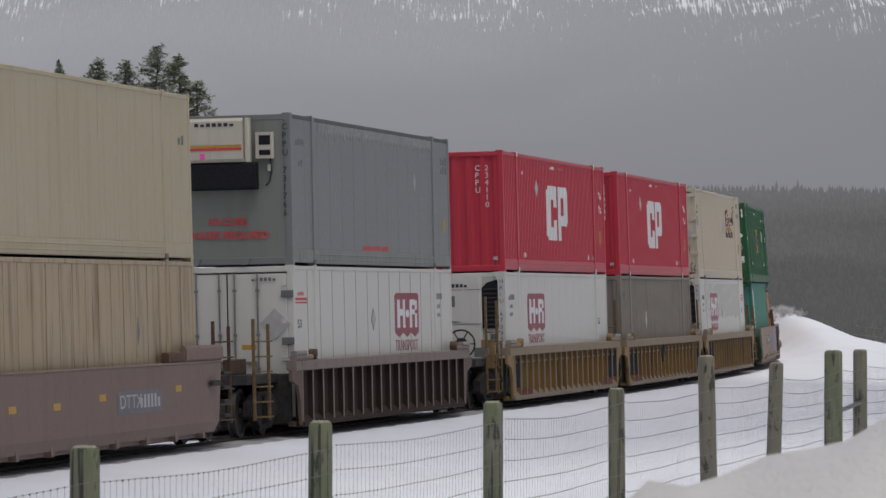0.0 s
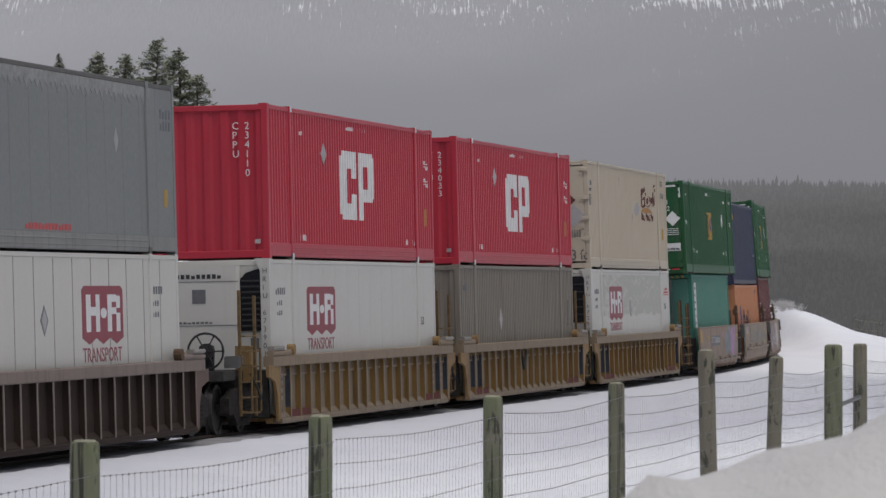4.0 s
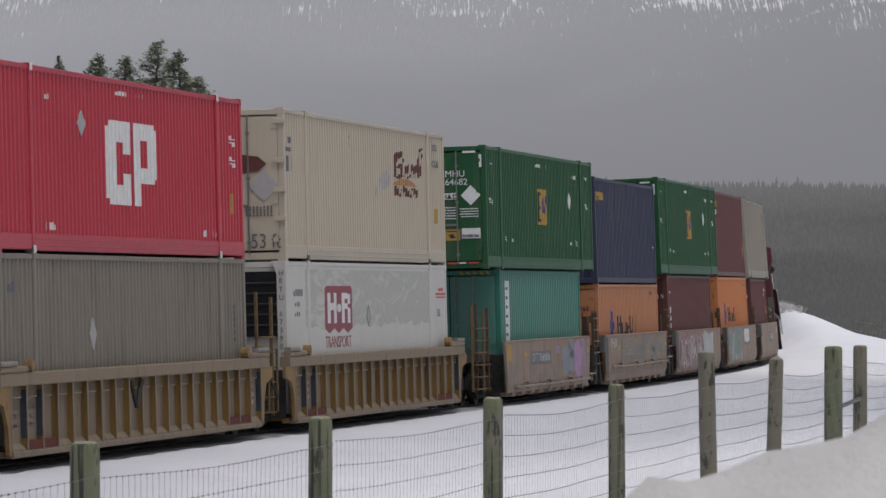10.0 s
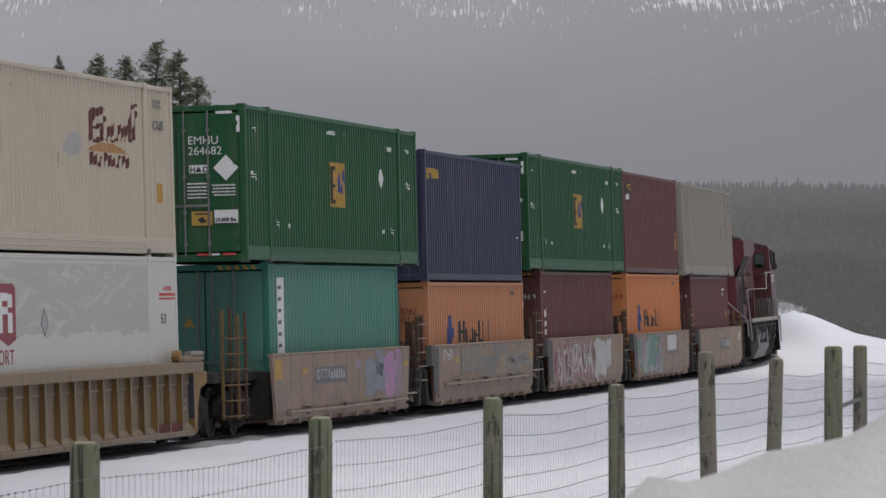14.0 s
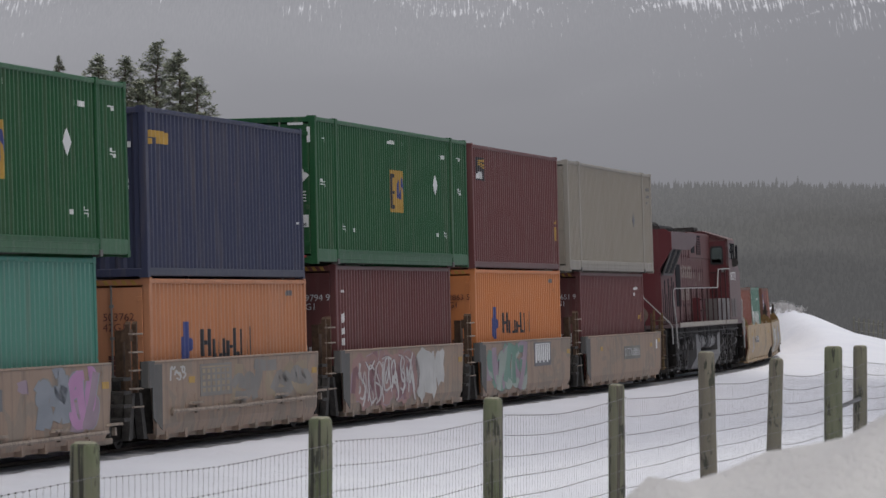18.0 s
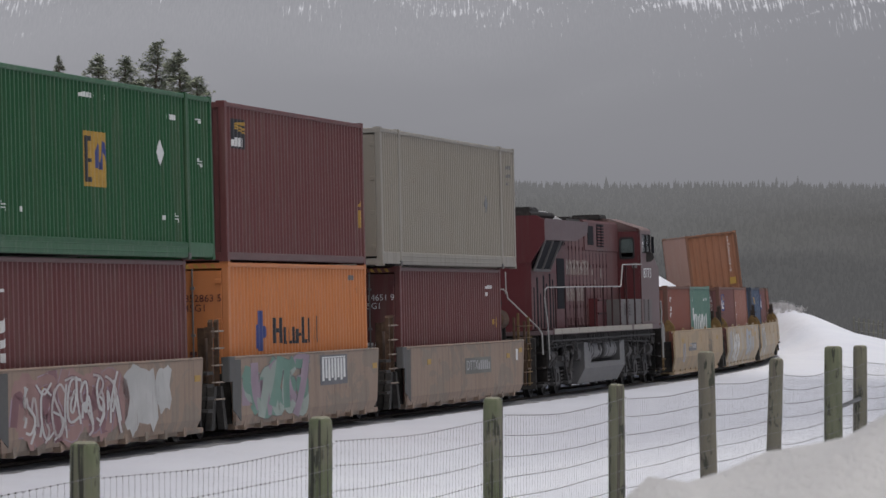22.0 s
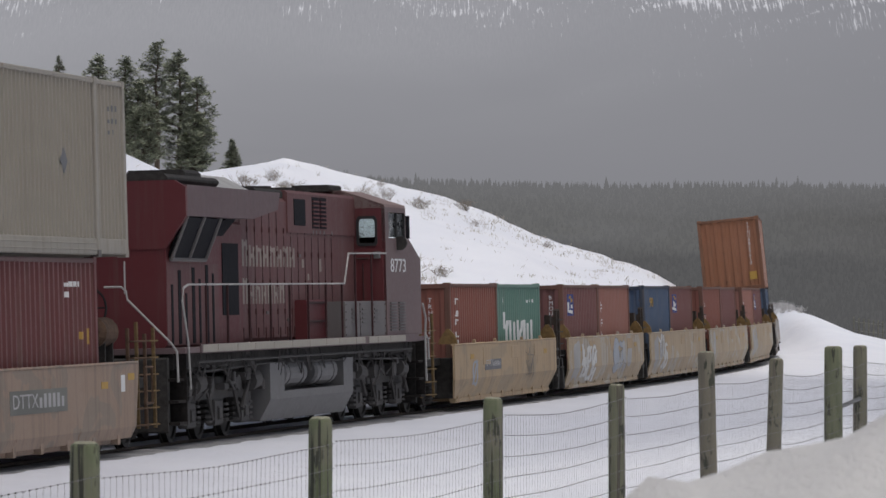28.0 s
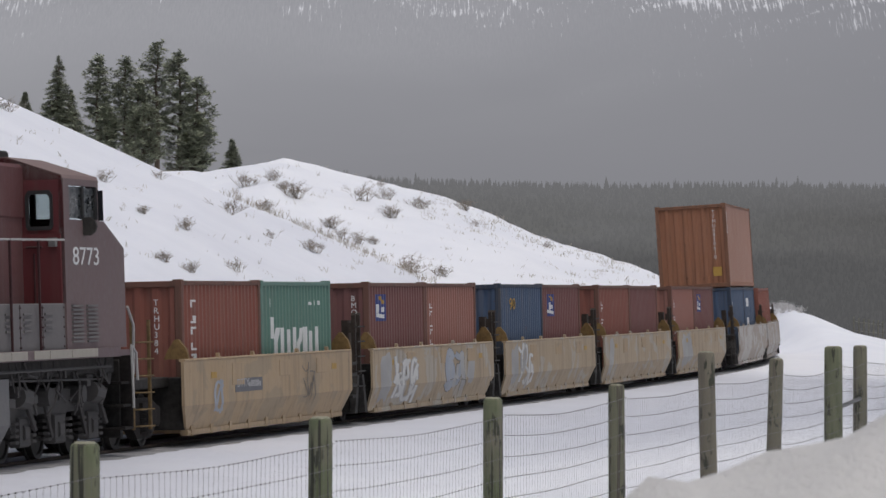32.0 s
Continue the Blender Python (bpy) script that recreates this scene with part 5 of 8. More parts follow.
    # upper equipment cab
    part("inverter_cab", made(cbox, 0.3, 6.7, -0.89, 0.89, 3.72, 4.60, 0.06), LOCO_FADED, loco, "faded maroon equipment housing")
    part("vent_window", made(cbox, 0.85, 1.85, -0.905, -0.86, 3.92, 4.44, 0.015), BLACK_SCREEN, loco)
    for x in (2.5, 3.2):
        g = part("grille", made(cbox, x, x + 0.6, -0.905, -0.86, 3.88, 4.50, 0.01), BLACK_SCREEN, loco)
        for k in range(7):
            part("slat", made(box, x + 0.02, x + 0.58, -0.925, -0.90, 3.92 + 0.08 * k, 3.95 + 0.08 * k), LOCO_RED, g)
    # roof gear
    part("radiator_roof", made(cbox, -10.2, -6.4, -1.15, 1.15, 4.50, 4.66, 0.06), STEEL_DARK, loco)
    bm = bmesh.new()
    prism(bm, [(-1.02, 4.38), (-0.25, 4.80), (0.25, 4.80), (1.02, 4.38)], 0, -5.6, -2.2)
    part("roof_hatch", bm, HATCH_GREY, loco, "pale grey sloping roof hatch")
    part("exhaust_housing", made(cbox, -6.5, -5.3, -0.55, 0.55, 4.5, 4.84, 0.06), STEEL_DARK, loco)
    part("blower_housing", made(cbox, -2.0, 0.3, -0.80, 0.80, 4.40, 4.60, 0.05), STEEL_DARK, loco)
    for x, w in ((1.0, 0.7), (2.6, 0.9), (4.6, 0.6)):
        bm = bmesh.new()
        tube(bm, [(x, 0, 4.60), (x, 0, 4.70)], w * 0.6, 14)
        part("roof_fan", bm, STEEL_DARK, loco)
    part("air_horn", made(cbox, 6.2, 7.4, -0.45, 0.35, 4.70, 4.84, 0.03), STEEL_DARK, loco)
    # driver's cab: the wall towards the hood is red, the sides and nose have faded
    roof = [(-1.53, 4.33), (-1.50, 4.42), (-0.62, 4.72), (0.62, 4.72), (1.50, 4.42), (1.53, 4.33)]
    low = [(1.53, 2.42), (-1.53, 2.42)]
    bm = bmesh.new()
    # wall with the window opening left out, framed in four pieces
    prism(bm, [(-0.80, 2.42), (-0.80, 4.655), (-0.62, 4.70), (0.62, 4.70), (1.50, 4.40), (1.52, 2.42)], 0, 6.62, 6.70)
    prism(bm, [(-1.52, 2.42), (-0.80, 2.42), (-0.80, 3.58), (-1.52, 3.58)], 0, 6.62, 6.70)
    prism(bm, [(-1.52, 3.58), (-1.33, 3.58), (-1.33, 4.15), (-1.52, 4.15)], 0, 6.62, 6.70)
    prism(bm, [(-0.95, 3.58), (-0.80, 3.58), (-0.80, 4.15), (-0.95, 4.15)], 0, 6.62, 6.70)
    prism(bm, [(-1.52, 4.15), (-0.80, 4.15), (-0.80, 4.655), (-1.50, 4.40)], 0, 6.62, 6.70)
    wall = part("cab_back_wall", bm, LOCO_RED, loco, "deep red cab back wall with a door")
    bm = bmesh.new()
    a = [(-1.36, 3.62), (-1.32, 3.56), (-0.96, 3.56), (-0.92, 3.62), (-0.92, 4.10), (-0.97, 4.18), (-1.31, 4.18), (-1.36, 4.10)]
    b = [(-1.31, 3.66), (-1.29, 3.62), (-0.99, 3.62), (-0.97, 3.66), (-0.97, 4.06), (-1.01, 4.12), (-1.27, 4.12), (-1.31, 4.06)]
    for k in range(8):
        j = (k + 1) % 8
        prism(bm, [a[k], a[j], b[j], b[k]], 0, 6.595, 6.66)
    part("window_frame", bm, GASKET, wall, "black rubber window frame")
    part("window_pane", made(box, 6.64, 6.65, -1.34, -0.94, 3.58, 4.16), CLEAR_GLASS, wall).visible_shadow = False
    bm = bmesh.new()
    cbox(bm, 6.595, 6.63, -1.48, -0.84, 1.75, 3.50, 0.02)
    door = part("cab_door", bm, LOCO_RED, loco, "deep red cab door")
    bm = bmesh.new()
    tube(bm, [(6.57, -1.05, 2.0), (6.57, -1.05, 3.2)], 0.014, 5)
    tube(bm, [(6.57, -0.92, 3.30), (6.57, -1.18, 3.30)], 0.018, 5)
    part("door_handle", bm, RAIL_RED, door)
    part("lamp", made(cbox, 6.53, 6.62, -1.42, -1.28, 3.30, 3.44, 0.02), GALV, loco, "small pale lamp by the cab door")
    bm = bmesh.new()
    prism(bm, [(-1.53, 4.34), (-1.50, 4.42), (-0.62, 4.72), (0.62, 4.72), (1.50, 4.42), (1.53, 4.34)], 0, 6.62, 8.80)
    part("cab_roof", bm, CAB_ROOF, loco, "dusty rose-grey cab roof")
    part("cab_far_side", made(cbox, 6.70, 8.75, 1.45, 1.53, 1.70, 4.34, 0.01), LOCO_GREY, loco)
    part("driver_seat", made(cbox, 7.4, 7.9, -1.15, -0.65, 2.9, 3.75, 0.06), STEEL_DARK, loco)
    bm = bmesh.new()
    prism(bm, [(6.62, 1.70), (10.30, 1.70), (10.30, 3.30), (9.05, 3.72), (8.85, 3.72), (6.62, 3.72)], 1, -1.53, -1.45)
    prism(bm, [(6.62, 3.72), (6.95, 3.72), (6.95, 4.26), (6.62, 4.26)], 1, -1.53, -1.45)
    prism(bm, [(6.62, 4.26), (8.75, 4.26), (8.75, 4.36), (6.62, 4.36)], 1, -1.53, -1.45)
    prism(bm, [(8.62, 3.72), (8.82, 3.72), (8.75, 4.26), (8.62, 4.26)], 1, -1.53, -1.45)
    side = part("cab_side", bm, CAB_GREY, loco, "faded rose-grey cab side")
    for k in range(2):
        x = 6.98 + 0.82 * k
        part("side_window", made(cbox, x, x + 0.78, -1.50, -1.48, 3.75, 4.24, 0.01), CAB_GLASS, side, "dark cab side window")
        part("window_post", made(cbox, x + 0.76, x + 0.84, -1.545, -1.47, 3.74, 4.25, 0.01), GASKET, side)
    part("side_mirror", made(cbox, 8.55, 8.60, -1.65, -1.57, 3.72, 4.20, 0.012), BLACK_SCREEN, loco, "black side mirror")
    bm = bmesh.new()
    tube(bm, [(7.75, -1.60, 3.62), (7.83, -1.60, 3.62)], 0.15, 10)
    part("headlamp_bracket", bm, STEEL_DARK, loco)
    # nose
    bm = bmesh.new()
    prism(bm, [(8.75, 1.70), (10.30, 1.70), (10.30, 3.30), (9.05, 3.72), (8.75, 3.72)], 1, -1.45, 1.53)
    part("nose", bm, CAB_GREY, loco, "faded grey sloping nose")
    part("windshield", made(box, 8.72, 8.73, -1.42, 1.42, 3.72, 4.34), CLEAR_GLASS, loco).visible_shadow = False
    for y in (-1.42, -0.5, 0.5, 1.36):
        part("window_post", made(cbox, 8.70, 8.78, y, y + 0.09, 3.72, 4.34, 0.01), LOCO_GREY, loco)
    # boxes under the cab with louvred covers
    boxp = part("battery_box", made(cbox, 2.6, 6.62, -1.50, -0.88, 1.66, 2.42, 0.02), BOX_GREY, loco, "grey battery box with louvres")
    for x in (3.2, 4.2, 5.4):
        for k in range(4):
            part("louvre", made(cbox, x, x + 0.42, -1.525, -1.49, 1.98 + 0.085 * k, 2.02 + 0.085 * k, 0.006), BOX_GREY, boxp)
    for x in (6.9, 7.8):
        for k in range(10):
            part("louvre", made(cbox, x, x + 0.62, -1.565, -1.52, 1.80 + 0.062 * k, 1.835 + 0.062 * k, 0.006), BOX_GREY, side)
    bm = bmesh.new()
    for x in (2.66, 4.0, 4.06, 5.28, 5.34, 6.54):
        for k in range(5):
            box(bm, x - 0.014, x + 0.014, -1.512, -1.495, 1.74 + 0.15 * k, 1.768 + 0.15 * k)
    for x in (4.03, 5.31):
        box(bm, x - 0.008, x + 0.008, -1.506, -1.495, 1.68, 2.40)
    part("bolt", bm, RAIL_RED, boxp, "bolt heads along the cover edges")["kind"] = "stuff"
    # deep red locker and step frame before the battery box
    lock = part("locker", made(cbox, 0.9, 2.58, -1.10, -0.86, 1.66, 2.46, 0.02), LOCO_RED, loco, "deep red walkway locker")
    part("step_frame", made(cbox, 0.95, 2.5, -1.14, -1.09, 2.02, 2.07, 0.01), RAIL_RED, lock)
    part("step_frame", made(cbox, 0.95, 2.5, -1.14, -1.09, 2.38, 2.43, 0.01), RAIL_RED, lock)
    bm = bmesh.new()
    for x in (2.55, 2.85, 3.2, 3.55, 4.3):
        box(bm, x, x + 0.10, -0.892, -0.87, 3.77, 3.84)
    for x, z in ((-4.3, 3.5), (-4.3, 2.9), (1.3, 3.3), (2.0, 3.9), (-1.6, 2.2), (0.2, 2.05)):
        box(bm, x, x + 0.16, -0.885, -0.85, z, z + 0.06)
    part("latch", bm, BOX_GREY, hood, "pale latches and hinges")["kind"] = "stuff"
    part("far_box", made(cbox, 2.6, 6.62, 0.88, 1.50, 1.66, 2.42, 0.02), LOCO_GREY, loco)
    # rails
    bm = bmesh.new()
    tube(bm, [(-10.5, -1.57, 0.95), (-10.62, -1.57, 1.75), (-10.9, -1.55, 2.45), (-10.80, -1.55, 2.68), (-10.45, -1.55, 2.74), (2.35, -1.55, 2.77), (2.80, -1.55, 3.37), (6.5, -1.55, 3.40)], 0.019, 6)
    part("hand_rail", bm, RAIL_WHITE, loco, "white hand rail along the walkway")
    for x in (-9.2, -7.6, -5.9, -4.2, -2.6, -1.0, 0.6, 2.1, 3.4, 5.0):
        bm = bmesh.new()
        tube(bm, [(x, -1.55, 1.66), (x, -1.55, 2.76 if x < 2.2 else 3.39)], 0.022, 6)
        part("stanchion", bm, RAIL_RED, loco)
    for s in (-1, 1):
        bm = bmesh.new()
        tube(bm, [(-11.35, s * 0.30, 2.72), (-11.35, s * 0.60, 2.72), (-11.34, s * 0.68, 2.64), (-11.34, s * 0.70, 2.50), (-11.2, s * 1.42, 1.74), (-11.15, s * 1.50, 1.60), (-11.1, s * 1.50, 1.08)], 0.021, 6)
        tube(bm, [(-11.34, s * 0.66, 2.60), (-11.34, s * 0.66, 3.15)], 0.016, 6)
        part("step_rail", bm, RAIL_WHITE, loco, "white step hand rail")
        bm = bmesh.new()
        tube(bm, [(10.3, s * 1.56, 2.35), (10.9, s * 1.50, 2.05), (11.0, s * 1.45, 1.25)], 0.024, 6)
        tube(bm, [(10.45, s * 1.57, 1.70), (10.5, s * 1.57, 0.70)], 0.024, 6)
        tube(bm, [(10.45, s * 1.57, 1.72), (10.75, s * 1.57, 1.60), (10.8, s * 1.57, 1.15)], 0.024, 6)
        part("step_rail", bm, RAIL_WHITE, loco, "white step hand rail")
        for x in (-10.75, 10.45):
            bm = bmesh.new()
            for k, z in enumerate((0.35, 0.72, 1.09)):
                cbox(bm, x - 0.28, x + 0.28, min(s * 1.05, s * (1.50 - 0.02 * k)), max(s * 1.05, s * (1.50 - 0.02 * k)), z, z + 0.05, 0.01)
            box(bm, x - 0.28, x + 0.28, min(s * 1.02, s * 1.06), max(s * 1.02, s * 1.06), 0.35, 1.56)
            box(bm, x + 0.24, x + 0.28, min(s * 1.02, s * 1.5), max(s * 1.02, s * 1.5), 0.35, 1.56)
            part("step_well", bm, TRUCK_DARK, loco)
    for x in (-11.0, 10.7):
        part("pilot", made(cbox, x - 0.08, x + 0.08, -1.3, 1.3, 0.22, 1.5, 0.03), STEEL_DARK, loco)
        part("coupler", made(cbox, x - 0.55, x + 0.55, -0.16, 0.16, 0.72, 1.0, 0.05), STEEL_DARK, loco)
    # fuel tank with two air drums in its shoulder
    bm = bmesh.new()
    prism(bm, [(-1.42, 0.62), (-1.20, 0.22), (1.20, 0.22), (1.42, 0.62), (1.42, 0.76), (-1.42, 0.76)], 0, -3.8, 3.6)
    prism(bm, [(-0.85, 0.76), (0.85, 0.76), (0.85, 1.28), (-0.85, 1.28)], 0, -3.8, 3.6)
    for a, b in ((-3.8, -2.6), (2.7, 3.6)):
        prism(bm, [(-1.42, 0.76), (-0.85, 0.76), (-0.85, 1.30), (-1.42, 1.30)], 0, a, b)
    part("fuel_tank", bm, TANK_GREY, loco, "dusty grey fuel tank")
    for x in (-2.4, 0.35):
        bm = bmesh.new()
        tube(bm, [(x, -1.14, 1.08), (x + 0.06, -1.14, 1.08), (x + 1.84, -1.14, 1.08), (x + 1.9, -1.14, 1.08)], [0.22, 0.27, 0.27, 0.22], 16)
        for d in (0.35, 1.5):
            tube(bm, [(x + d, -1.14, 1.08), (x + d + 0.06, -1.14, 1.08)], 0.285, 16)
        part("air_reservoir", bm, TANK_GREY, loco, "ribbed grey air drum", smooth=False)
    bm = bmesh.new()
    rng = random.Random(31)
    for k in range(34):
        x = rng.uniform(-9.4, 9.4)
        d = rng.uniform(-0.5, 0.9)
        tube(bm, [(x, -1.43, 1.54), (x + d * 0.3, -1.44, 1.40 - 0.1 * rng.random()), (x + d, -1.42, 1.36 - 0.3 * rng.random()), (x + d * 1.3, -1.38, 1.30)], rng.uniform(0.010, 0.022), 4)
    tube(bm, [(-9.5, -1.46, 1.40), (9.5, -1.46, 1.40)], 0.022, 5)
    tube(bm, [(-9.0, -1.36, 1.22), (-4.0, -1.38, 1.30), (4.2, -1.38, 1.26), (9.2, -1.36, 1.20)], 0.018, 5)
    part("piping", bm, TRUCK_GREY, loco)["kind"] = "stuff"
    # cables, valves and brake rigging hung under the frame
    bm = bmesh.new()
    for k in range(70):
        x = rng.uniform(-9.8, 9.6)
        if -4.0 < x < 3.7:
            continue
        z = rng.uniform(0.98, 1.42)
        if k % 3:
            w, h = rng.uniform(0.08, 0.35), rng.uniform(0.06, 0.2)
            cbox(bm, x, x + w, -1.34, -1.18, z - h, z, 0.02)
        else:
            tube(bm, [(x, -1.36, z), (x + rng.uniform(-0.5, 0.5), -1.38, z - 0.25), (x + rng.uniform(-0.6, 0.6), -1.30, z - 0.45)], 0.022, 5)
    part("under_gear", bm, TRUCK_GREY, loco)["kind"] = "stuff"
    for x, d in ((-4.9, 1), (5.0, -1), (9.3, -1), (-9.2, 1)):
        bm = bmesh.new()
        tube(bm, [(x, -1.26, 0.98), (x + d * 0.5, -1.26, 1.02)], 0.17, 12)
        tube(bm, [(x, -1.26, 0.98), (x - d * 0.55, -1.26, 0.50)], 0.045, 6)
        part("brake_cylinder", bm, TRUCK_GREY, loco, "dusty brake cylinder")
    for c in (-6.97, 7.25):
        t = part("truck", made(cbox, -2.6, 2.6, -0.7, 0.7, 0.75, 1.15, 0.05), STEEL_DARK, loco, "grey three-axle truck")
        t.location = (c, 0, 0)
        for s in (-1, 1):
            part("side_frame", made(loco_side_frame, s), TRUCK_GREY, t)
        for w in (-2.04, 0, 2.04):
            wheelset(t, w)
        bm = bmesh.new()
        for w in (-1.5, 0.6):
            tube(bm, [(w, -0.6, 0.6), (w + 0.8, -0.6, 0.6)], 0.33, 10)
        part("motor", bm, STEEL_DARK, t)
    # lettering: road numbers, and plain bars for the railway's name
    side_text("8773", 7.05, 3.02, 0.40, WHITE_MARK, loco, 1.53, squeeze=2.1)
    end_text("8773", 0.30, 3.30, 0.34, WHITE_MARK, loco, -10.32, squeeze=1.15)
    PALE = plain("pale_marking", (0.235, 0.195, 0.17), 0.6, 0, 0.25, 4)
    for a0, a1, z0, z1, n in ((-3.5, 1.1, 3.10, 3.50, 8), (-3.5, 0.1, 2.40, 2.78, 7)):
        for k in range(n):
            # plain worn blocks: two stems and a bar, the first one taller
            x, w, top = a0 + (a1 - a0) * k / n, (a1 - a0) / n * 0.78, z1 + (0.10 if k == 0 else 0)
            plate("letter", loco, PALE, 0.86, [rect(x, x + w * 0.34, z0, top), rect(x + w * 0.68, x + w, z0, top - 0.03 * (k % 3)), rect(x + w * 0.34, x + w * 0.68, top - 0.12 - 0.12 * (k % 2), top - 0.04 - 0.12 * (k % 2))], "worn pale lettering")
    plate("marking", loco, PALE, 0.86, [rect(1.6, 1.8, 3.10, 3.26), rect(2.1, 2.25, 2.85, 2.98), rect(3.2, 3.4, 3.02, 3.28), rect(4.0, 4.3, 3.75, 3.84)])
    return loco


# ---------------------------------------------------------------- the train, front to rear
MOVING = []           # thing, arc length of its middle at the start, height above the rail


def ride(ob, s, z=0.0):
    MOVING.append((ob, s, z))
    return ob


RED = paint("red_paint", (0.385, 0.018, 0.037), 0.40, 0.15, 0.15, 0, dirt=(0.24, 0.025, 0.036), spec=0.45)
GREY_REEFER = paint("grey_paint", (0.140, 0.147, 0.146), 0.4, 0.3, 0.3, 0, spec=0.45)
BEIGE = paint("beige_paint", (0.365, 0.312, 0.212), 0.55, 0.3, 0.35, 0, dirt=(0.27, 0.215, 0.135))
GREY_END = paint("greenish_grey_paint", (0.158, 0.168, 0.150), 0.5, 0.5, 0.6, 0.06, dirt=(0.13, 0.125, 0.105))
GREY_RAIL = paint("scuffed_grey_paint", (0.205, 0.205, 0.195), 0.6, 0.4, 0.7, 0.1, dirt=(0.12, 0.115, 0.105))
GREY_EDGE = paint("dark_edge_paint", (0.085, 0.083, 0.080), 0.6, 0.3, 0.5, 0.2)
RIBTAN = paint("stained_tan_paint", (0.335, 0.262, 0.172), 0.6, 0.4, 0.95, 0.16, dirt=(0.145, 0.088, 0.050))
WHITE = paint("white_paint", (0.478, 0.465, 0.428), 0.42, 0.1, 0.12, 0, dirt=(0.36, 0.345, 0.305), spec=0.45, specks=0.04)
SEAM_GREY = plain("grimy_seam", (0.26, 0.25, 0.225), 0.6, 0, 0.25, 4)
CREAM = paint("cream_paint", (0.435, 0.380, 0.298), 0.5, 0.2, 0.25, 0.05, dirt=(0.30, 0.26, 0.19))
GREEN = paint("green_paint", (0.008, 0.068, 0.021), 0.5, 0.1, 0.25, 0)
TEAL = paint("teal_paint", (0.070, 0.200, 0.157), 0.5, 0.35, 0.3, 0.1)
DKTEAL = paint("dark_teal_paint", (0.024, 0.150, 0.108), 0.55, 0.3, 0.4, 0.25)
NAVY = paint("navy_paint", (0.027, 0.032, 0.068), 0.5, 0.25, 0.3, 0.05)
ORANGE_FADED = paint("faded_orange_paint", (0.405, 0.170, 0.080), 0.5, 0.4, 0.4, 0.14, dirt=(0.24, 0.12, 0.07))
GREEN_RAIL = paint("faded_green_paint", (0.036, 0.108, 0.052), 0.55, 0.5, 0.6, 0.05, dirt=(0.12, 0.16, 0.115))
NAVY_RAIL = paint("faded_navy_paint", (0.052, 0.056, 0.082), 0.6, 0.5, 0.6, 0.1, dirt=(0.10, 0.095, 0.09))
MAROON_RAIL = paint("faded_maroon_paint", (0.118, 0.066, 0.064), 0.6, 0.5, 0.6, 0.1, dirt=(0.11, 0.085, 0.075))
PALE_RAIL = paint("dusty_pale_paint", (0.270, 0.248, 0.213), 0.6, 0.3, 0.6, 0.25, dirt=(0.16, 0.13, 0.105))
OXIDE_FRAME = paint("grimy_oxide_paint", (0.128, 0.060, 0.044), 0.7, 0.3, 0.7, 0.4, dirt=(0.06, 0.045, 0.032))
RUST_FRAME = paint("grimy_rust_paint", (0.175, 0.082, 0.048), 0.7, 0.3, 0.7, 0.4, dirt=(0.06, 0.04, 0.03))
RUST_SIDE = paint("sun_faded_pink_paint", (0.320, 0.190, 0.148), 0.65, 0.4, 0.5, 0.12, dirt=(0.22, 0.12, 0.085))
TEAL_GREY = paint("greyed_teal_paint", (0.098, 0.185, 0.148), 0.55, 0.4, 0.4, 0.1, dirt=(0.12, 0.14, 0.11))
MAROON_FADED = paint("faded_dull_maroon_paint", (0.158, 0.068, 0.062), 0.6, 0.4, 0.4, 0.1, dirt=(0.11, 0.06, 0.052))
BLUE_FRAME = paint("grimy_blue_paint", (0.030, 0.042, 0.066), 0.7, 0.3, 0.6, 0.3)
ORANGE = paint("orange_paint", (0.47, 0.165, 0.052), 0.5, 0.35, 0.3, 0.12, dirt=(0.27, 0.12, 0.06))
MAROON = paint("maroon_paint", (0.112, 0.034, 0.033), 0.5, 0.3, 0.35, 0.08)
GOLDSHEET = paint("golden_sheet_paint", (0.200, 0.115, 0.032), 0.7, 0.2, 0.8, 0.3, dirt=(0.055, 0.035, 0.022))
GOLDDUST = paint("dusty_golden_paint", (0.185, 0.145, 0.102), 0.75, 0.3, 0.7, 0.3, dirt=(0.075, 0.052, 0.036), rust_color=(0.085, 0.045, 0.025))
# brown paint taken near black: the shade of the bays is in the colour
BROWNSHEET_SHADED = paint("shaded_brown_sheet_paint", (0.038, 0.027, 0.023), 0.85, 0.05, 0.3, 0.1, dirt=(0.018, 0.014, 0.012), spec=0.1)
PALEGREY = paint("pale_grey_paint", (0.242, 0.215, 0.176), 0.5, 0.25, 0.5, 0.12, dirt=(0.19, 0.16, 0.13))
BROWNGREY = paint("brown_grey_paint", (0.190, 0.170, 0.142), 0.55, 0.25, 0.7, 0.12, dirt=(0.11, 0.088, 0.07))
OXIDE = paint("oxide_red_paint", (0.200, 0.070, 0.050), 0.6, 0.35, 0.3, 0.15)
OXIDE2 = paint("faded_oxide_paint", (0.262, 0.116, 0.090), 0.6, 0.4, 0.3, 0.12)
BLUE = paint("blue_paint", (0.055, 0.084, 0.140), 0.55, 0.3, 0.3, 0.1)
RUSTORANGE = paint("rust_orange_paint", (0.250, 0.108, 0.058), 0.6, 0.4, 0.6, 0.3, dirt=(0.15, 0.075, 0.045))
GOLD = paint("golden_car_paint", (0.216, 0.132, 0.050), 0.65, 0.3, 0.8, 0.5, dirt=(0.10, 0.065, 0.04))
GOLDSILL = paint("golden_sill_paint", (0.207, 0.157, 0.106), 0.65, 0.3, 0.7, 0.3, dirt=(0.15, 0.11, 0.08))
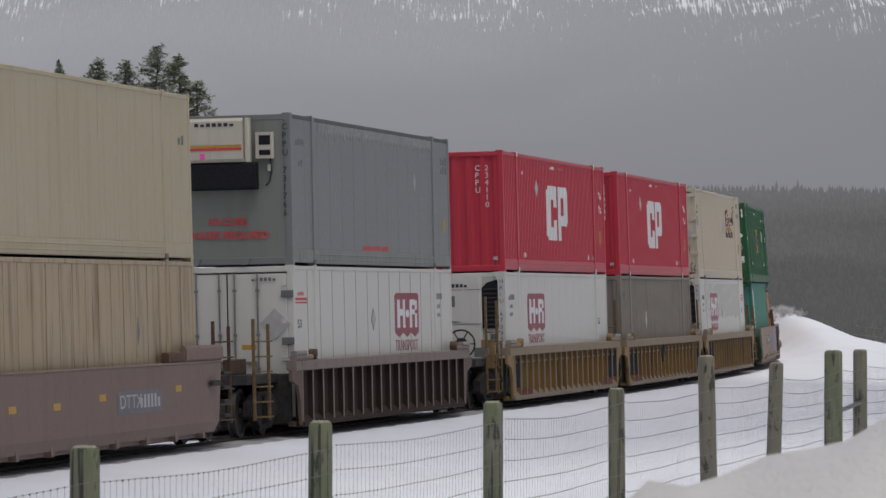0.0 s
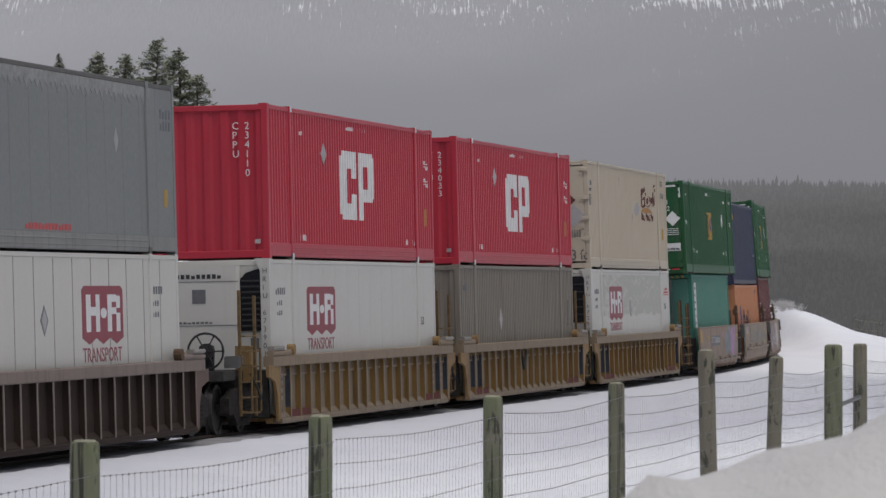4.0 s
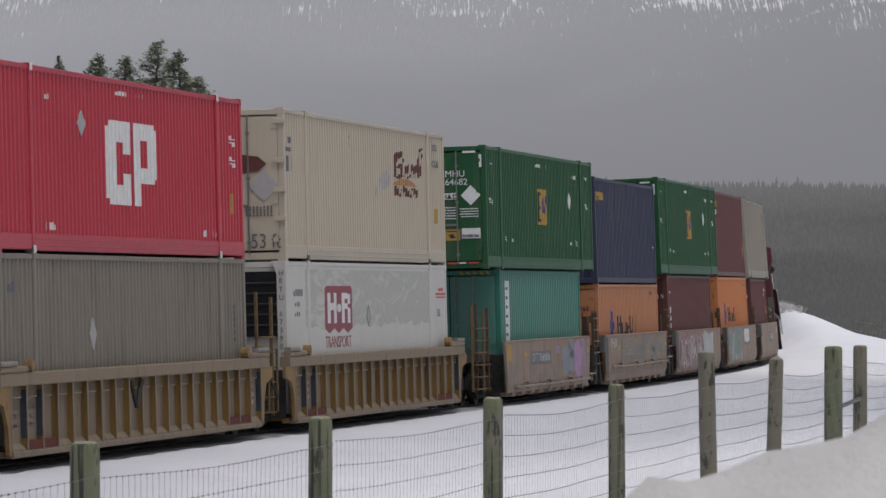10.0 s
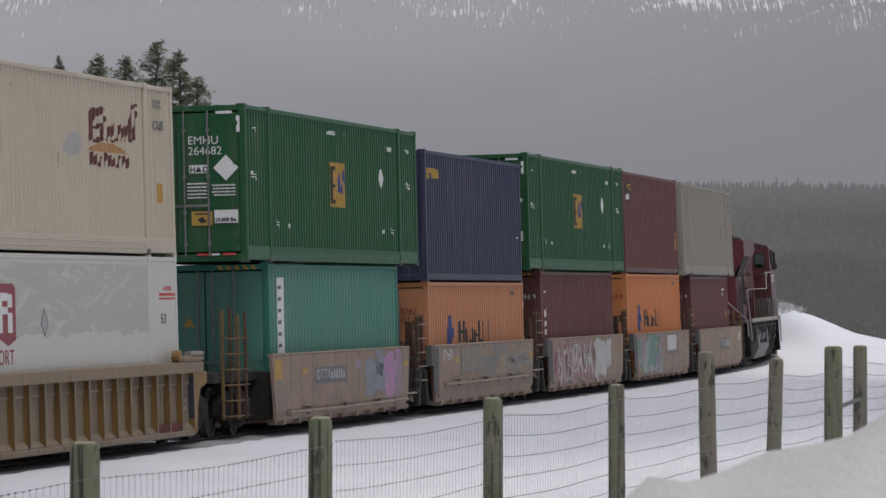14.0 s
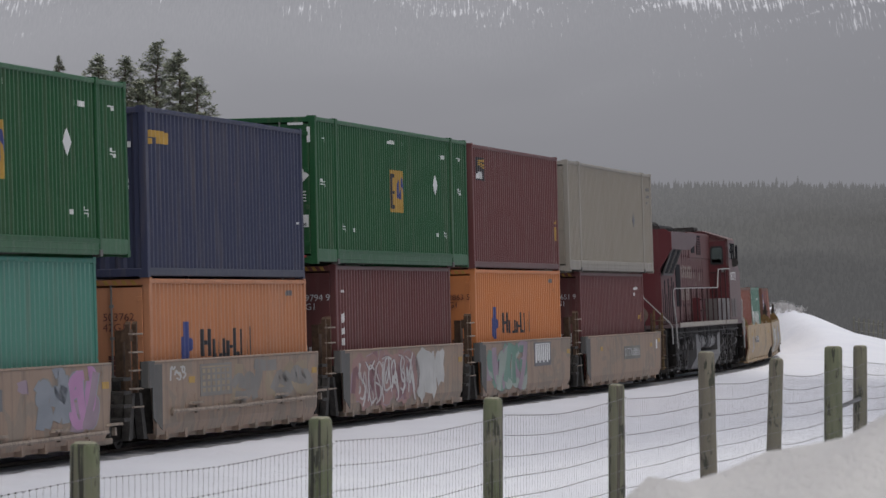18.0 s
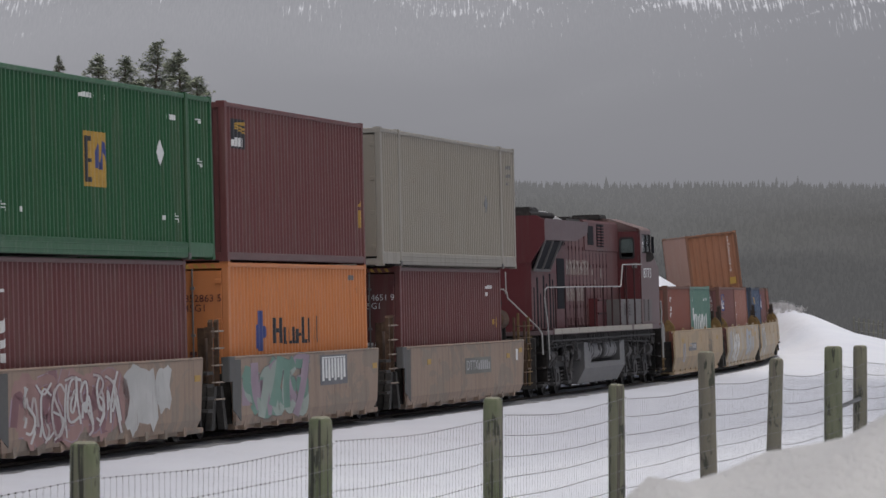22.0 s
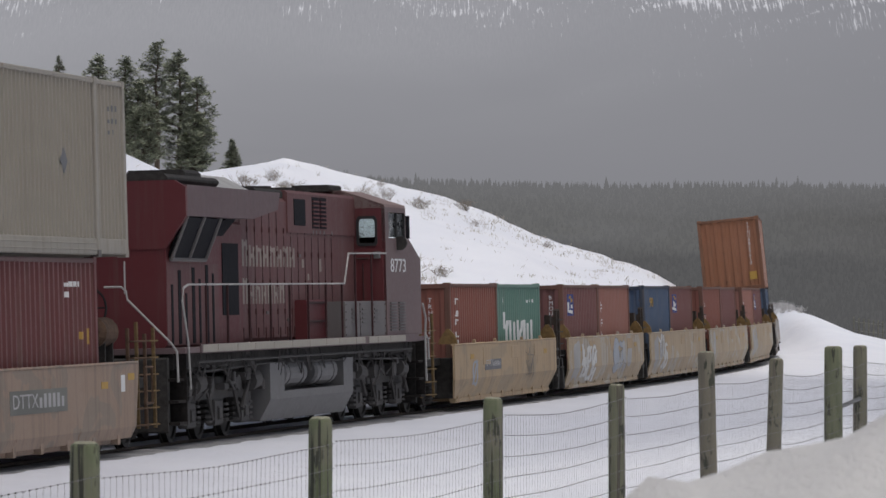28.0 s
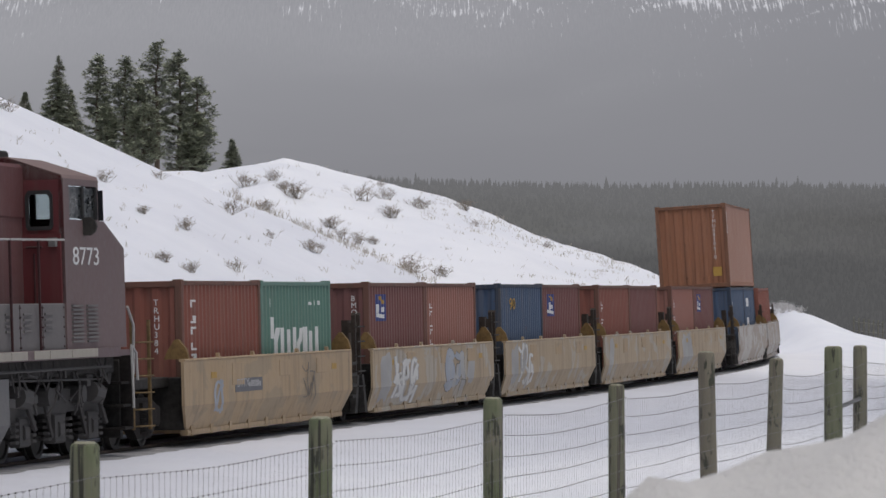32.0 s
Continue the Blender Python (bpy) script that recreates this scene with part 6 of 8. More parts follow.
BROWNCAR = paint("brown_car_paint", (0.111, 0.074, 0.061), 0.7, 0.3, 0.7, 0.4, dirt=(0.07, 0.05, 0.04))
BROWNSILL = paint("brown_sill_paint", (0.185, 0.145, 0.125), 0.7, 0.3, 0.5, 0.3, dirt=(0.09, 0.07, 0.06))
FLATCAR = paint("grey_brown_car_paint", (0.265, 0.190, 0.143), 0.65, 0.4, 0.7, 0.36, dirt=(0.15, 0.115, 0.09), patch=(0.222, 0.178, 0.142), patches=0.75, rust_color=(0.16, 0.088, 0.052))
FLATA = paint("dusty_brown_car_paint", (0.163, 0.115, 0.096), 0.65, 0.3, 0.4, 0.2, dirt=(0.12, 0.09, 0.075))
TANCAR = paint("tan_car_paint", (0.355, 0.255, 0.152), 0.6, 0.4, 0.8, 0.32, dirt=(0.205, 0.150, 0.10), patch=(0.305, 0.235, 0.155), patches=0.6, rust_color=(0.15, 0.10, 0.065), specks=0.7)
TANPALE = paint("pale_tan_car_paint", (0.355, 0.272, 0.178), 0.6, 0.4, 0.8, 0.32, dirt=(0.18, 0.135, 0.095), patch=(0.36, 0.32, 0.265), patches=0.7, rust_color=(0.16, 0.10, 0.06))
PALECAR = paint("pale_worn_car_paint", (0.31, 0.265, 0.225), 0.6, 0.4, 0.6, 0.35, dirt=(0.17, 0.13, 0.10), patch=(0.40, 0.38, 0.36), patches=0.8)
FT53, FT40, FT20 = 16.15, 12.19, 6.06
ZB, ZC, ZD = 0.315, 0.27, 0.24

# first car, smooth sides
car = ride(flat_car("dusty brown smooth-sided well car with amber reflectors", 8.3, FLATA, near=2.6, far=2.6, fold=False), -23.99)
truck(car, -9.9), truck(car, 9.9)
ride(container("container", "rust-streaked tan ribbed container low in the well car", FT53, 2.59, 2.9, RIBTAN, "smooth", "wall", 20, seam=0.012), -23.99, ZB)
ride(container("container", "plain beige smooth-sided container on top of a tan one", FT53, 2.59, 2.9, BEIGE, "smooth", "wall", 13, seam=0.0025), -23.99, ZB + 2.9)

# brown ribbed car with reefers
car = ride(ribbed_car("rusty brown well car with open ribbed sides", 8.4, BROWNCAR, BROWNSILL, True, 19, near=2.6, far=2.6, sheet=BROWNSHEET_SHADED, web=BROWNSHEET_SHADED, loops=False), 0.0)
truck(car, -9.8), truck(car, 9.8)
stanchion(car, -10.6, POLE, 2.2)
reefer1 = ride(container("container", "white insulated container with a dark red square emblem", FT53, 2.59, 2.9, WHITE, "smooth", "door", 14, seam=0.0035, seam_mat=SEAM_GREY), 0.0, ZB)
hicube = ride(container("refrigerated_container", "grey refrigerated container with a cooling unit and red lettering", FT53, 2.59, 2.9, GREY_REEFER, "smooth", "flat", 14, seam=0.0015, rail=GREY_RAIL, edge=GREY_EDGE, end_mat=GREY_END), 0.0, ZB + 2.9)

# golden three-unit car
golden = []
for i, s in enumerate((23.16, 42.25, 61.76)):
    car = ride(ribbed_car("golden-brown weathered well car with open ribbed sides", 8.35, GOLD, GOLDSILL, True, 20, near=1.25 if i else 2.6, far=1.25 if i < 2 else 2.6, sheet=GOLDDUST, web=GOLDSHEET), s)
    truck(car, -9.65)
    if i == 2:
        truck(car, 9.8)
    stanchion(car, -9.75, POLE, 2.62)
    part("end_column", made(cbox, -9.40, -9.12, -1.20, -0.9, 0.95, 1.60, 0.03), GOLD, car)
    for x, y, top in ((-9.5, -1.40, 1.55), (-9.95, -1.34, 1.25)):
        part("grab_pipe", made(tube, [(x, y + 0.2, top), (x, y, top), (x, y, 0.40), (x, y + 0.2, 0.40)], 0.022, 6), POLE, car)
    part("bolster", made(cbox, -10.0, -9.1, -1.05, 0.9, 0.40, 1.05, 0.03), TRUCK_DARK, car)
    part("bracket_box", made(cbox, -10.05, -9.75, -1.15, -0.85, 1.20, 1.42, 0.02), GALV, car)
    part("hose", made(tube, [(-9.9, -1.30, 1.1), (-9.8, -1.42, 0.8), (-9.6, -1.42, 0.62), (-9.35, -1.38, 0.85), (-9.3, -1.25, 1.15)], 0.022, 6), GASKET, car)
    golden.append(car)
reefer2 = ride(container("container", "clean white insulated container with a cooling unit on its end", FT53, 2.59, 2.9, WHITE, "smooth", "flat", 14, seam=0.0012), 23.16, ZB)
red1 = ride(container("container", "bright red corrugated container with a large white emblem", FT53, 2.59, 2.9, RED, "fold", "wall"), 23.16, ZB + 2.9)
ribgrey = ride(container("container", "brown-grey corrugated container in a golden well car", FT53, 2.59, 2.9, BROWNGREY, "fold", "wall", depth=0.068), 42.25, ZB)
red2 = ride(container("container", "bright red corrugated container with a large white emblem", FT53, 2.59, 2.9, RED, "fold", "wall"), 42.25, ZB + 2.9)
reefer3 = ride(container("container", "dirty white insulated container with a dark red square emblem", FT53, 2.59, 2.9, WHITE, "smooth", "flat", 14, seam=0.0012), 61.76, ZB)
cream = ride(container("container", "cream corrugated container with peeling brown emblem", FT53, 2.59, 2.9, CREAM, "fold", "door"), 61.76, ZB + 2.9)

# grey five-unit car
units = []
for i, s in enumerate((83.2, 98.77, 113.95, 129.08, 144.70)):
    car = ride(flat_car("grey-brown smooth-sided well unit with faded spray paint", 6.35, FLATCAR, near=1.2 if i else 3.6, far=1.2 if i < 4 else 3.6, pipe=(0.36, 0.60, 0, 0, 0)[i], fold=False, end=5.85 if i < 4 else 7.65), s)
    truck(car, -7.75 if i else -8.4)
    if i == 4:
        truck(car, 8.4)
    if i:
        connector(car, -7.75, RUSTY, STEEL_DARK)
    else:
        stanchion(car, -9.3, POLE, 2.3)
        stanchion(car, -8.7, RUSTY, 2.35)
    units.append(car)
teal = ride(container("container", "teal corrugated container with a white vertical stripe", FT40, 2.44, 2.9, TEAL, "fold", "door", frame=DKTEAL), 83.2, ZC)
green1 = ride(container("container", "dark green corrugated container with yellow emblem and white numbers", FT53, 2.59, 2.9, GREEN, "fold", "door", rail=GREEN_RAIL, edge=GREEN_RAIL), 83.19, ZC + 2.9)
orange1 = ride(container("container", "orange corrugated container with dark blue lettering", FT40, 2.44, 2.59, ORANGE_FADED, "fold", "door"), 98.8, ZC)
navy = ride(container("container", "navy blue corrugated container with a small yellow emblem", FT40, 2.44, 2.9, NAVY, "fold", "wall", rail=NAVY_RAIL), 98.73, ZC + 2.59)
maroon1 = ride(container("container", "maroon corrugated container in a painted-over well unit", FT40, 2.44, 2.9, MAROON, "fold", "door", edge=MAROON_RAIL), 113.75, ZC)
green2 = ride(container("container", "dark green corrugated container with yellow emblem and white numbers", FT53, 2.59, 2.9, GREEN, "fold", "door", rail=GREEN_RAIL, edge=GREEN_RAIL), 113.7, ZC + 2.9)
orange2 = ride(container("container", "orange corrugated container with dark blue lettering", FT40, 2.44, 2.9, ORANGE, "fold", "door"), 129.08, ZC)
maroon2 = ride(container("container", "maroon corrugated container with a black and yellow emblem", FT40, 2.44, 2.9, MAROON, "fold", "wall", rail=MAROON_RAIL), 129.06, ZC + 2.9)
maroon3 = ride(container("container", "maroon corrugated container under a pale grey one", FT40, 2.44, 2.9, MAROON, "fold", "door", edge=MAROON_RAIL), 144.77, ZC)
palegrey = ride(container("container", "pale grey corrugated container with rust streaks", FT53, 2.59, 2.9, PALEGREY, "fold", "door", rail=PALE_RAIL, frame=PALE_RAIL), 144.63, ZC + 2.9)

ride(locomotive(), 166.1)

# tan five-unit car
tans = []
low = []
PAIRS = [((OXIDE, "faded red-brown"), (TEAL_GREY, "dull teal")), ((MAROON_FADED, "faded maroon"), (OXIDE2, "faded red")), ((BLUE, "blue"), (MAROON_FADED, "faded maroon")), ((OXIDE, "red-brown"), (MAROON_FADED, "faded maroon")), ((OXIDE2, "faded red"), (MAROON_FADED, "faded maroon"))]
for i, s in enumerate((187.42, 203.32, 218.8, 234.43, 250.38)):
    car = ride(flat_car("tan smooth-sided well unit with folded lower panels", 6.35, (TANCAR, TANPALE)[i > 0], True, near=1.3 if i else 3.6, far=1.3 if i < 4 else 3.6, end=6.7, notch=0.0 if i else 2.0), s)
    truck(car, -7.9 if i else -8.4)
    if i == 4:
        truck(car, 8.4)
    if i:
        connector(car, -7.9, DARK_RUST, STEEL_DARK, 2.2)
    else:
        stanchion(car, -9.0, POLE, 2.25)
    tans.append(car)
    for j, (mt, nm) in enumerate(PAIRS[i]):
        low.append(ride(container("container", nm + " short corrugated container in a tan well unit", FT20, 2.44, 2.59, mt, "fold", "wall" if j == 0 else "door", group="short containers", frame=BLUE_FRAME if mt is BLUE else None if mt is TEAL_GREY else OXIDE_FRAME), s + (j * 2 - 1) * 3.06, ZD))

# last cars in sight
lasts = []
for i, s in enumerate((269.86, 285.6, 301.2)):
    car = ride(flat_car("pale smooth-sided well unit with folded lower panels", 6.35, PALECAR, True, near=1.3 if i else 3.6, far=1.3), s)
    truck(car, -7.9 if i else -8.4)
    connector(car, -7.9, DARK_RUST, STEEL_DARK, 2.2)
    lasts.append(car)
for j in (0, 1):
    low.append(ride(container("container", "blue short corrugated container under an orange one", FT20, 2.44, 2.59, BLUE, "fold", "wall" if j == 0 else "door", group="short containers", frame=BLUE_FRAME), 269.86 + (j * 2 - 1) * 3.06, ZD))
rust = ride(container("container", "rust-orange corrugated container leaning into the bend", FT40, 2.44, 2.9, RUSTORANGE, "fold", "wall", frame=RUST_FRAME, side_mat=RUST_SIDE), 269.86, ZD + 2.6)
ride(container("container", "red-brown corrugated container low in a well unit", FT40, 2.44, 2.59, OXIDE, "fold", "wall"), 285.6, ZD)
ride(container("container", "maroon corrugated container low in a well unit", FT40, 2.44, 2.59, MAROON, "fold", "wall"), 301.2, ZD)


# ---------------------------------------------------------------- markings and fittings
BLUE_GREY = plain("blue_grey_panel", (0.035, 0.042, 0.055), 0.7, 0, 0.3, 6)
PRIMER = plain("primer_red", (0.10, 0.022, 0.018), 0.8, 0, 0.3, 6)
def fold_depth(c, x):
    """How far the folded side lies behind its outer skin at x."""
    L, W, H, folds, depth, style = SHAPE[c]
    if style != "fold":
        return 0.0
    p = (L - 0.28) / folds
    f = ((x + L / 2 - 0.14) / p) % 1.0
    if f < 0.30:
        return 0.0
    if f < 0.48:
        return depth * (f - 0.30) / 0.18
    if f < 0.82:
        return depth
    return depth * (1 - f) / 0.18


def painted(name, c, material, rings, label="", lift=0.005):
    """Shapes (convex rings of x, z) painted on a container's side, following its folds."""
    L, W, H, folds, depth, style = SHAPE[c]
    p = (L - 0.28) / folds
    def draw(bm, ring):
        xs_ = [q[0] for q in ring]
        lo, hi = min(xs_), max(xs_)
        cuts = set(xs_)
        k0, k1 = int((lo + L / 2) / p) - 1, int((hi + L / 2) / p) + 1
        if style == "fold":
            for k in range(k0, k1 + 1):
                for f in (0, 0.30, 0.48, 0.82):
                    x = -L / 2 + 0.14 + (k + f) * p
                    if lo < x < hi:
                        cuts.add(x)
        cuts = sorted(cuts)

        def span(x):
            zs = []
            for (xa, za), (xb, zb) in zip(ring, ring[1:] + ring[:1]):
                if abs(xa - xb) < 1e-9:
                    if abs(x - xa) < 1e-9:
                        zs += [za, zb]
                elif min(xa, xb) - 1e-9 <= x <= max(xa, xb) + 1e-9:
                    zs.append(za + (zb - za) * (x - xa) / (xb - xa))
            return min(zs), max(zs)
        rows = []
        for x in cuts:
            a, b = span(x)
            y = -(W / 2 - 0.012) + fold_depth(c, x) - lift
            rows.append([bm.verts.new((x, y + o, z)) for o in (0, lift + 0.012) for z in (a, b)])
        for r, q in zip(rows, rows[1:]):
            bm.faces.new([r[0], q[0], q[1], r[1]])
            bm.faces.new([r[2], r[3], q[3], q[2]])
    return shaped(name, c, material, [[r] for r in rings] if "emblem" in name or name == "letter" else [rings], label, draw)


def vertical_text(body, x, z, size, material, c, end=False, y=0.0, step=None):
    """Letters stacked downwards from z."""
    L, W = SHAPE[c][:2]
    step = step or size * 0.92
    stacked = "\n".join(body)
    if end:
        return end_text(stacked, y, z, size, material, c, x, space=step / size)
    return side_text(stacked, x, z, size, material, c, W / 2 - 0.004, space=step / size, squeeze=2.4)


def red_emblem(c):
    """The white two-block emblem and small markings of the red containers."""
    C = [rect(-1.53, -0.90, 0.92, 2.10), rect(-1.42, -0.90, 2.10, 2.20), rect(-0.90, -0.02, 1.85, 2.20), rect(-1.42, -0.90, 0.82, 0.92), rect(-0.90, -0.02, 0.82, 1.15), rect(-0.55, -0.02, 1.66, 1.85), rect(-0.55, -0.02, 1.15, 1.34)]
    P = [rect(0.16, 0.62, 0.82, 2.20), rect(0.62, 1.22, 1.92, 2.20), rect(1.22, 1.72, 1.28, 2.12), rect(1.22, 1.62, 2.12, 2.20), rect(0.62, 1.22, 1.20, 1.46), rect(1.22, 1.62, 1.20, 1.28)]
    painted("emblem", c, WHITE_MARK, C + P, "white angular two-block emblem")
    plate("marking", c, GREY_MARK, 1.283, [diamond(-3.12, 2.08, 0.26, 0.21)], "pale diamond panel")
    painted("marking", c, WHITE_MARK, bars(-0.86, 1.05, 2.62, 2.71, 9, 0.42) + bars(-5.2, -4.2, 2.39, 2.50, 5, 0.18))
    painted("marking", c, WHITE_MARK, bars(-5.75, -4.6, 0.36, 0.50, 6, 0.3) + bars(4.95, 6.05, 0.36, 0.50, 6, 0.3))
    painted("marking", c, WHITE_MARK, glyphs(7.15, 1.98, 2.26, 2, 0.40) + glyphs(7.15, 1.60, 1.88, 2, 0.40))
    painted("marking", c, YELLOW_MARK, [rect(7.18, 7.42, 0.79, 1.16)], "amber label")
    for z in (0.04, 2.84):
        for x in (-6.14, 6.14):
            part("post_cap", made(cbox, x - 0.07, x + 0.07, -1.322, -1.30, z - 0.05, z + 0.07, 0.01), WHITE_MARK, c)


for c, number in ((red1, "234110"), (red2, "234033")):
    red_emblem(c)
    vertical_text("CPPU", -8.075, 2.42, 0.19, WHITE_MARK, c, True, -0.62, 0.175)
    vertical_text(number, -8.075, 2.42, 0.19, WHITE_MARK, c, True, -0.86, 0.175)
    end_plate("marking", c, GREY_MARK, -8.075, [rect(-1.12, -1.02, 0.28, 0.36)])


def reefer_emblem(c, x0, z0):
    """Dark red square with white uprights, over a row of bars."""
    x1, z1 = x0 + 2.58, z0 + 0.94
    HR = [[(x0, z0 + 0.10), (x0 + 0.43, z0), (x0 + 0.86, z0 + 0.10), (x0 + 1.29, z0), (x0 + 1.72, z0 + 0.10), (x0 + 2.15, z0), (x1, z0 + 0.10), (x1, z1 - 0.06), (x1 - 0.14, z1), (x0 + 0.14, z1), (x0, z1 - 0.06)]]
    plate("emblem", c, DARK_RED, 1.283, HR, "dark red square emblem with scalloped foot")
    w = [rect(x0 + 0.24, x0 + 0.52, z0 + 0.20, z1 - 0.14), rect(x0 + 0.84, x0 + 1.08, z0 + 0.20, z1 - 0.14), rect(x0 + 0.52, x0 + 0.84, z0 + 0.46, z0 + 0.60),
         rect(x0 + 1.58, x0 + 1.84, z0 + 0.20, z1 - 0.14), rect(x0 + 2.14, x0 + 2.38, z0 + 0.20, z0 + 0.50), rect(x0 + 2.14, x0 + 2.38, z0 + 0.58, z1 - 0.16), rect(x0 + 1.84, x0 + 2.14, z1 - 0.26, z1 - 0.14), rect(x0 + 1.84, x0 + 2.14, z0 + 0.48, z0 + 0.59)]
    plate("emblem_letter", c, WHITE_MARK, 1.283, w, "white upright letters", 0.009)
    plate("emblem_ring", c, WHITE_MARK, 1.283, [[(x0 + 1.33 + 0.2 * cos(k * pi / 5), z0 + 0.5 + 0.085 * sin(k * pi / 5)) for k in range(10)]], "", 0.0085)
    side_text("TRANSPORT", x0, z0 - 0.28, 0.33, DARK_RED, c, 1.281, squeeze=1.32)


DARK_RED = plain("dark_red_marking", (0.22, 0.03, 0.045), 0.5, 0, 0.15, 5)
FADED_BLACK = plain("faded_black_marking", (0.12, 0.12, 0.13), 0.6, 0, 0.2, 5)
reefer_emblem(reefer1, 1.67, 1.42)
reefer_emblem(reefer2, -4.92, 1.43)
reefer_emblem(reefer3, -4.68, 1.48)
for c, x in ((reefer1, 6.16), (reefer2, -7.6), (reefer3, -7.45)):
    plate("marking", c, FADED_BLACK, 1.283, bars(x, x + 0.85, 2.22, 2.38, 5, 0.6) + bars(x + 0.1, x + 0.6, 2.02, 2.13, 3, 0.5) + bars(x + 0.1, x + 0.6, 1.83, 1.94, 3, 0.5), "faint grey number bars")
for c, x in ((reefer1, -8.0), (reefer3, 6.82)):
    plate("marking", c, RED_MARK, 1.283, [rect(x, x + 1.15, 2.22, 2.27), rect(x, x + 1.15, 2.16, 2.19)] + bars(x + 0.3, x + 0.9, 2.31, 2.40, 4, 0.6), "small red warning bars")
for c, x in ((reefer1, -0.58), (reefer3, -0.48)):
    plate("marking", c, FADED_BLACK, 1.283, [diamond(x, 1.82, 0.23, 0.24)], "dark diamond outline", 0.004)
    plate("marking", c, GREY_MARK, 1.283, [diamond(x, 1.82, 0.17, 0.18)], "", 0.007)
for c, x, z in ((reefer1, -7.75, 1.69), (reefer2, 6.4, 1.55), (reefer3, 6.9, 1.75)):
    side_text("53", x, z, 0.24, FADED_BLACK, c, 1.285, squeeze=1.6)
# door end of the first white container: diamond placard, crate label, hinges
end_plate("placard", reefer1, GREY_MARK, -8.10, [diamond(-0.93, 1.78, 0.30, 0.30)], "grey diamond placard")
end_plate("placard", reefer1, DARK_RED, -8.10, [rect(0.86, 1.08, 1.92, 2.10)], "dark red square label")
end_plate("placard", reefer1, FADED_BLACK, -8.10, bars(-0.95, -0.45, 2.60, 2.68, 6, 0.6))
for z in (1.38, 2.28):
    part("hinge_plate", made(cbox, -8.12, -8.08, -1.30, -1.06, z, z + 0.14, 0.01), GALV, reefer1, "broad grey hinge")

# cooling units
COOL_WHITE = paint("cooling_unit_white", (0.43, 0.40, 0.335), 0.45, 0.2, 0.35, 0.04, dirt=(0.30, 0.255, 0.19), specks=0.15)


THERMO_WHITE = paint("white_shroud_paint", (0.475, 0.462, 0.43), 0.45, 0.15, 0.2, 0.0, dirt=(0.36, 0.34, 0.30), specks=0.05)


def carrier_unit(c):
    u = part("cooling_unit", made(cbox, -8.34, -8.06, -0.42, 1.05, 1.98, 2.82, 0.06), COOL_WHITE, c, "off-white cooling unit with orange stripes")
    part("unit_cheek", made(cbox, -8.28, -8.06, -0.54, -0.42, 1.98, 2.82, 0.04), COOL_WHITE, u)
    for z, m_, h in ((2.26, YELLOW_MARK, 0.05), (2.20, RED_MARK, 0.055)):
        end_plate("stripe", u, m_, -8.34, [rect(-0.40, 0.72, z, z + h)])
    end_plate("letter", u, BLACK_MARK, -8.34, bars(-0.25, 0.55, 2.66, 2.74, 7, 0.68), "black lettering")
    end_plate("label_plate", u, PINK_MARK, -8.34, [rect(0.32, 0.42, 2.03, 2.15)], "small pink label")
    part("condenser", made(cbox, -8.30, -8.06, -0.66, 1.15, 1.45, 1.97, 0.04), BLACK_SCREEN, c, "black condenser housing")
    b = part("control_box", made(cbox, -8.16, -8.06, -0.98, -0.62, 2.04, 2.54, 0.02), COOL_WHITE, c, "white control box with dark windows")
    end_plate("window", b, BLACK_SCREEN, -8.16, [rect(-0.92, -0.70, 2.30, 2.48), rect(-0.92, -0.70, 2.10, 2.20)])
    part("socket", made(cbox, -8.13, -8.06, -0.92, -0.84, 1.80, 1.92, 0.02), COOL_WHITE, c)
    bm = bmesh.new()
    tube(bm, [(-8.09, -0.9, 2.04), (-8.12, -0.93, 1.8), (-8.09, -0.88, 1.6), (-8.09, -0.80, 1.52)], 0.014, 5)
    part("cable", bm, GASKET, c)
    for y in (-0.35, 0.62):
        bm = bmesh.new()
        prism(bm, [(y - 0.12, 0.14), (y + 0.12, 0.14), (y + 0.07, 0.02), (y - 0.07, 0.02)], 0, -8.12, -8.0)
        part("foot_bracket", bm, GREY_REEFER, c)
    end_text("HI-CUBE", 0.34, 0.78, 0.20, RED_MARK, c, -8.080, bold=0.022)
    end_text("CHASSIS REQUIRED", 0.80, 0.52, 0.20, RED_MARK, c, -8.080, squeeze=0.94, bold=0.022)
    vertical_text("CPPU 731766", -8.079, 2.58, 0.17, BLACK_MARK, c, True, -1.13, 0.165)


carrier_unit(hicube)
plate("marking", hicube, RED_MARK, 1.283, bars(-1.5, 1.2, 0.33, 0.45, 14, 0.7), "red bars along the foot")
plate("marking", hicube, GREY_MARK, 1.283, [diamond(4.1, 1.85, 0.14, 0.22)], "pale diamond panel")
plate("marking", hicube, FADED_BLACK, 1.283, bars(7.1, 7.9, 2.1, 2.5, 4, 0.5, 2) + bars(-7.6, -6.8, 2.3, 2.45, 4, 0.6) + bars(-7.4, -6.9, 1.9, 2.05, 2, 0.5))
plate("marking", hicube, YELLOW_MARK, 1.283, [rect(7.25, 7.5, 0.8, 1.1)])
# worn paint along the top edge of the grey side, and pale scuffs at its foot
bm = bmesh.new()
for k in range(40):
    x = -5.6 + 0.30 * k
    prism(bm, [(x, 2.80), (x + 0.30, 2.80), (x + 0.30, 2.64), (x + 0.15, 2.56 - 0.04 * (k % 3)), (x, 2.64)], 1, -1.2885, -1.27)
part("worn_band", bm, plain("worn_pale_paint", (0.235, 0.235, 0.23), 0.7, 0, 0.3, 8), hicube, "scalloped band of worn pale paint")["kind"] = "stuff"


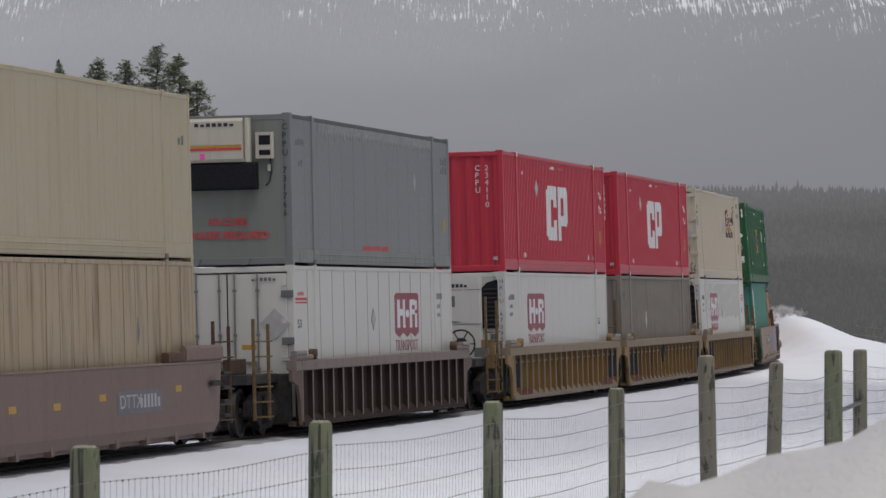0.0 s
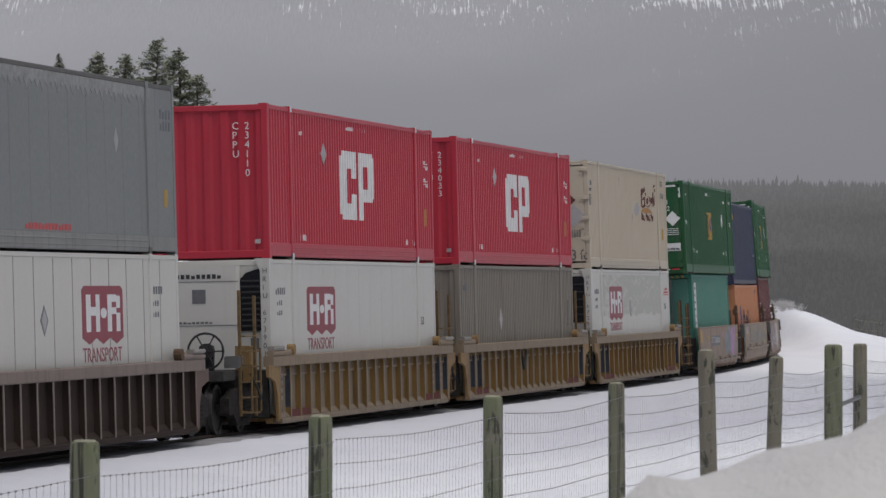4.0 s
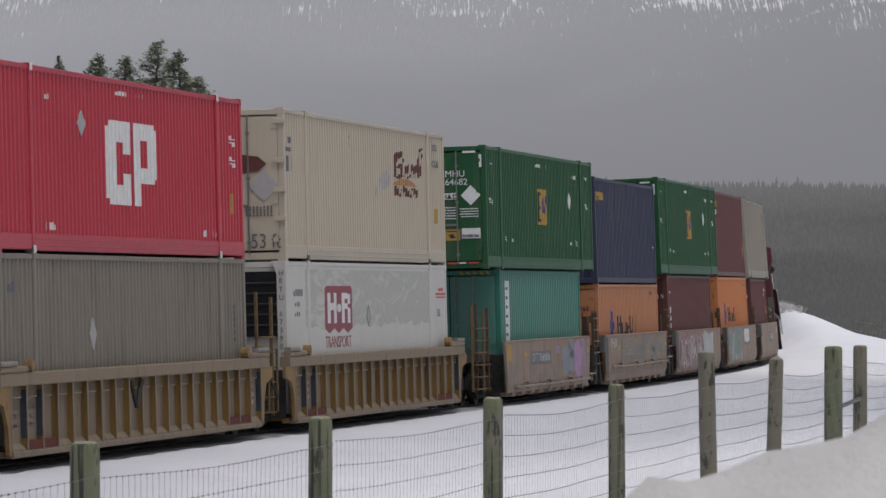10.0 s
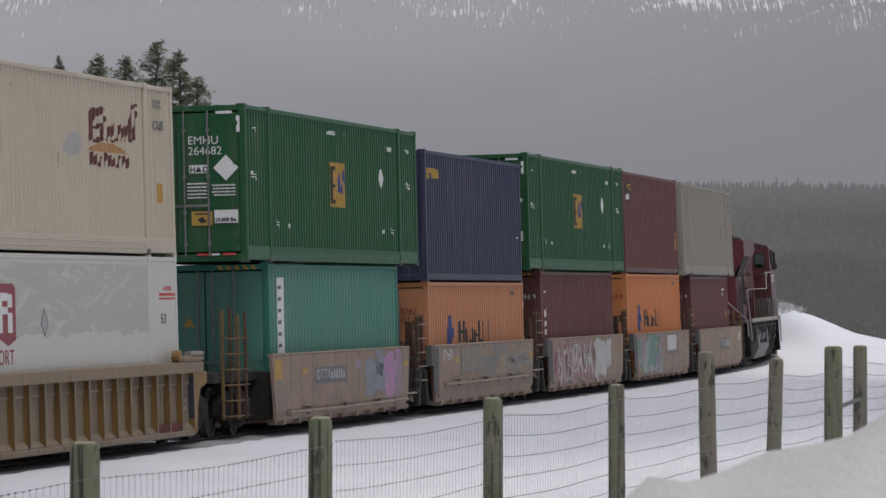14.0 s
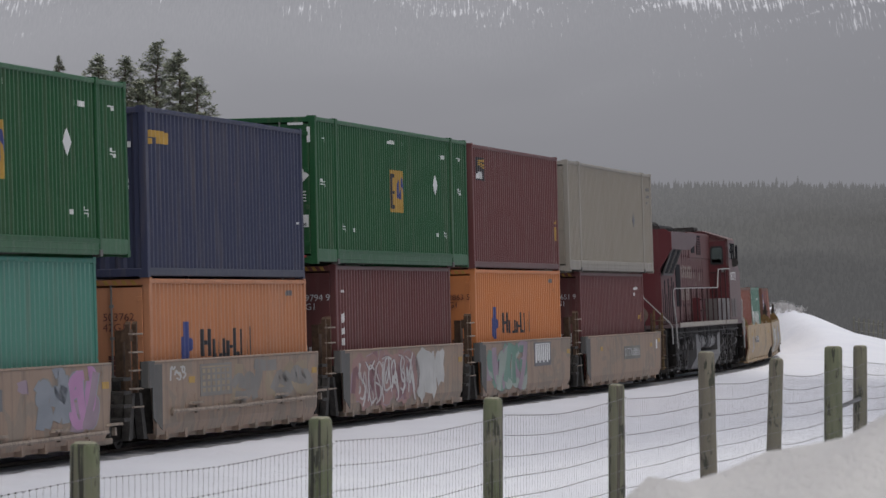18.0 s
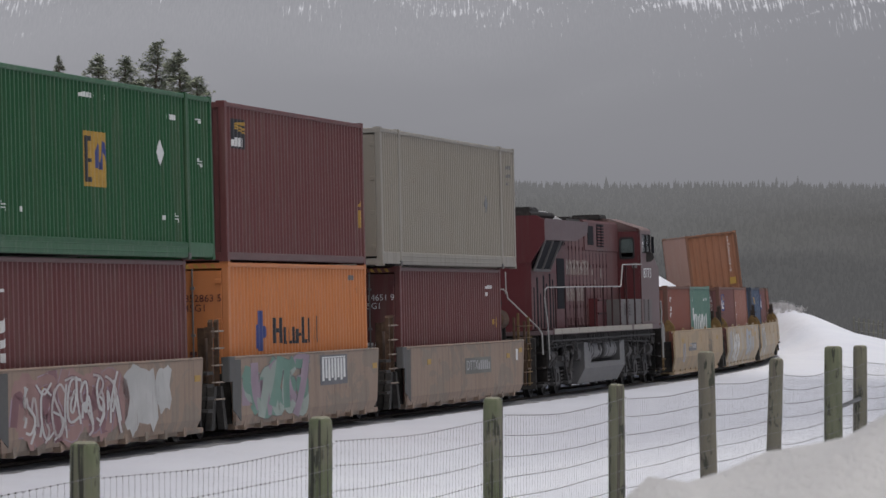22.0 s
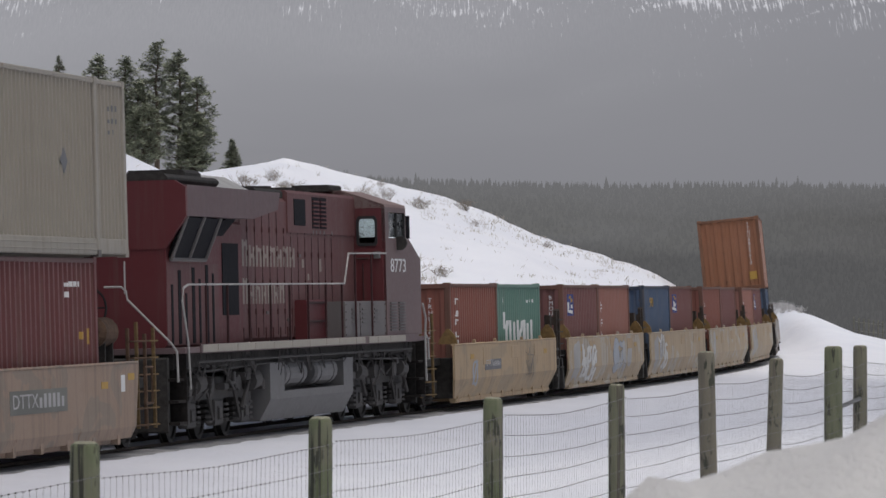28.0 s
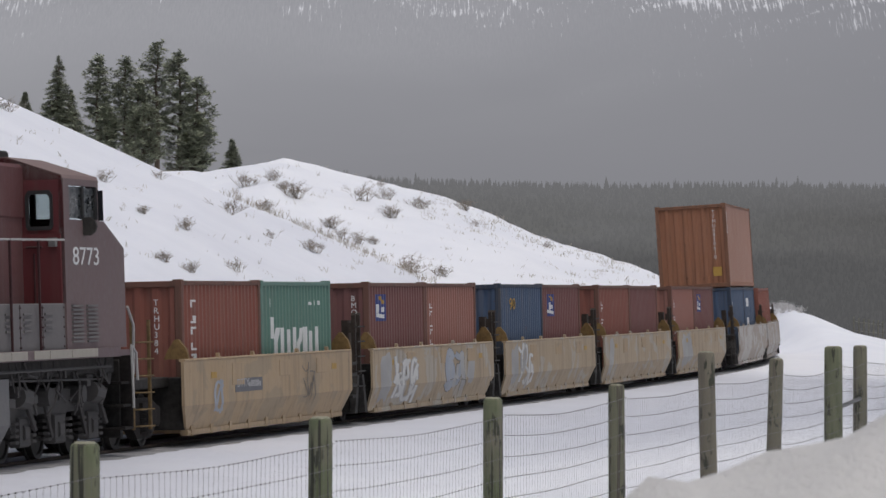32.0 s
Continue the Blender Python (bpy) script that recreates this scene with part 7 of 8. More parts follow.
def thermo_unit(c, tall):
    """White shrouded cooling unit; tall: its black grille covers most of the face."""
    if tall:
        bm = bmesh.new()
        prism(bm, [(-1.16, 1.55), (-1.10, 1.47), (0.95, 1.47), (1.0, 1.55), (1.0, 2.62), (0.9, 2.70), (-1.05, 2.70), (-1.16, 2.60)], 0, -8.14, -8.02)
        part("grille", bm, BLACK_SCREEN, c, "large black grille with rounded corners")
        for k in range(5):
            part("slat", made(cbox, -8.165, -8.13, -1.12, 0.96, 1.66 + 0.2 * k, 1.70 + 0.2 * k, 0.01), GASKET, c)
    else:
        part("unit_shroud", made(cbox, -8.20, -8.03, -0.72, 1.1, 0.35, 2.78, 0.06), THERMO_WHITE, c, "white moulded cooling unit shroud")
        bm = bmesh.new()
        prism(bm, [(-1.12, 1.55), (-0.72, 1.55), (-0.72, 2.52), (-0.84, 2.64), (-1.12, 2.72)], 0, -8.12, -8.02)
        g = part("grille", bm, BLACK_SCREEN, c, "tall black side grille")
        for k in range(9):
            part("slat", made(cbox, -8.145, -8.115, -1.10, -0.75, 1.62 + 0.105 * k, 1.66 + 0.105 * k, 0.01), GASKET, g)
        for z in (1.66, 2.48):
            end_plate("seam", c, FADED_BLACK, -8.20, [rect(-0.71, 1.08, z, z + 0.012)])
        end_plate("letter", c, BLACK_MARK, -8.20, bars(-0.38, 0.62, 2.54, 2.64, 10, 0.7), "black lettering")
        end_plate("label_plate", c, FADED_BLACK, -8.20, [rect(-0.08, 0.18, 2.08, 2.34)], "grey square label")
        end_plate("letter", c, FADED_BLACK, -8.20, bars(-0.2, 0.55, 1.70, 1.75, 9, 0.7))
        part("grommet", made(cbox, -8.10, -8.04, -1.05, -0.9, 1.22, 1.42, 0.02), FADED_BLACK, c)
    # flared corner post with the number down it
    bm = bmesh.new()
    prism(bm, [(-1.30, 2.9), (-1.02, 2.9), (-1.12, 2.66), (-1.13, 0.2), (-1.30, 0.2)], 0, -8.16, -8.0)
    part("corner_shield", bm, THERMO_WHITE, c)


thermo_unit(reefer2, False)
thermo_unit(reefer3, True)
vertical_text("HRTU 673901", -8.165, 2.62, 0.14, FADED_BLACK, reefer3, True, -1.16, 0.155)
vertical_text("HRIU 673901", -8.165, 2.62, 0.14, FADED_BLACK, reefer2, True, -1.16, 0.155)
# painted reflection: a ragged grey-green band across the last white container


def reflection_mat():
    """Grey-green reflection of the surroundings put into the colour, with pale smears."""
    m, n, l, bsdf = mat_new("grey_reflection")
    a = node(n, "ShaderNodeTexNoise", Scale=1.0, Detail=6.0, Roughness=0.6, Distortion=1.4)
    l.new(coords(n, l, (0.55, 1, 2.6)), a.inputs["Vector"])
    b = node(n, "ShaderNodeTexNoise", Scale=6.0, Detail=4.0)
    l.new(coords(n, l), b.inputs["Vector"])
    base = mixed(n, l, ramp(n, l, b.outputs[0], 0.3, 0.7), (0.355, 0.355, 0.315), (0.405, 0.40, 0.355))
    l.new(mixed(n, l, ramp(n, l, a.outputs[0], 0.53, 0.60), base, (0.47, 0.46, 0.425)), bsdf.inputs["Base Color"])
    bsdf.inputs["Roughness"].default_value = 0.6
    return m


SIDE_REFLECTION = reflection_mat()
bm = bmesh.new()
rng = random.Random(3)
edge_lo = [1.62 + rng.uniform(-0.06, 0.06) for _ in range(44)]
for k in range(43):
    x = -6.4 + 0.29 * k
    prism(bm, [(x, edge_lo[k]), (x + 0.29, edge_lo[k + 1]), (x + 0.29, 2.74), (x, 2.74)], 1, -1.2865, -1.27)
part("stain", bm, SIDE_REFLECTION, reefer3, "grey-green reflection painted on, with a ragged lower edge")["kind"] = "stuff"

# first car's containers
plate("marking", MOVING[1][0], FADED_BLACK, 1.283, [diamond(4.1, 1.7, 0.12, 0.24)])
plate("marking", MOVING[2][0], FADED_BLACK, 1.283, bars(7.2, 7.7, 2.0, 2.2, 2, 0.6))
plate("marking", ribgrey, GREY_MARK, 1.283, [diamond(-2.7, 1.62, 0.22, 0.26)], "pale diamond panel")
painted("marking", ribgrey, FADED_BLACK, bars(-7.6, -6.7, 2.3, 2.5, 3, 0.6) + bars(7.1, 7.4, 1.4, 2.1, 1, 0.6, 6))
end_plate("marking", ribgrey, FADED_BLACK, -8.05, bars(0.35, 0.75, 2.35, 2.55, 2, 0.5))

# cream container
def slanted(x, w, z0, z1, lean_=0.22):
    """A leaning brush stroke with clipped corners."""
    return [(x, z0 + 0.02), (x + w * 0.4, z0 - 0.02), (x + w, z0 + 0.03), (x + w + lean_, z1 - 0.03), (x + w * 0.6 + lean_, z1 + 0.02), (x + lean_, z1 - 0.02)]


painted("emblem", cream, BROWN_MARK, [slanted(2.42, 0.30, 1.82, 2.36), slanted(2.85, 0.50, 2.24, 2.38), slanted(2.80, 0.42, 2.02, 2.12), slanted(2.75, 0.55, 1.80, 1.90), slanted(3.22, 0.16, 1.90, 2.24),
                                      slanted(3.55, 0.18, 1.84, 2.10), slanted(3.82, 0.14, 1.84, 2.16), slanted(3.92, 0.26, 1.84, 1.90), slanted(4.22, 0.16, 1.86, 2.14), slanted(4.50, 0.16, 1.86, 2.14),
                                      slanted(4.72, 0.15, 1.86, 2.16), slanted(5.0, 0.16, 1.88, 2.44), slanted(5.05, 0.34, 1.88, 1.97), slanted(5.30, 0.14, 1.92, 2.40), slanted(5.18, 0.30, 2.42, 2.52)], "peeling dark brown brush emblem")
painted("emblem", cream, TAN_MARK, [[(2.37, 1.66), (2.7, 1.74), (3.3, 1.81), (4.0, 1.81), (4.6, 1.75), (5.0, 1.66)]], "orange arched emblem base")
painted("emblem", cream, BROWN_MARK, [slanted(2.48 + 0.29 * k, 0.17, 1.42 + 0.03 * (k % 2), 1.64 - 0.02 * (k % 3), 0.10) for k in range(9)], "", 0.009)
painted("emblem", cream, GREY_MARK, [[(0.9, 1.62), (1.3, 1.52), (1.9, 1.6), (2.1, 1.8), (1.7, 1.95), (1.1, 1.85)]], "pale grey torn patch")
side_text("132\nCUE", 6.62, 2.50, 0.20, FADED_BLACK, cream, 1.295, squeeze=2.0, space=1.8, bold=0.02)
painted("marking", cream, YELLOW_MARK, [rect(6.95, 7.25, 0.9, 1.23)], "amber label")
painted("marking", cream, FADED_BLACK, [rect(-7.7, -7.3, 2.24, 2.36), rect(-7.75, -7.45, 2.08, 2.16), rect(-7.75, -7.6, 1.70, 2.0), rect(-7.45, -7.3, 1.70, 2.0)])
end_text("53 ft", -0.62, 0.24, 0.40, FADED_BLACK, cream, -8.10, squeeze=0.8)
end_plate("placard", cream, GREY_MARK, -8.10, [diamond(-0.90, 1.42, 0.30, 0.30)], "grey diamond placard")
end_plate("emblem", cream, BROWN_MARK, -8.10, [[(-0.80, 1.70), (-0.50, 1.66), (-0.30, 1.86), (-0.50, 2.02), (-0.80, 1.98), (-0.95, 1.84)]], "brown round emblem")
end_plate("marking", cream, FADED_BLACK, -8.10, bars(-1.05, -0.5, 0.85, 1.05, 8, 0.4, 4))
for z in (0.75, 1.3, 1.85, 2.6):
    part("hinge", made(cbox, -8.13, -8.07, -1.32, -1.10, z, z + 0.10, 0.01), CREAM, cream)


def green_marks(c, with_end):
    painted("emblem", c, YELLOW_MARK, [rect(-0.77, 0.77, 1.13, 2.02)], "yellow upright emblem panel")
    painted("emblem", c, BLUE_MARK, [[(0.02, 1.46), (0.14, 1.42), (0.24, 1.78), (0.12, 1.84)], [(0.16, 1.60), (0.28, 1.40), (0.36, 1.44), (0.24, 1.72)], [(0.30, 1.42), (0.42, 1.40), (0.52, 1.84), (0.40, 1.88)], [(0.48, 1.84), (0.64, 1.50), (0.70, 1.56), (0.56, 1.88)]], "blue shape", 0.009)
    painted("emblem", c, BLACK_MARK, [rect(-0.60, -0.50, 1.20, 1.94), rect(-0.50, -0.22, 1.20, 1.28), rect(-0.50, -0.26, 1.52, 1.58), rect(-0.50, -0.22, 1.86, 1.94)], "", 0.009)
    plate("marking", c, WHITE_MARK, 1.283, [diamond(4.28, 1.80, 0.26, 0.22)], "white diamond panel")
    painted("marking", c, WHITE_MARK, bars(-0.85, 0.85, 2.56, 2.66, 8, 0.4) + bars(4.6, 5.7, 2.39, 2.50, 6, 0.42))
    painted("marking", c, WHITE_MARK, glyphs(-7.4, 2.36, 2.52, 1, 0.36) + glyphs(-7.5, 1.48, 1.72, 2, 0.38) + glyphs(6.9, 2.36, 2.50, 1, 0.36) + glyphs(7.0, 1.60, 1.82, 2, 0.32) + glyphs(-5.6, 0.62, 0.86, 2, 0.34) + glyphs(5.2, 0.60, 0.84, 2, 0.30) + [rect(-4.5, -4.3, 0.66, 0.74), rect(4.4, 4.55, 0.66, 0.74)])
    part("rub_rail", made(cbox, -6.1, 6.1, -1.305, -1.28, 0.20, 0.29, 0.01), GREEN, c)
    x = -8.10
    end_text("EMHU\n264682", -0.22, 2.17, 0.215, WHITE_MARK, c, x, space=0.9)
    end_plate("placard", c, WHITE_MARK, x, [diamond(-0.93, 1.73, 0.235, 0.235)], "white diamond placard")
    end_plate("placard", c, WHITE_MARK, x, [rect(-0.60, -0.24, 1.64, 1.79)], "white label")
    end_plate("marking", c, BLACK_MARK, x, [[(-0.48, 1.66), (-0.36, 1.66), (-0.42, 1.77)]], "", 0.012)
    end_plate("marking", c, WHITE_MARK, x, lines(-1.10, -0.66, 1.22, 1.46, 4, 3) + lines(-0.56, -0.20, 1.18, 1.50, 5, 4), "small rows of white bars")
    for ch, y in (("H", -0.255), ("D", -0.495)):
        end_text(ch, y, 1.655, 0.15, BLACK_MARK, c, x - 0.009, bold=0.02)
    end_plate("placard", c, YELLOW_MARK, x, [rect(-0.66, -0.27, 0.68, 0.94)], "yellow sticker")
    end_plate("marking", c, BLACK_MARK, x, [rect(-0.60, -0.33, 0.88, 0.905), [(-0.55, 0.74), (-0.45, 0.72), (-0.38, 0.80), (-0.48, 0.84)]], "", 0.012)
    end_plate("placard", c, WHITE_MARK, x, [rect(-1.14, -0.70, 0.72, 0.96)], "white weight sticker")
    end_text("24,000 lbs", -0.715, 0.75, 0.095, BLACK_MARK, c, x - 0.009, bold=0.03)
    end_plate("marking", c, RED_MARK, x, [rect(-0.62, -0.36, 0.13, 0.17), rect(-1.08, -0.84, 0.13, 0.17)], "red reflector")
    end_plate("marking", c, WHITE_MARK, x, [rect(-0.78, -0.63, 0.13, 0.17), rect(-1.06, -0.76, 2.72, 2.77), rect(-1.20, -1.14, 2.38, 2.68)])


green_marks(green1, True)
green_marks(green2, True)
painted("emblem", navy, YELLOW_MARK, [rect(-5.9, -5.45, 2.26, 2.36), rect(-5.75, -5.3, 2.38, 2.50), rect(-5.25, -4.75, 2.28, 2.50), rect(-4.7, -4.4, 2.28, 2.48)], "small yellow emblem")
painted("marking", navy, WHITE_MARK, [rect(5.5, 5.62, 1.3, 1.36), rect(5.5, 5.7, 1.05, 1.09)])
painted("emblem", maroon2, BLACK_MARK, [rect(-5.61, -4.43, 2.06, 2.60)], "black square emblem")
painted("emblem", maroon2, YELLOW_MARK, [[(-5.3, 2.47), (-4.5, 2.40), (-4.5, 2.44), (-5.3, 2.50)], [(-5.3, 2.50), (-4.5, 2.49), (-4.5, 2.56), (-5.3, 2.53)], [(-5.3, 2.43), (-4.5, 2.34), (-4.5, 2.37), (-5.3, 2.46)]], "yellow rays", 0.009)
painted("emblem", maroon2, WHITE_MARK, bars(-5.5, -4.5, 2.10, 2.30, 4, 0.6), "white shape", 0.009)
painted("marking", maroon2, YELLOW_MARK, [rect(5.55, 5.85, 0.75, 1.11), [(5.6, 1.18), (5.85, 1.18), (5.72, 1.30)]], "yellow label")
plate("marking", palegrey, FADED_BLACK, 1.283, [diamond(4.17, 1.50, 0.22, 0.20)], "dark diamond panel")
painted("marking", palegrey, FADED_BLACK, bars(7.0, 7.7, 2.38, 2.5, 3, 0.6) + bars(7.0, 7.7, 2.18, 2.28, 3, 0.6) + bars(7.0, 7.5, 2.0, 2.1, 2, 0.6) + [rect(-7.0, -6.85, 1.9, 2.0), rect(-7.0, -6.85, 1.65, 1.72)])
for c, dz in ((orange2, 0.0), (orange1, -0.17)):
    painted("emblem", c, BLUE_MARK, [rect(-3.75, -3.30, 1.25 + dz, 2.0 + dz), [(-3.95, 1.3 + dz), (-3.75, 1.3 + dz), (-3.75, 1.75 + dz), (-3.95, 1.6 + dz)], [(-3.3, 1.45 + dz), (-3.05, 1.55 + dz), (-3.05, 1.65 + dz), (-3.3, 1.75 + dz)]], "blue upright emblem")
    B = [rect(-2.45, -2.25, 1.38 + dz, 1.86 + dz), rect(-2.0, -1.75, 1.38 + dz, 1.86 + dz), rect(-2.25, -2.0, 1.58 + dz, 1.66 + dz)]
    for k, x in enumerate((-1.55, -1.2, -0.85, -0.5)):
        B += [rect(x, x + 0.16, 1.40 + dz, 1.68 + dz - 0.04 * (k % 2)), rect(x, x + 0.28, 1.36 + dz, 1.42 + dz)]
    B += [rect(-0.25, -0.1, 1.5 + dz, 1.56 + dz), rect(0.0, 0.16, 1.36 + dz, 1.86 + dz), rect(0.16, 0.42, 1.36 + dz, 1.43 + dz), rect(0.55, 0.68, 1.36 + dz, 1.84 + dz), rect(0.78, 0.92, 1.3 + dz, 1.66 + dz), rect(1.05, 1.2, 1.38 + dz, 1.66 + dz), rect(1.25, 1.38, 1.36 + dz, 1.88 + dz)]
    painted("letter", c, BLACK_MARK, B, "dark blue-black lettering")
    painted("marking", c, FADED_BLACK, bars(4.3, 5.2, SHAPE[c][2] - 0.32, SHAPE[c][2] - 0.2, 4, 0.5))
painted("marking", teal, WHITE_MARK, [rect(-5.39, -4.80, 1.19, 2.62)], "white upright stripe")
painted("marking", teal, FADED_BLACK, [rect(-5.25, -4.95, z, z + 0.07) for z in (1.3, 1.52, 1.74, 1.96, 2.18, 2.4)], "", 0.009)
painted("marking", maroon1, WHITE_MARK, [rect(-5.49, -5.2, 1.28, 1.42), [(-5.49, 1.48), (-5.2, 1.55), (-5.2, 1.68), (-5.49, 1.60)], [(-5.45, 1.72), (-5.2, 1.80), (-5.2, 2.0), (-5.45, 1.9)], rect(-5.45, -5.25, 2.34, 2.39)], "white upright marks")
painted("marking", maroon1, YELLOW_MARK, [rect(5.2, 5.5, 0.72, 0.98), [(5.2, 1.06), (5.45, 1.06), (5.3, 1.18)]])
painted("marking", maroon3, YELLOW_MARK, [rect(5.4, 5.65, 1.5, 1.75), rect(5.0, 5.2, 1.58, 1.7)], "yellow label")
painted("marking", maroon3, WHITE_MARK, bars(4.2, 5.2, 2.42, 2.52, 4, 0.6) + [rect(4.2, 4.4, 2.25, 2.34)])
for c, a, m_ in ((maroon1, "959794 9\n45G1", WHITE_MARK), (maroon3, "114651 9\n45G1", WHITE_MARK), (orange1, "503762\n42G1", BROWN_MARK), (orange2, "852863 5\n45G1", BROWN_MARK)):
    h = SHAPE[c][2]
    end_text(a, -0.40, h - 0.72, 0.185, m_, c, -6.12, space=0.95)
    end_plate("marking", c, m_, -6.12, bars(-0.95, -0.45, 0.95, 1.30, 6, 0.55, 4))
    end_plate("hazard_stripe", c, YELLOW_MARK, -6.10, [[(-1.0 + 0.16 * k, h - 0.12), (-0.93 + 0.16 * k, h - 0.12), (-0.88 + 0.16 * k, h - 0.04), (-0.95 + 0.16 * k, h - 0.04)] for k in range(12)], "yellow warning stripes")
end_plate("placard", teal, YELLOW_MARK, -6.12, [[(0.20, 1.72), (0.42, 1.72), (0.31, 1.90)]], "yellow warning triangle")
end_plate("hazard_stripe", teal, YELLOW_MARK, -6.10, [[(-1.0 + 0.16 * k, 2.78), (-0.93 + 0.16 * k, 2.78), (-0.88 + 0.16 * k, 2.86), (-0.95 + 0.16 * k, 2.86)] for k in range(5)])
end_plate("marking", navy, WHITE_MARK, -6.06, [rect(-0.95, -0.8, 2.2, 2.3)] + bars(-0.9, -0.4, 1.5, 1.7, 5, 0.5, 2))

# short containers
painted("marking", low[0], WHITE_MARK, glyphs(-2.35, 1.10, 2.28, 5, 0.36), "white upright marks")
vertical_text("TRHU384", -3.045, 2.15, 0.15, WHITE_MARK, low[0], True, -0.72, 0.14)
painted("letter", low[1], WHITE_MARK, [[(-1.9, 1.14), (-1.6, 1.14), (-1.5, 1.70), (-1.8, 1.70)], [(-1.4, 1.2), (-1.15, 1.2), (-1.1, 1.7), (-1.35, 1.7)], rect(-0.9, -0.6, 1.14, 1.66), rect(-0.4, -0.1, 1.2, 1.70), [(0.0, 1.14), (0.3, 1.14), (0.5, 1.68), (0.2, 1.68)], rect(0.65, 0.95, 1.16, 1.70), rect(1.15, 1.45, 1.14, 1.62), rect(1.6, 1.9, 1.2, 1.7)], "tall white lettering")
painted("marking", low[1], WHITE_MARK, bars(1.2, 2.2, 2.12, 2.22, 3, 0.6) + [rect(-2.2, -2.0, 1.5, 1.9), rect(-2.3, -2.1, 2.1, 2.25)])
for c, x in ((low[2], -2.33), (low[5], -2.2), (low[9], -2.0)):
    painted("emblem", c, BLUE_MARK, [rect(x, x + 1.1, 1.77, 2.33)], "blue square emblem")
    painted("emblem", c, WHITE_MARK, [[(x + 0.1, 1.86), (x + 0.95, 1.82), (x + 0.95, 1.90), (x + 0.1, 1.94)], rect(x + 0.2, x + 0.45, 1.94, 2.12), rect(x + 0.6, x + 0.9, 1.96, 2.06)], "white shape", 0.009)
    painted("emblem", c, YELLOW_MARK, [[(x + 0.3, 2.28), (x + 0.8, 2.12), (x + 0.95, 2.16), (x + 0.6, 2.29)]], "", 0.0095)
for c in (low[3], low[6], low[8], low[10]):
    painted("marking", c, WHITE_MARK, glyphs(-2.45, 1.0, 2.2, 6, 0.30), "white upright marks")
side_text("90", -1.8, 1.96, 0.40, YELLOW_MARK, low[4], 1.216, squeeze=2.2)
vertical_text("BMOU212", -3.045, 2.2, 0.15, WHITE_MARK, low[2], True, -0.85, 0.14)
painted("marking", low[11], WHITE_MARK, [rect(-1.6, -1.2, 1.9, 2.2), rect(-1.0, -0.4, 1.9, 2.2), rect(-1.6, -0.6, 1.2, 1.5)])
vertical_text("TTNU4820610", -6.078, 2.55, 0.17, WHITE_MARK, rust, True, -0.72, 0.155)
end_plate("label_plate", rust, YELLOW_MARK, -6.09, [rect(-0.95, -0.66, 0.40, 0.72)], "yellow label")
vertical_text("820610", -6.0, 2.5, 0.14, WHITE_MARK, rust, False, 0, 0.13)


# ---------------------------------------------------------------- car fittings


def spray_mat(name, color, wear=0.5, body=(0.19, 0.148, 0.125)):
    """Old spray paint, streaked and half worn through to the car's own paint."""
    m, n, l, bsdf = mat_new(name)
    tone = node(n, "ShaderNodeTexNoise", Scale=1.4, Detail=3.0, Distortion=0.6)
    l.new(coords(n, l, (0.5, 1, 1)), tone.inputs["Vector"])
    pale = tuple(min(1, c * 1.18 + 0.02) for c in color)
    col = mixed(n, l, ramp(n, l, tone.outputs[0], 0.35, 0.65), color, pale)
    runs = node(n, "ShaderNodeTexNoise", Scale=1.0, Detail=6.0, Roughness=0.72)
    l.new(coords(n, l, (5.0, 5.0, 1.1)), runs.inputs["Vector"])
    col = mixed(n, l, ramp(n, l, runs.outputs[0], 0.68 - 0.24 * wear, 0.92 - 0.24 * wear), col, body)
    l.new(col, bsdf.inputs["Base Color"])
    bsdf.inputs["Roughness"].default_value = 0.7
    return m


TANBODY = (0.33, 0.26, 0.17)
GRAF = {"chalk": spray_mat("chalk_spray", (0.36, 0.355, 0.345), 0.5),
        "rose": spray_mat("rose_haze_spray", (0.225, 0.125, 0.112), 0.25),
        "silver": spray_mat("silver_spray", (0.325, 0.295, 0.285), 0.7),
        "plum": spray_mat("plum_line_spray", (0.155, 0.068, 0.078), 0.3),
        "green": spray_mat("green_spray", (0.095, 0.185, 0.145), 0.35),
        "mauve": spray_mat("mauve_spray", (0.225, 0.165, 0.205), 0.4),
        "mist": spray_mat("pale_green_spray", (0.23, 0.27, 0.24), 0.4),
        "board": spray_mat("dull_green_grey_paint", (0.118, 0.118, 0.104), 0.3),
        "ink": spray_mat("dark_line_spray", (0.085, 0.085, 0.085), 0.45),
        "pink": spray_mat("pink_spray", (0.33, 0.165, 0.30), 0.3),
        "slate": spray_mat("slate_spray", (0.175, 0.19, 0.215), 0.35),
        "camo": spray_mat("blue_grey_blotch_spray", (0.150, 0.142, 0.132), 0.8),
        "ochre": spray_mat("ochre_blotch_spray", (0.225, 0.175, 0.115), 0.7),
        "white": spray_mat("white_line_spray", (0.46, 0.455, 0.44), 0.35, TANBODY),
        "grey": spray_mat("grey_blotch_spray", (0.275, 0.27, 0.265), 0.45, TANBODY),
        "sky": spray_mat("blue_grey_spray", (0.245, 0.265, 0.30), 0.45, TANBODY),
        "scrawl": spray_mat("dark_scrawl_spray", (0.13, 0.11, 0.09), 0.5, TANBODY)}


OCHRE = plain("ochre_paint", (0.17, 0.105, 0.04), 0.7, 0, 0.35, 8)


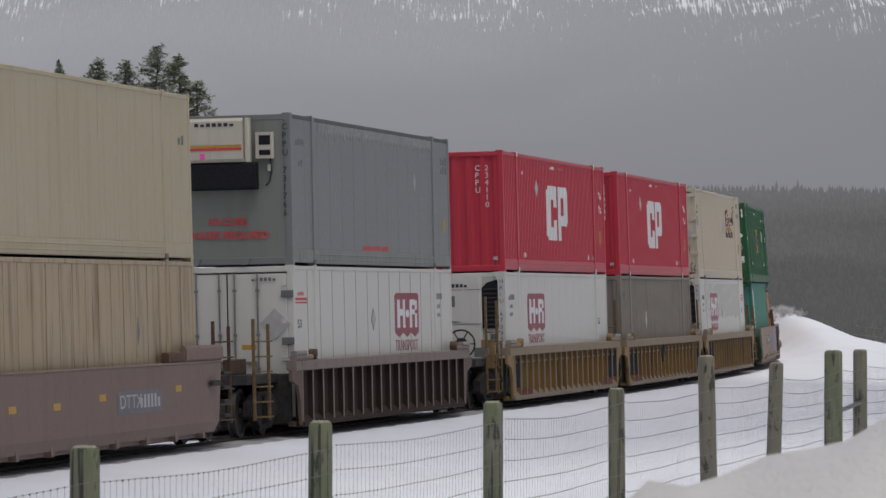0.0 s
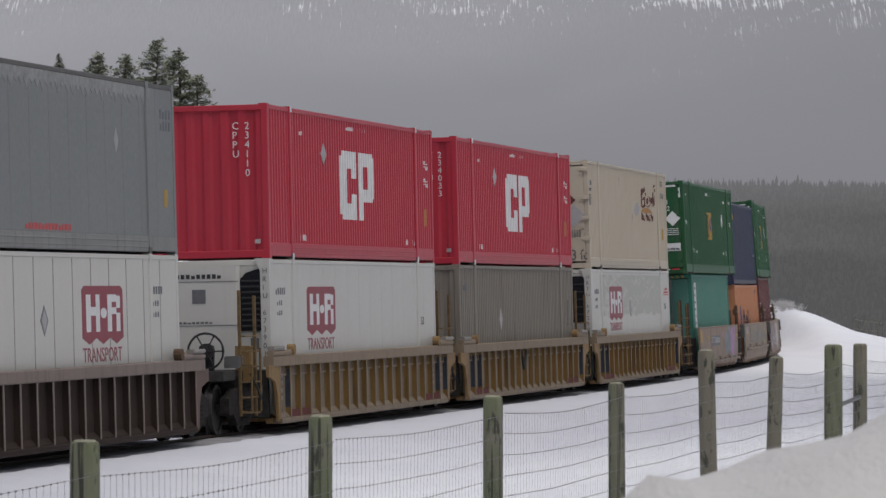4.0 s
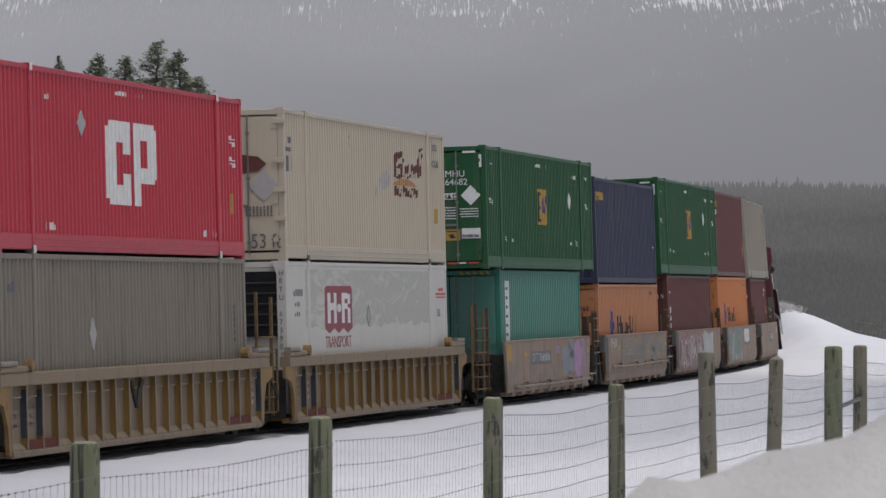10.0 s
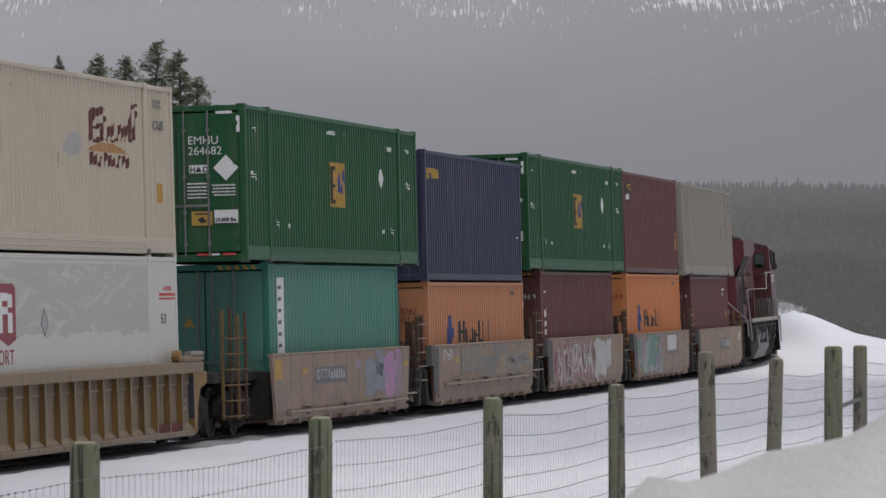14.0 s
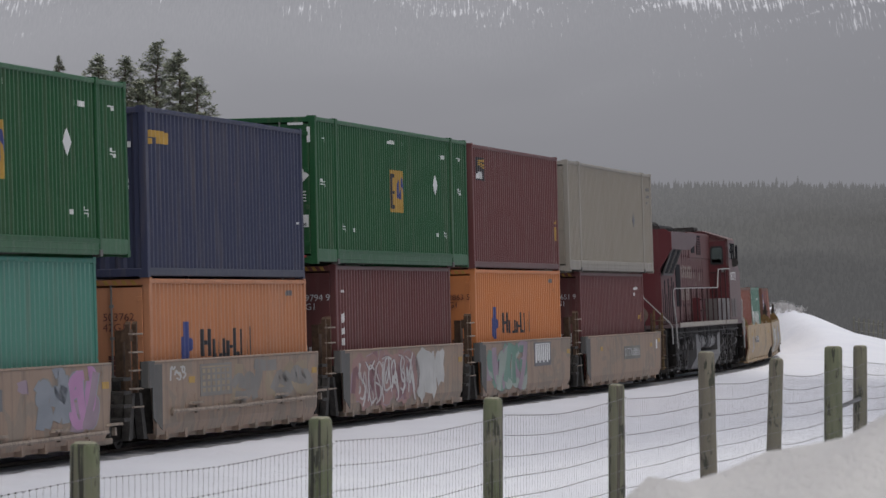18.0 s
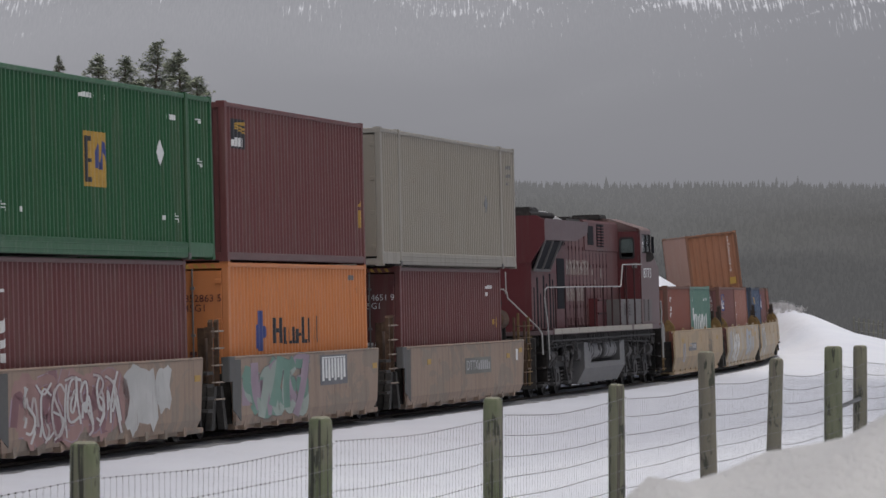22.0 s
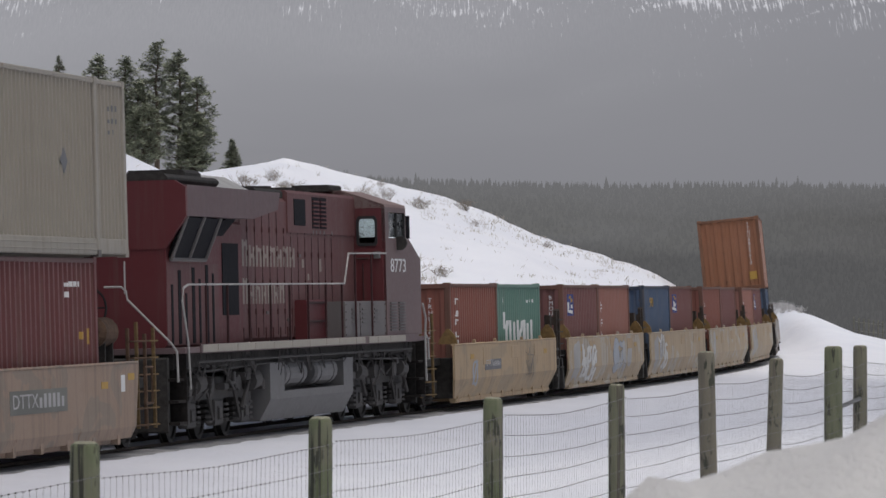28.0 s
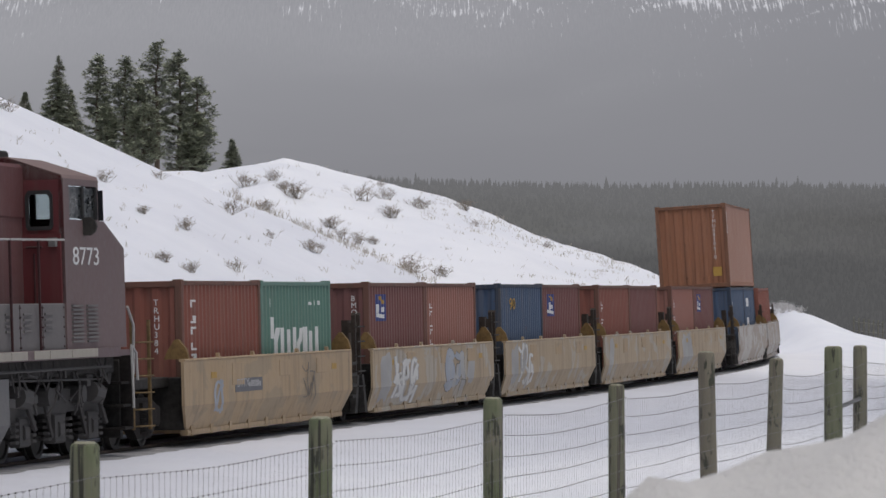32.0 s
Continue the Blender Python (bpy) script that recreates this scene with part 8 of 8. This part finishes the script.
def spray(car, x0, x1, z0, z1, style, seed, w=1.50):
    """A ragged area of spray paint on a flat side, following its fold where it reaches below it."""
    rng = random.Random(seed)
    n = max(6, int((x1 - x0) / 0.16))
    bm = bmesh.new()
    rows = [[], [], []]
    for i in range(n + 1):
        x = x0 + (x1 - x0) * i / n
        edge = min(i, n - i) / n
        shut = max(0.0, 0.12 - edge) * 1.8 * (z1 - z0)
        lo = z0 + shut + (0.09 + 0.06 * sin(x * 3.1 + seed) + 0.04 * sin(x * 9 + seed) + rng.uniform(-0.05, 0.05)) * (z1 - z0)
        hi = z1 - shut * 0.7 - (0.06 + 0.05 * sin(x * 4.3 + seed * 2) + rng.uniform(-0.03, 0.03)) * (z1 - z0)
        folded = car in tans or car in lasts
        mid = max(lo + 0.01, min(0.66, hi - 0.01)) if folded else (lo + hi) / 2
        for row, z in zip(rows, (lo, mid, hi)):
            y = -w - 0.004 + (max(0.0, 0.66 - z) / 0.47 * 0.20 if folded else 0)
            row.append(bm.verts.new((x + rng.uniform(-0.05, 0.05) + 0.16 * sin(z * 7 + seed) * (edge < 0.05), y, z)))
    for p, q in zip(rows, rows[1:]):
        for i in range(n):
            bm.faces.new([p[i], p[i + 1], q[i + 1], q[i]])
    part("spray_painting", bm, GRAF[style], car, "weathered spray painting")


STROKES = [[(0.15, 1.0), (0.24, 0.55), (0.08, 0.0)], [(0.08, 0.88), (0.62, 1.0), (0.78, 0.68), (0.2, 0.5)], [(0.2, 0.5), (0.88, 0.36), (0.66, 0.02), (0.12, 0.12)],
           [(0.82, 1.0), (0.7, 0.5), (0.96, 0.0)], [(0.1, 0.06), (0.5, 0.55), (0.92, 0.96)], [(0.36, 1.0), (0.08, 0.66), (0.55, 0.42), (0.86, 0.2), (0.4, 0.0)],
           [(0.95, 0.86), (0.4, 0.98), (0.05, 0.5), (0.35, 0.04), (0.98, 0.2)], [(0.0, 0.3), (0.3, 0.78), (0.5, 0.3), (0.72, 0.8), (1.0, 0.1)], [(0.02, 0.95), (0.55, 0.82), (1.02, 0.98)],
           [(0.5, 0.7), (0.2, 0.46), (0.6, 0.3), (0.8, 0.55), (0.5, 0.7)]]


def rounded(pts):
    """Cuts the corners of an open line twice."""
    for _ in range(2):
        out = [pts[0]]
        for (a, b), (c, d) in zip(pts, pts[1:]):
            out += [(a * 0.75 + c * 0.25, b * 0.75 + d * 0.25), (a * 0.25 + c * 0.75, b * 0.25 + d * 0.75)]
        pts = out + [pts[-1]]
    return pts


def stroke(bm, pts, w, lift, fold, side=1.50, broad=3.0):
    """A flat brush line on a car's side; the brush is broader along the car than it is high."""
    rows = []
    for i, (u, z) in enumerate(pts):
        a, b = pts[max(0, i - 1)], pts[min(len(pts) - 1, i + 1)]
        d = Vector((b[0] - a[0], b[1] - a[1]))
        d = d.normalized() if d.length > 1e-6 else Vector((1, 0))
        row = []
        for k in (-0.5, 0.5):
            zz = z + d.x * w * k
            y = -side - lift + (max(0.0, 0.66 - zz) / 0.47 * 0.20 if fold else 0)
            row.append(bm.verts.new(((u - d.y * w * k) * broad, y, zz)))
        rows.append(row)
    for p, q in zip(rows, rows[1:]):
        bm.faces.new([p[0], p[1], q[1], q[0]])


def scrawl(car, x0, x1, z0, z1, letters, fills, line, seed, w=0.12, edge=0.045, per=3):
    """A row of interlocked spray-painted letter shapes with outlines; nothing that can be read."""
    rng = random.Random(seed)
    fold = car in tans or car in lasts
    meshes = {k: bmesh.new() for k in (line, *fills)}
    u0, u1 = x0 / 3, x1 / 3
    cell = (u1 - u0) / letters
    n = 0
    for k in range(letters):
        tilt, wide, low_, tall = rng.uniform(-0.3, 0.3), rng.uniform(0.8, 1.25), rng.uniform(0, 0.14), rng.uniform(0.8, 1.0)
        for shape in rng.sample(STROKES, per):
            pts = [(u0 + cell * (k + 0.05 + 0.95 * (0.5 + (a - 0.5) * wide + tilt * (b - 0.5))) + rng.uniform(-0.04, 0.04),
                    z0 + (z1 - z0) * min(1, max(0, low_ + (tall - low_) * b + rng.uniform(-0.1, 0.1)))) for a, b in shape]
            pts = rounded(pts)
            n += 1
            base = 0.006 if fold else 0.0025
            if edge:
                stroke(meshes[line], pts, w + edge, base + 0.0003 * n, fold)
            stroke(meshes[fills[n % len(fills)]], pts, w * rng.uniform(0.8, 1.1), base + 0.0003 * n + 0.0018, fold)
    for k, bm in meshes.items():
        if len(bm.verts):
            part("spray_painting", bm, GRAF[k], car, "weathered spray-painted strokes")["kind"] = "stuff"
        else:
            bm.free()


def number_board(car, x0, x1, z0, z1, body=None, w=1.50, back=FADED_BLACK):
    plate("number_board", car, back, w, [rect(x0, x1, z0, z1)], "board with pale lettering")
    if body:
        side_text(body, x0 + 0.12, z0 + 0.09, (z1 - z0) * 0.86, GREY_MARK, car, w + 0.004, squeeze=1.75)
        plate("number_marking", car, GREY_MARK, w, bars(x0 + (x1 - x0) * 0.5, x1 - 0.1, z0 + 0.08, z1 - 0.02, 6, 0.6), "", 0.009)
    else:
        plate("number_marking", car, GREY_MARK, w, bars(x0 + 0.1, x1 - 0.1, z0 + 0.05, z1, 8, 0.55), "", 0.009)


def reflectors(car, spots, w=1.50):
    for x, z in spots:
        plate("reflector", car, YELLOW_MARK, w, [rect(x, x + 0.42, z, z + 0.11)], "amber reflector")


first = MOVING[0][0]
number_board(first, 1.79, 4.77, 0.68, 1.05, "DTTX")
reflectors(first, [(0.65, 0.92), (-2.1, 0.84), (-4.6, 0.85), (5.7, 0.97), (-6.8, 0.85)])
part("end_flange", made(cbox, 6.5, 9.2, -1.52, -1.40, 1.46, 1.74, 0.05), FLATA, first)
bm = bmesh.new()
tube(bm, [(8.05, -1.56, 1.07), (8.65, -1.56, 1.07)], 0.05, 8)
part("handle", bm, STEEL_DARK, first)
part("guide", made(cbox, 5.3, 6.4, -1.50, -1.36, 1.46, 1.64, 0.03), RUSTY, first)
for k in range(4):
    part("step_plate", made(cbox, 9.3, 9.75, -1.5, -0.9, 0.45 + 0.25 * k, 0.51 + 0.25 * k, 0.01), STEEL_DARK, first)
stanchion(first, 10.3, RUSTY, 2.15)

brown_car = MOVING[3][0]
brake_wheel(golden[0], -10.5, -0.62, 1.52, 0.33)
part("sign_board", made(cbox, -10.02, -9.98, -1.0, -0.72, 1.62, 1.72, 0.01), YELLOW_MARK, brown_car, "yellow sign")
bm = bmesh.new()
for y in (-0.5, 0.5):
    cbox(bm, -10.4, -9.0, y - 0.06, y + 0.06, 1.16, 1.45, 0.02)
part("brake_gear", bm, RUSTY, brown_car)
air_tank(brown_car, -9.9, 0.2, 1.35, RUSTY)
for i, car in enumerate(golden):
    # dark bays with pale stencils near the well's ends, red primer low down
    p = (2 * 8.35 - 0.12) / 19
    for k in ((0, 17, 18) if i == 0 else (0, 1, 18)):
        x = -8.35 + 0.06 + p * k
        part("bay_panel", made(box, x + 0.02, x + p - 0.02, -1.380, -1.34, 0.42, 1.14), BLUE_GREY, car, "dark blue-grey stencilled bay")
        part("bay_panel", made(box, x + p - 0.018, x + p - 0.008, -1.49, -1.37, 0.42, 1.14), BLUE_GREY, car, "dark blue-grey stencilled bay")
        bm = bmesh.new()
        for j in range(4):
            box(bm, x + 0.14, x + p - 0.2, -1.390, -1.37, 0.56 + 0.14 * j, 0.64 + 0.14 * j)
        part("stencil", bm, GREY_MARK, car)["kind"] = "stuff"
    for k in (1, 2, 16, 17):
        x = -8.35 + 0.06 + p * k
        part("primer_patch", made(box, x + 0.05, x + p - 0.05, -1.482, -1.40, 0.24, 0.37), PRIMER, car, "dark red primer patch")
    air_tank(car, -9.6, 0.3, 1.40, GOLD)
bm = bmesh.new()
x = -8.29 + 16.58 / 19 * 8
tube(bm, [(x + 0.1, -1.50, 1.16), (x + 0.42, -1.50, 0.72)], 0.035, 5)
tube(bm, [(x + 0.85, -1.50, 1.16), (x + 0.45, -1.50, 0.72)], 0.035, 5)
part("brace_strap", bm, STEEL_DARK, golden[1], "dark V-shaped strap")
part("bay_panel", made(box, -8.29 + 16.58 / 19 * 12 + 0.1, -8.29 + 16.58 / 19 * 13 - 0.1, -1.385, -1.34, 0.80, 1.02), PRIMER, golden[1], "dark red patch")
part("bay_panel", made(box, -8.29 + 16.58 / 19 * 12 + 0.1, -8.29 + 16.58 / 19 * 13 - 0.1, -1.385, -1.34, 0.72, 0.98), STEEL_DARK, golden[2], "small dark panel")

scrawl(units[3], -6.2, -1.0, 0.28, 1.42, 5, ("green", "mauve", "mist", "green"), "ink", 1, 0.19, 0.02, 5)
plate("name_board", units[3], FADED_BLACK, 1.50, [rect(0.2, 2.7, 0.80, 1.38)], "dark board with white lettering")
plate("letter", units[3], WHITE_MARK, 1.50, [rect(0.35 + 0.28 * k, 0.53 + 0.28 * k, 0.88 + 0.05 * (k % 2), 1.31) for k in range(8)] + [rect(0.35, 2.5, 1.32, 1.345)], "white lettering", 0.010)
spray(units[2], -6.3, 0.6, 0.24, 1.42, "rose", 2)
scrawl(units[2], -6.2, 0.2, 0.28, 1.40, 5, ("plum", "rose"), "mauve", 21, 0.15, 0.03, 3)
scrawl(units[2], -5.7, 0.0, 0.30, 1.38, 7, ("silver", "chalk", "chalk"), "plum", 12, 0.042, 0.035, 4)
spray(units[2], 0.3, 2.5, 0.24, 1.44, "chalk", 3)
spray(units[2], 2.55, 3.5, 0.5, 1.42, "chalk", 4)
scrawl(units[1], -5.9, -4.7, 1.10, 1.36, 3, ("chalk",), "chalk", 5, 0.035, 0, 2)
scrawl(units[1], -1.3, 5.0, 0.62, 1.40, 4, ("camo", "ochre", "camo"), "ochre", 6, 0.20, 0.0, 3)
plate("name_board", units[1], GRAF["camo"], 1.50, [rect(-3.8, -1.45, 0.80, 1.36)], "faded blue-grey board", 0.010)
plate("letter", units[1], GRAF["ochre"], 1.50, [rect(-3.65 + 0.36 * k, -3.45 + 0.36 * k, z, z + 0.07) for k in range(6) for z in (0.87, 0.98, 1.09, 1.20)] + [rect(-3.7, -1.6, 1.29, 1.32)], "faint tan lettering", 0.014)
scrawl(units[0], 1.3, 3.1, 0.46, 1.40, 2, ("slate",), "camo", 7, 0.17, 0.02, 4)
scrawl(units[0], 3.2, 4.9, 0.44, 1.40, 2, ("pink", "pink", "mauve"), "slate", 8, 0.15, 0.025, 4)
spray(units[0], 0.4, 0.9, 1.06, 1.30, "mauve", 9)
number_board(units[0], -3.5, -0.6, 0.84, 1.16, "DTTX")
number_board(units[4], -0.15, 3.10, 0.76, 1.12, "DTTX", back=GRAF["board"])
END_GREY = paint("grey_end_paint", (0.082, 0.080, 0.078), 0.65, 0.3, 0.5, 0.1)
for u in units[1:]:
    plate("end_panel", u, END_GREY, 1.50, [[(-7.12, 0.52), (-6.5, 0.30), (-6.45, 1.40), (-7.12, 1.40)]], "grey repainted end panel")
    part("junction_box", made(cbox, -7.55, -7.14, -1.56, -1.40, 1.02, 1.46, 0.02), END_GREY, u, "small grey box at the unit's end")
for u in units:
    reflectors(u, [(-4.6, 1.05), (5.2, 1.05)])
plate("label_plate", units[0], YELLOW_MARK, 1.50, [rect(-6.95, -6.35, 0.98, 1.36)], "worn amber panel")
plate("label_plate", units[4], WHITE_MARK, 1.50, [rect(6.45, 6.7, 0.98, 1.25)], "small white sign")
air_tank(units[4], 7.1, -0.85, 1.95, RUSTY, 0.25)
brake_wheel(units[4], 7.9, -0.55, 2.35, 0.36)
reflectors(units[4], [(6.9, 1.16)])
part("grab_frame", made(tube, [(8.1, -1.48, 0.75), (8.1, -1.48, 1.35), (8.6, -1.48, 1.35), (8.6, -1.48, 0.75), (8.1, -1.48, 0.75)], 0.03, 5), RUSTY, units[4])
stanchion(units[4], 8.6, RUSTY, 2.0)
stanchion(units[4], 9.2, POLE, 2.1)
number_board(tans[0], -3.4, -1.25, 0.82, 1.06, "DTTX")
scrawl(tans[0], 2.0, 3.4, 0.45, 1.34, 2, ("scrawl",), "scrawl", 11, 0.022, 0, 3)
scrawl(tans[0], -5.0, -4.3, 0.40, 1.20, 1, ("sky",), "grey", 16, 0.05, 0, 3)
spray(tans[1], -6.4, -5.2, 0.30, 1.40, "grey", 17)
scrawl(tans[1], -4.9, -2.5, 0.26, 1.40, 3, ("white",), "grey", 12, 0.085, 0.05, 3)
scrawl(tans[1], 0.6, 3.0, 0.34, 1.38, 2, ("sky", "sky", "grey"), "scrawl", 13, 0.14, 0.03, 4)
spray(tans[1], 3.4, 4.2, 0.5, 1.38, "grey", 19)
spray(tans[2], -6.4, -5.3, 0.30, 1.40, "grey", 20)
scrawl(tans[2], -5.2, -3.3, 0.26, 1.40, 3, ("white", "white", "grey"), "grey", 14, 0.06, 0.03, 3)
spray(tans[3], -6.3, -5.5, 0.30, 1.38, "grey", 18)
spray(tans[4], -6.3, -3.6, 0.30, 1.38, "grey", 15)
for t_ in tans:
    reflectors(t_, [(-5.2, 1.1), (4.8, 1.1)])
    for x in (-3.6, 0.2, 3.4):
        part("patch_plate", made(cbox, x, x + 0.9, -1.508, -1.49, 0.95 + 0.1 * (x > 0), 1.34, 0.004), TANCAR, t_, "welded patch plate")
for t_ in tans + lasts:
    for x in (-6.7, 6.7):
        bm = bmesh.new()
        prism(bm, [(-1.49, 1.46), (-1.05, 1.46), (-1.12, 1.62), (-1.25, 1.80), (-1.31, 1.80), (-1.44, 1.64)], 0, x - 0.06, x + 0.06)
        part("corner_guide", bm, OCHRE, t_, "ochre triangular corner guide")


# ---------------------------------------------------------------- all that moves
def motions():
    for ob, s, z in MOVING:
        walk(ob, [(t, on_track(s - train_at(t), z)) for t in range(33)])
    for ob, x, z in SPINNING:
        rows = []
        for k in range(321):
            t = k / 10
            rows.append((t, Matrix.Translation((x, 0, z)) @ Matrix.Rotation(-train_at(t) / 0.4585, 4, "Y")))
        walk(ob, rows)


motions()
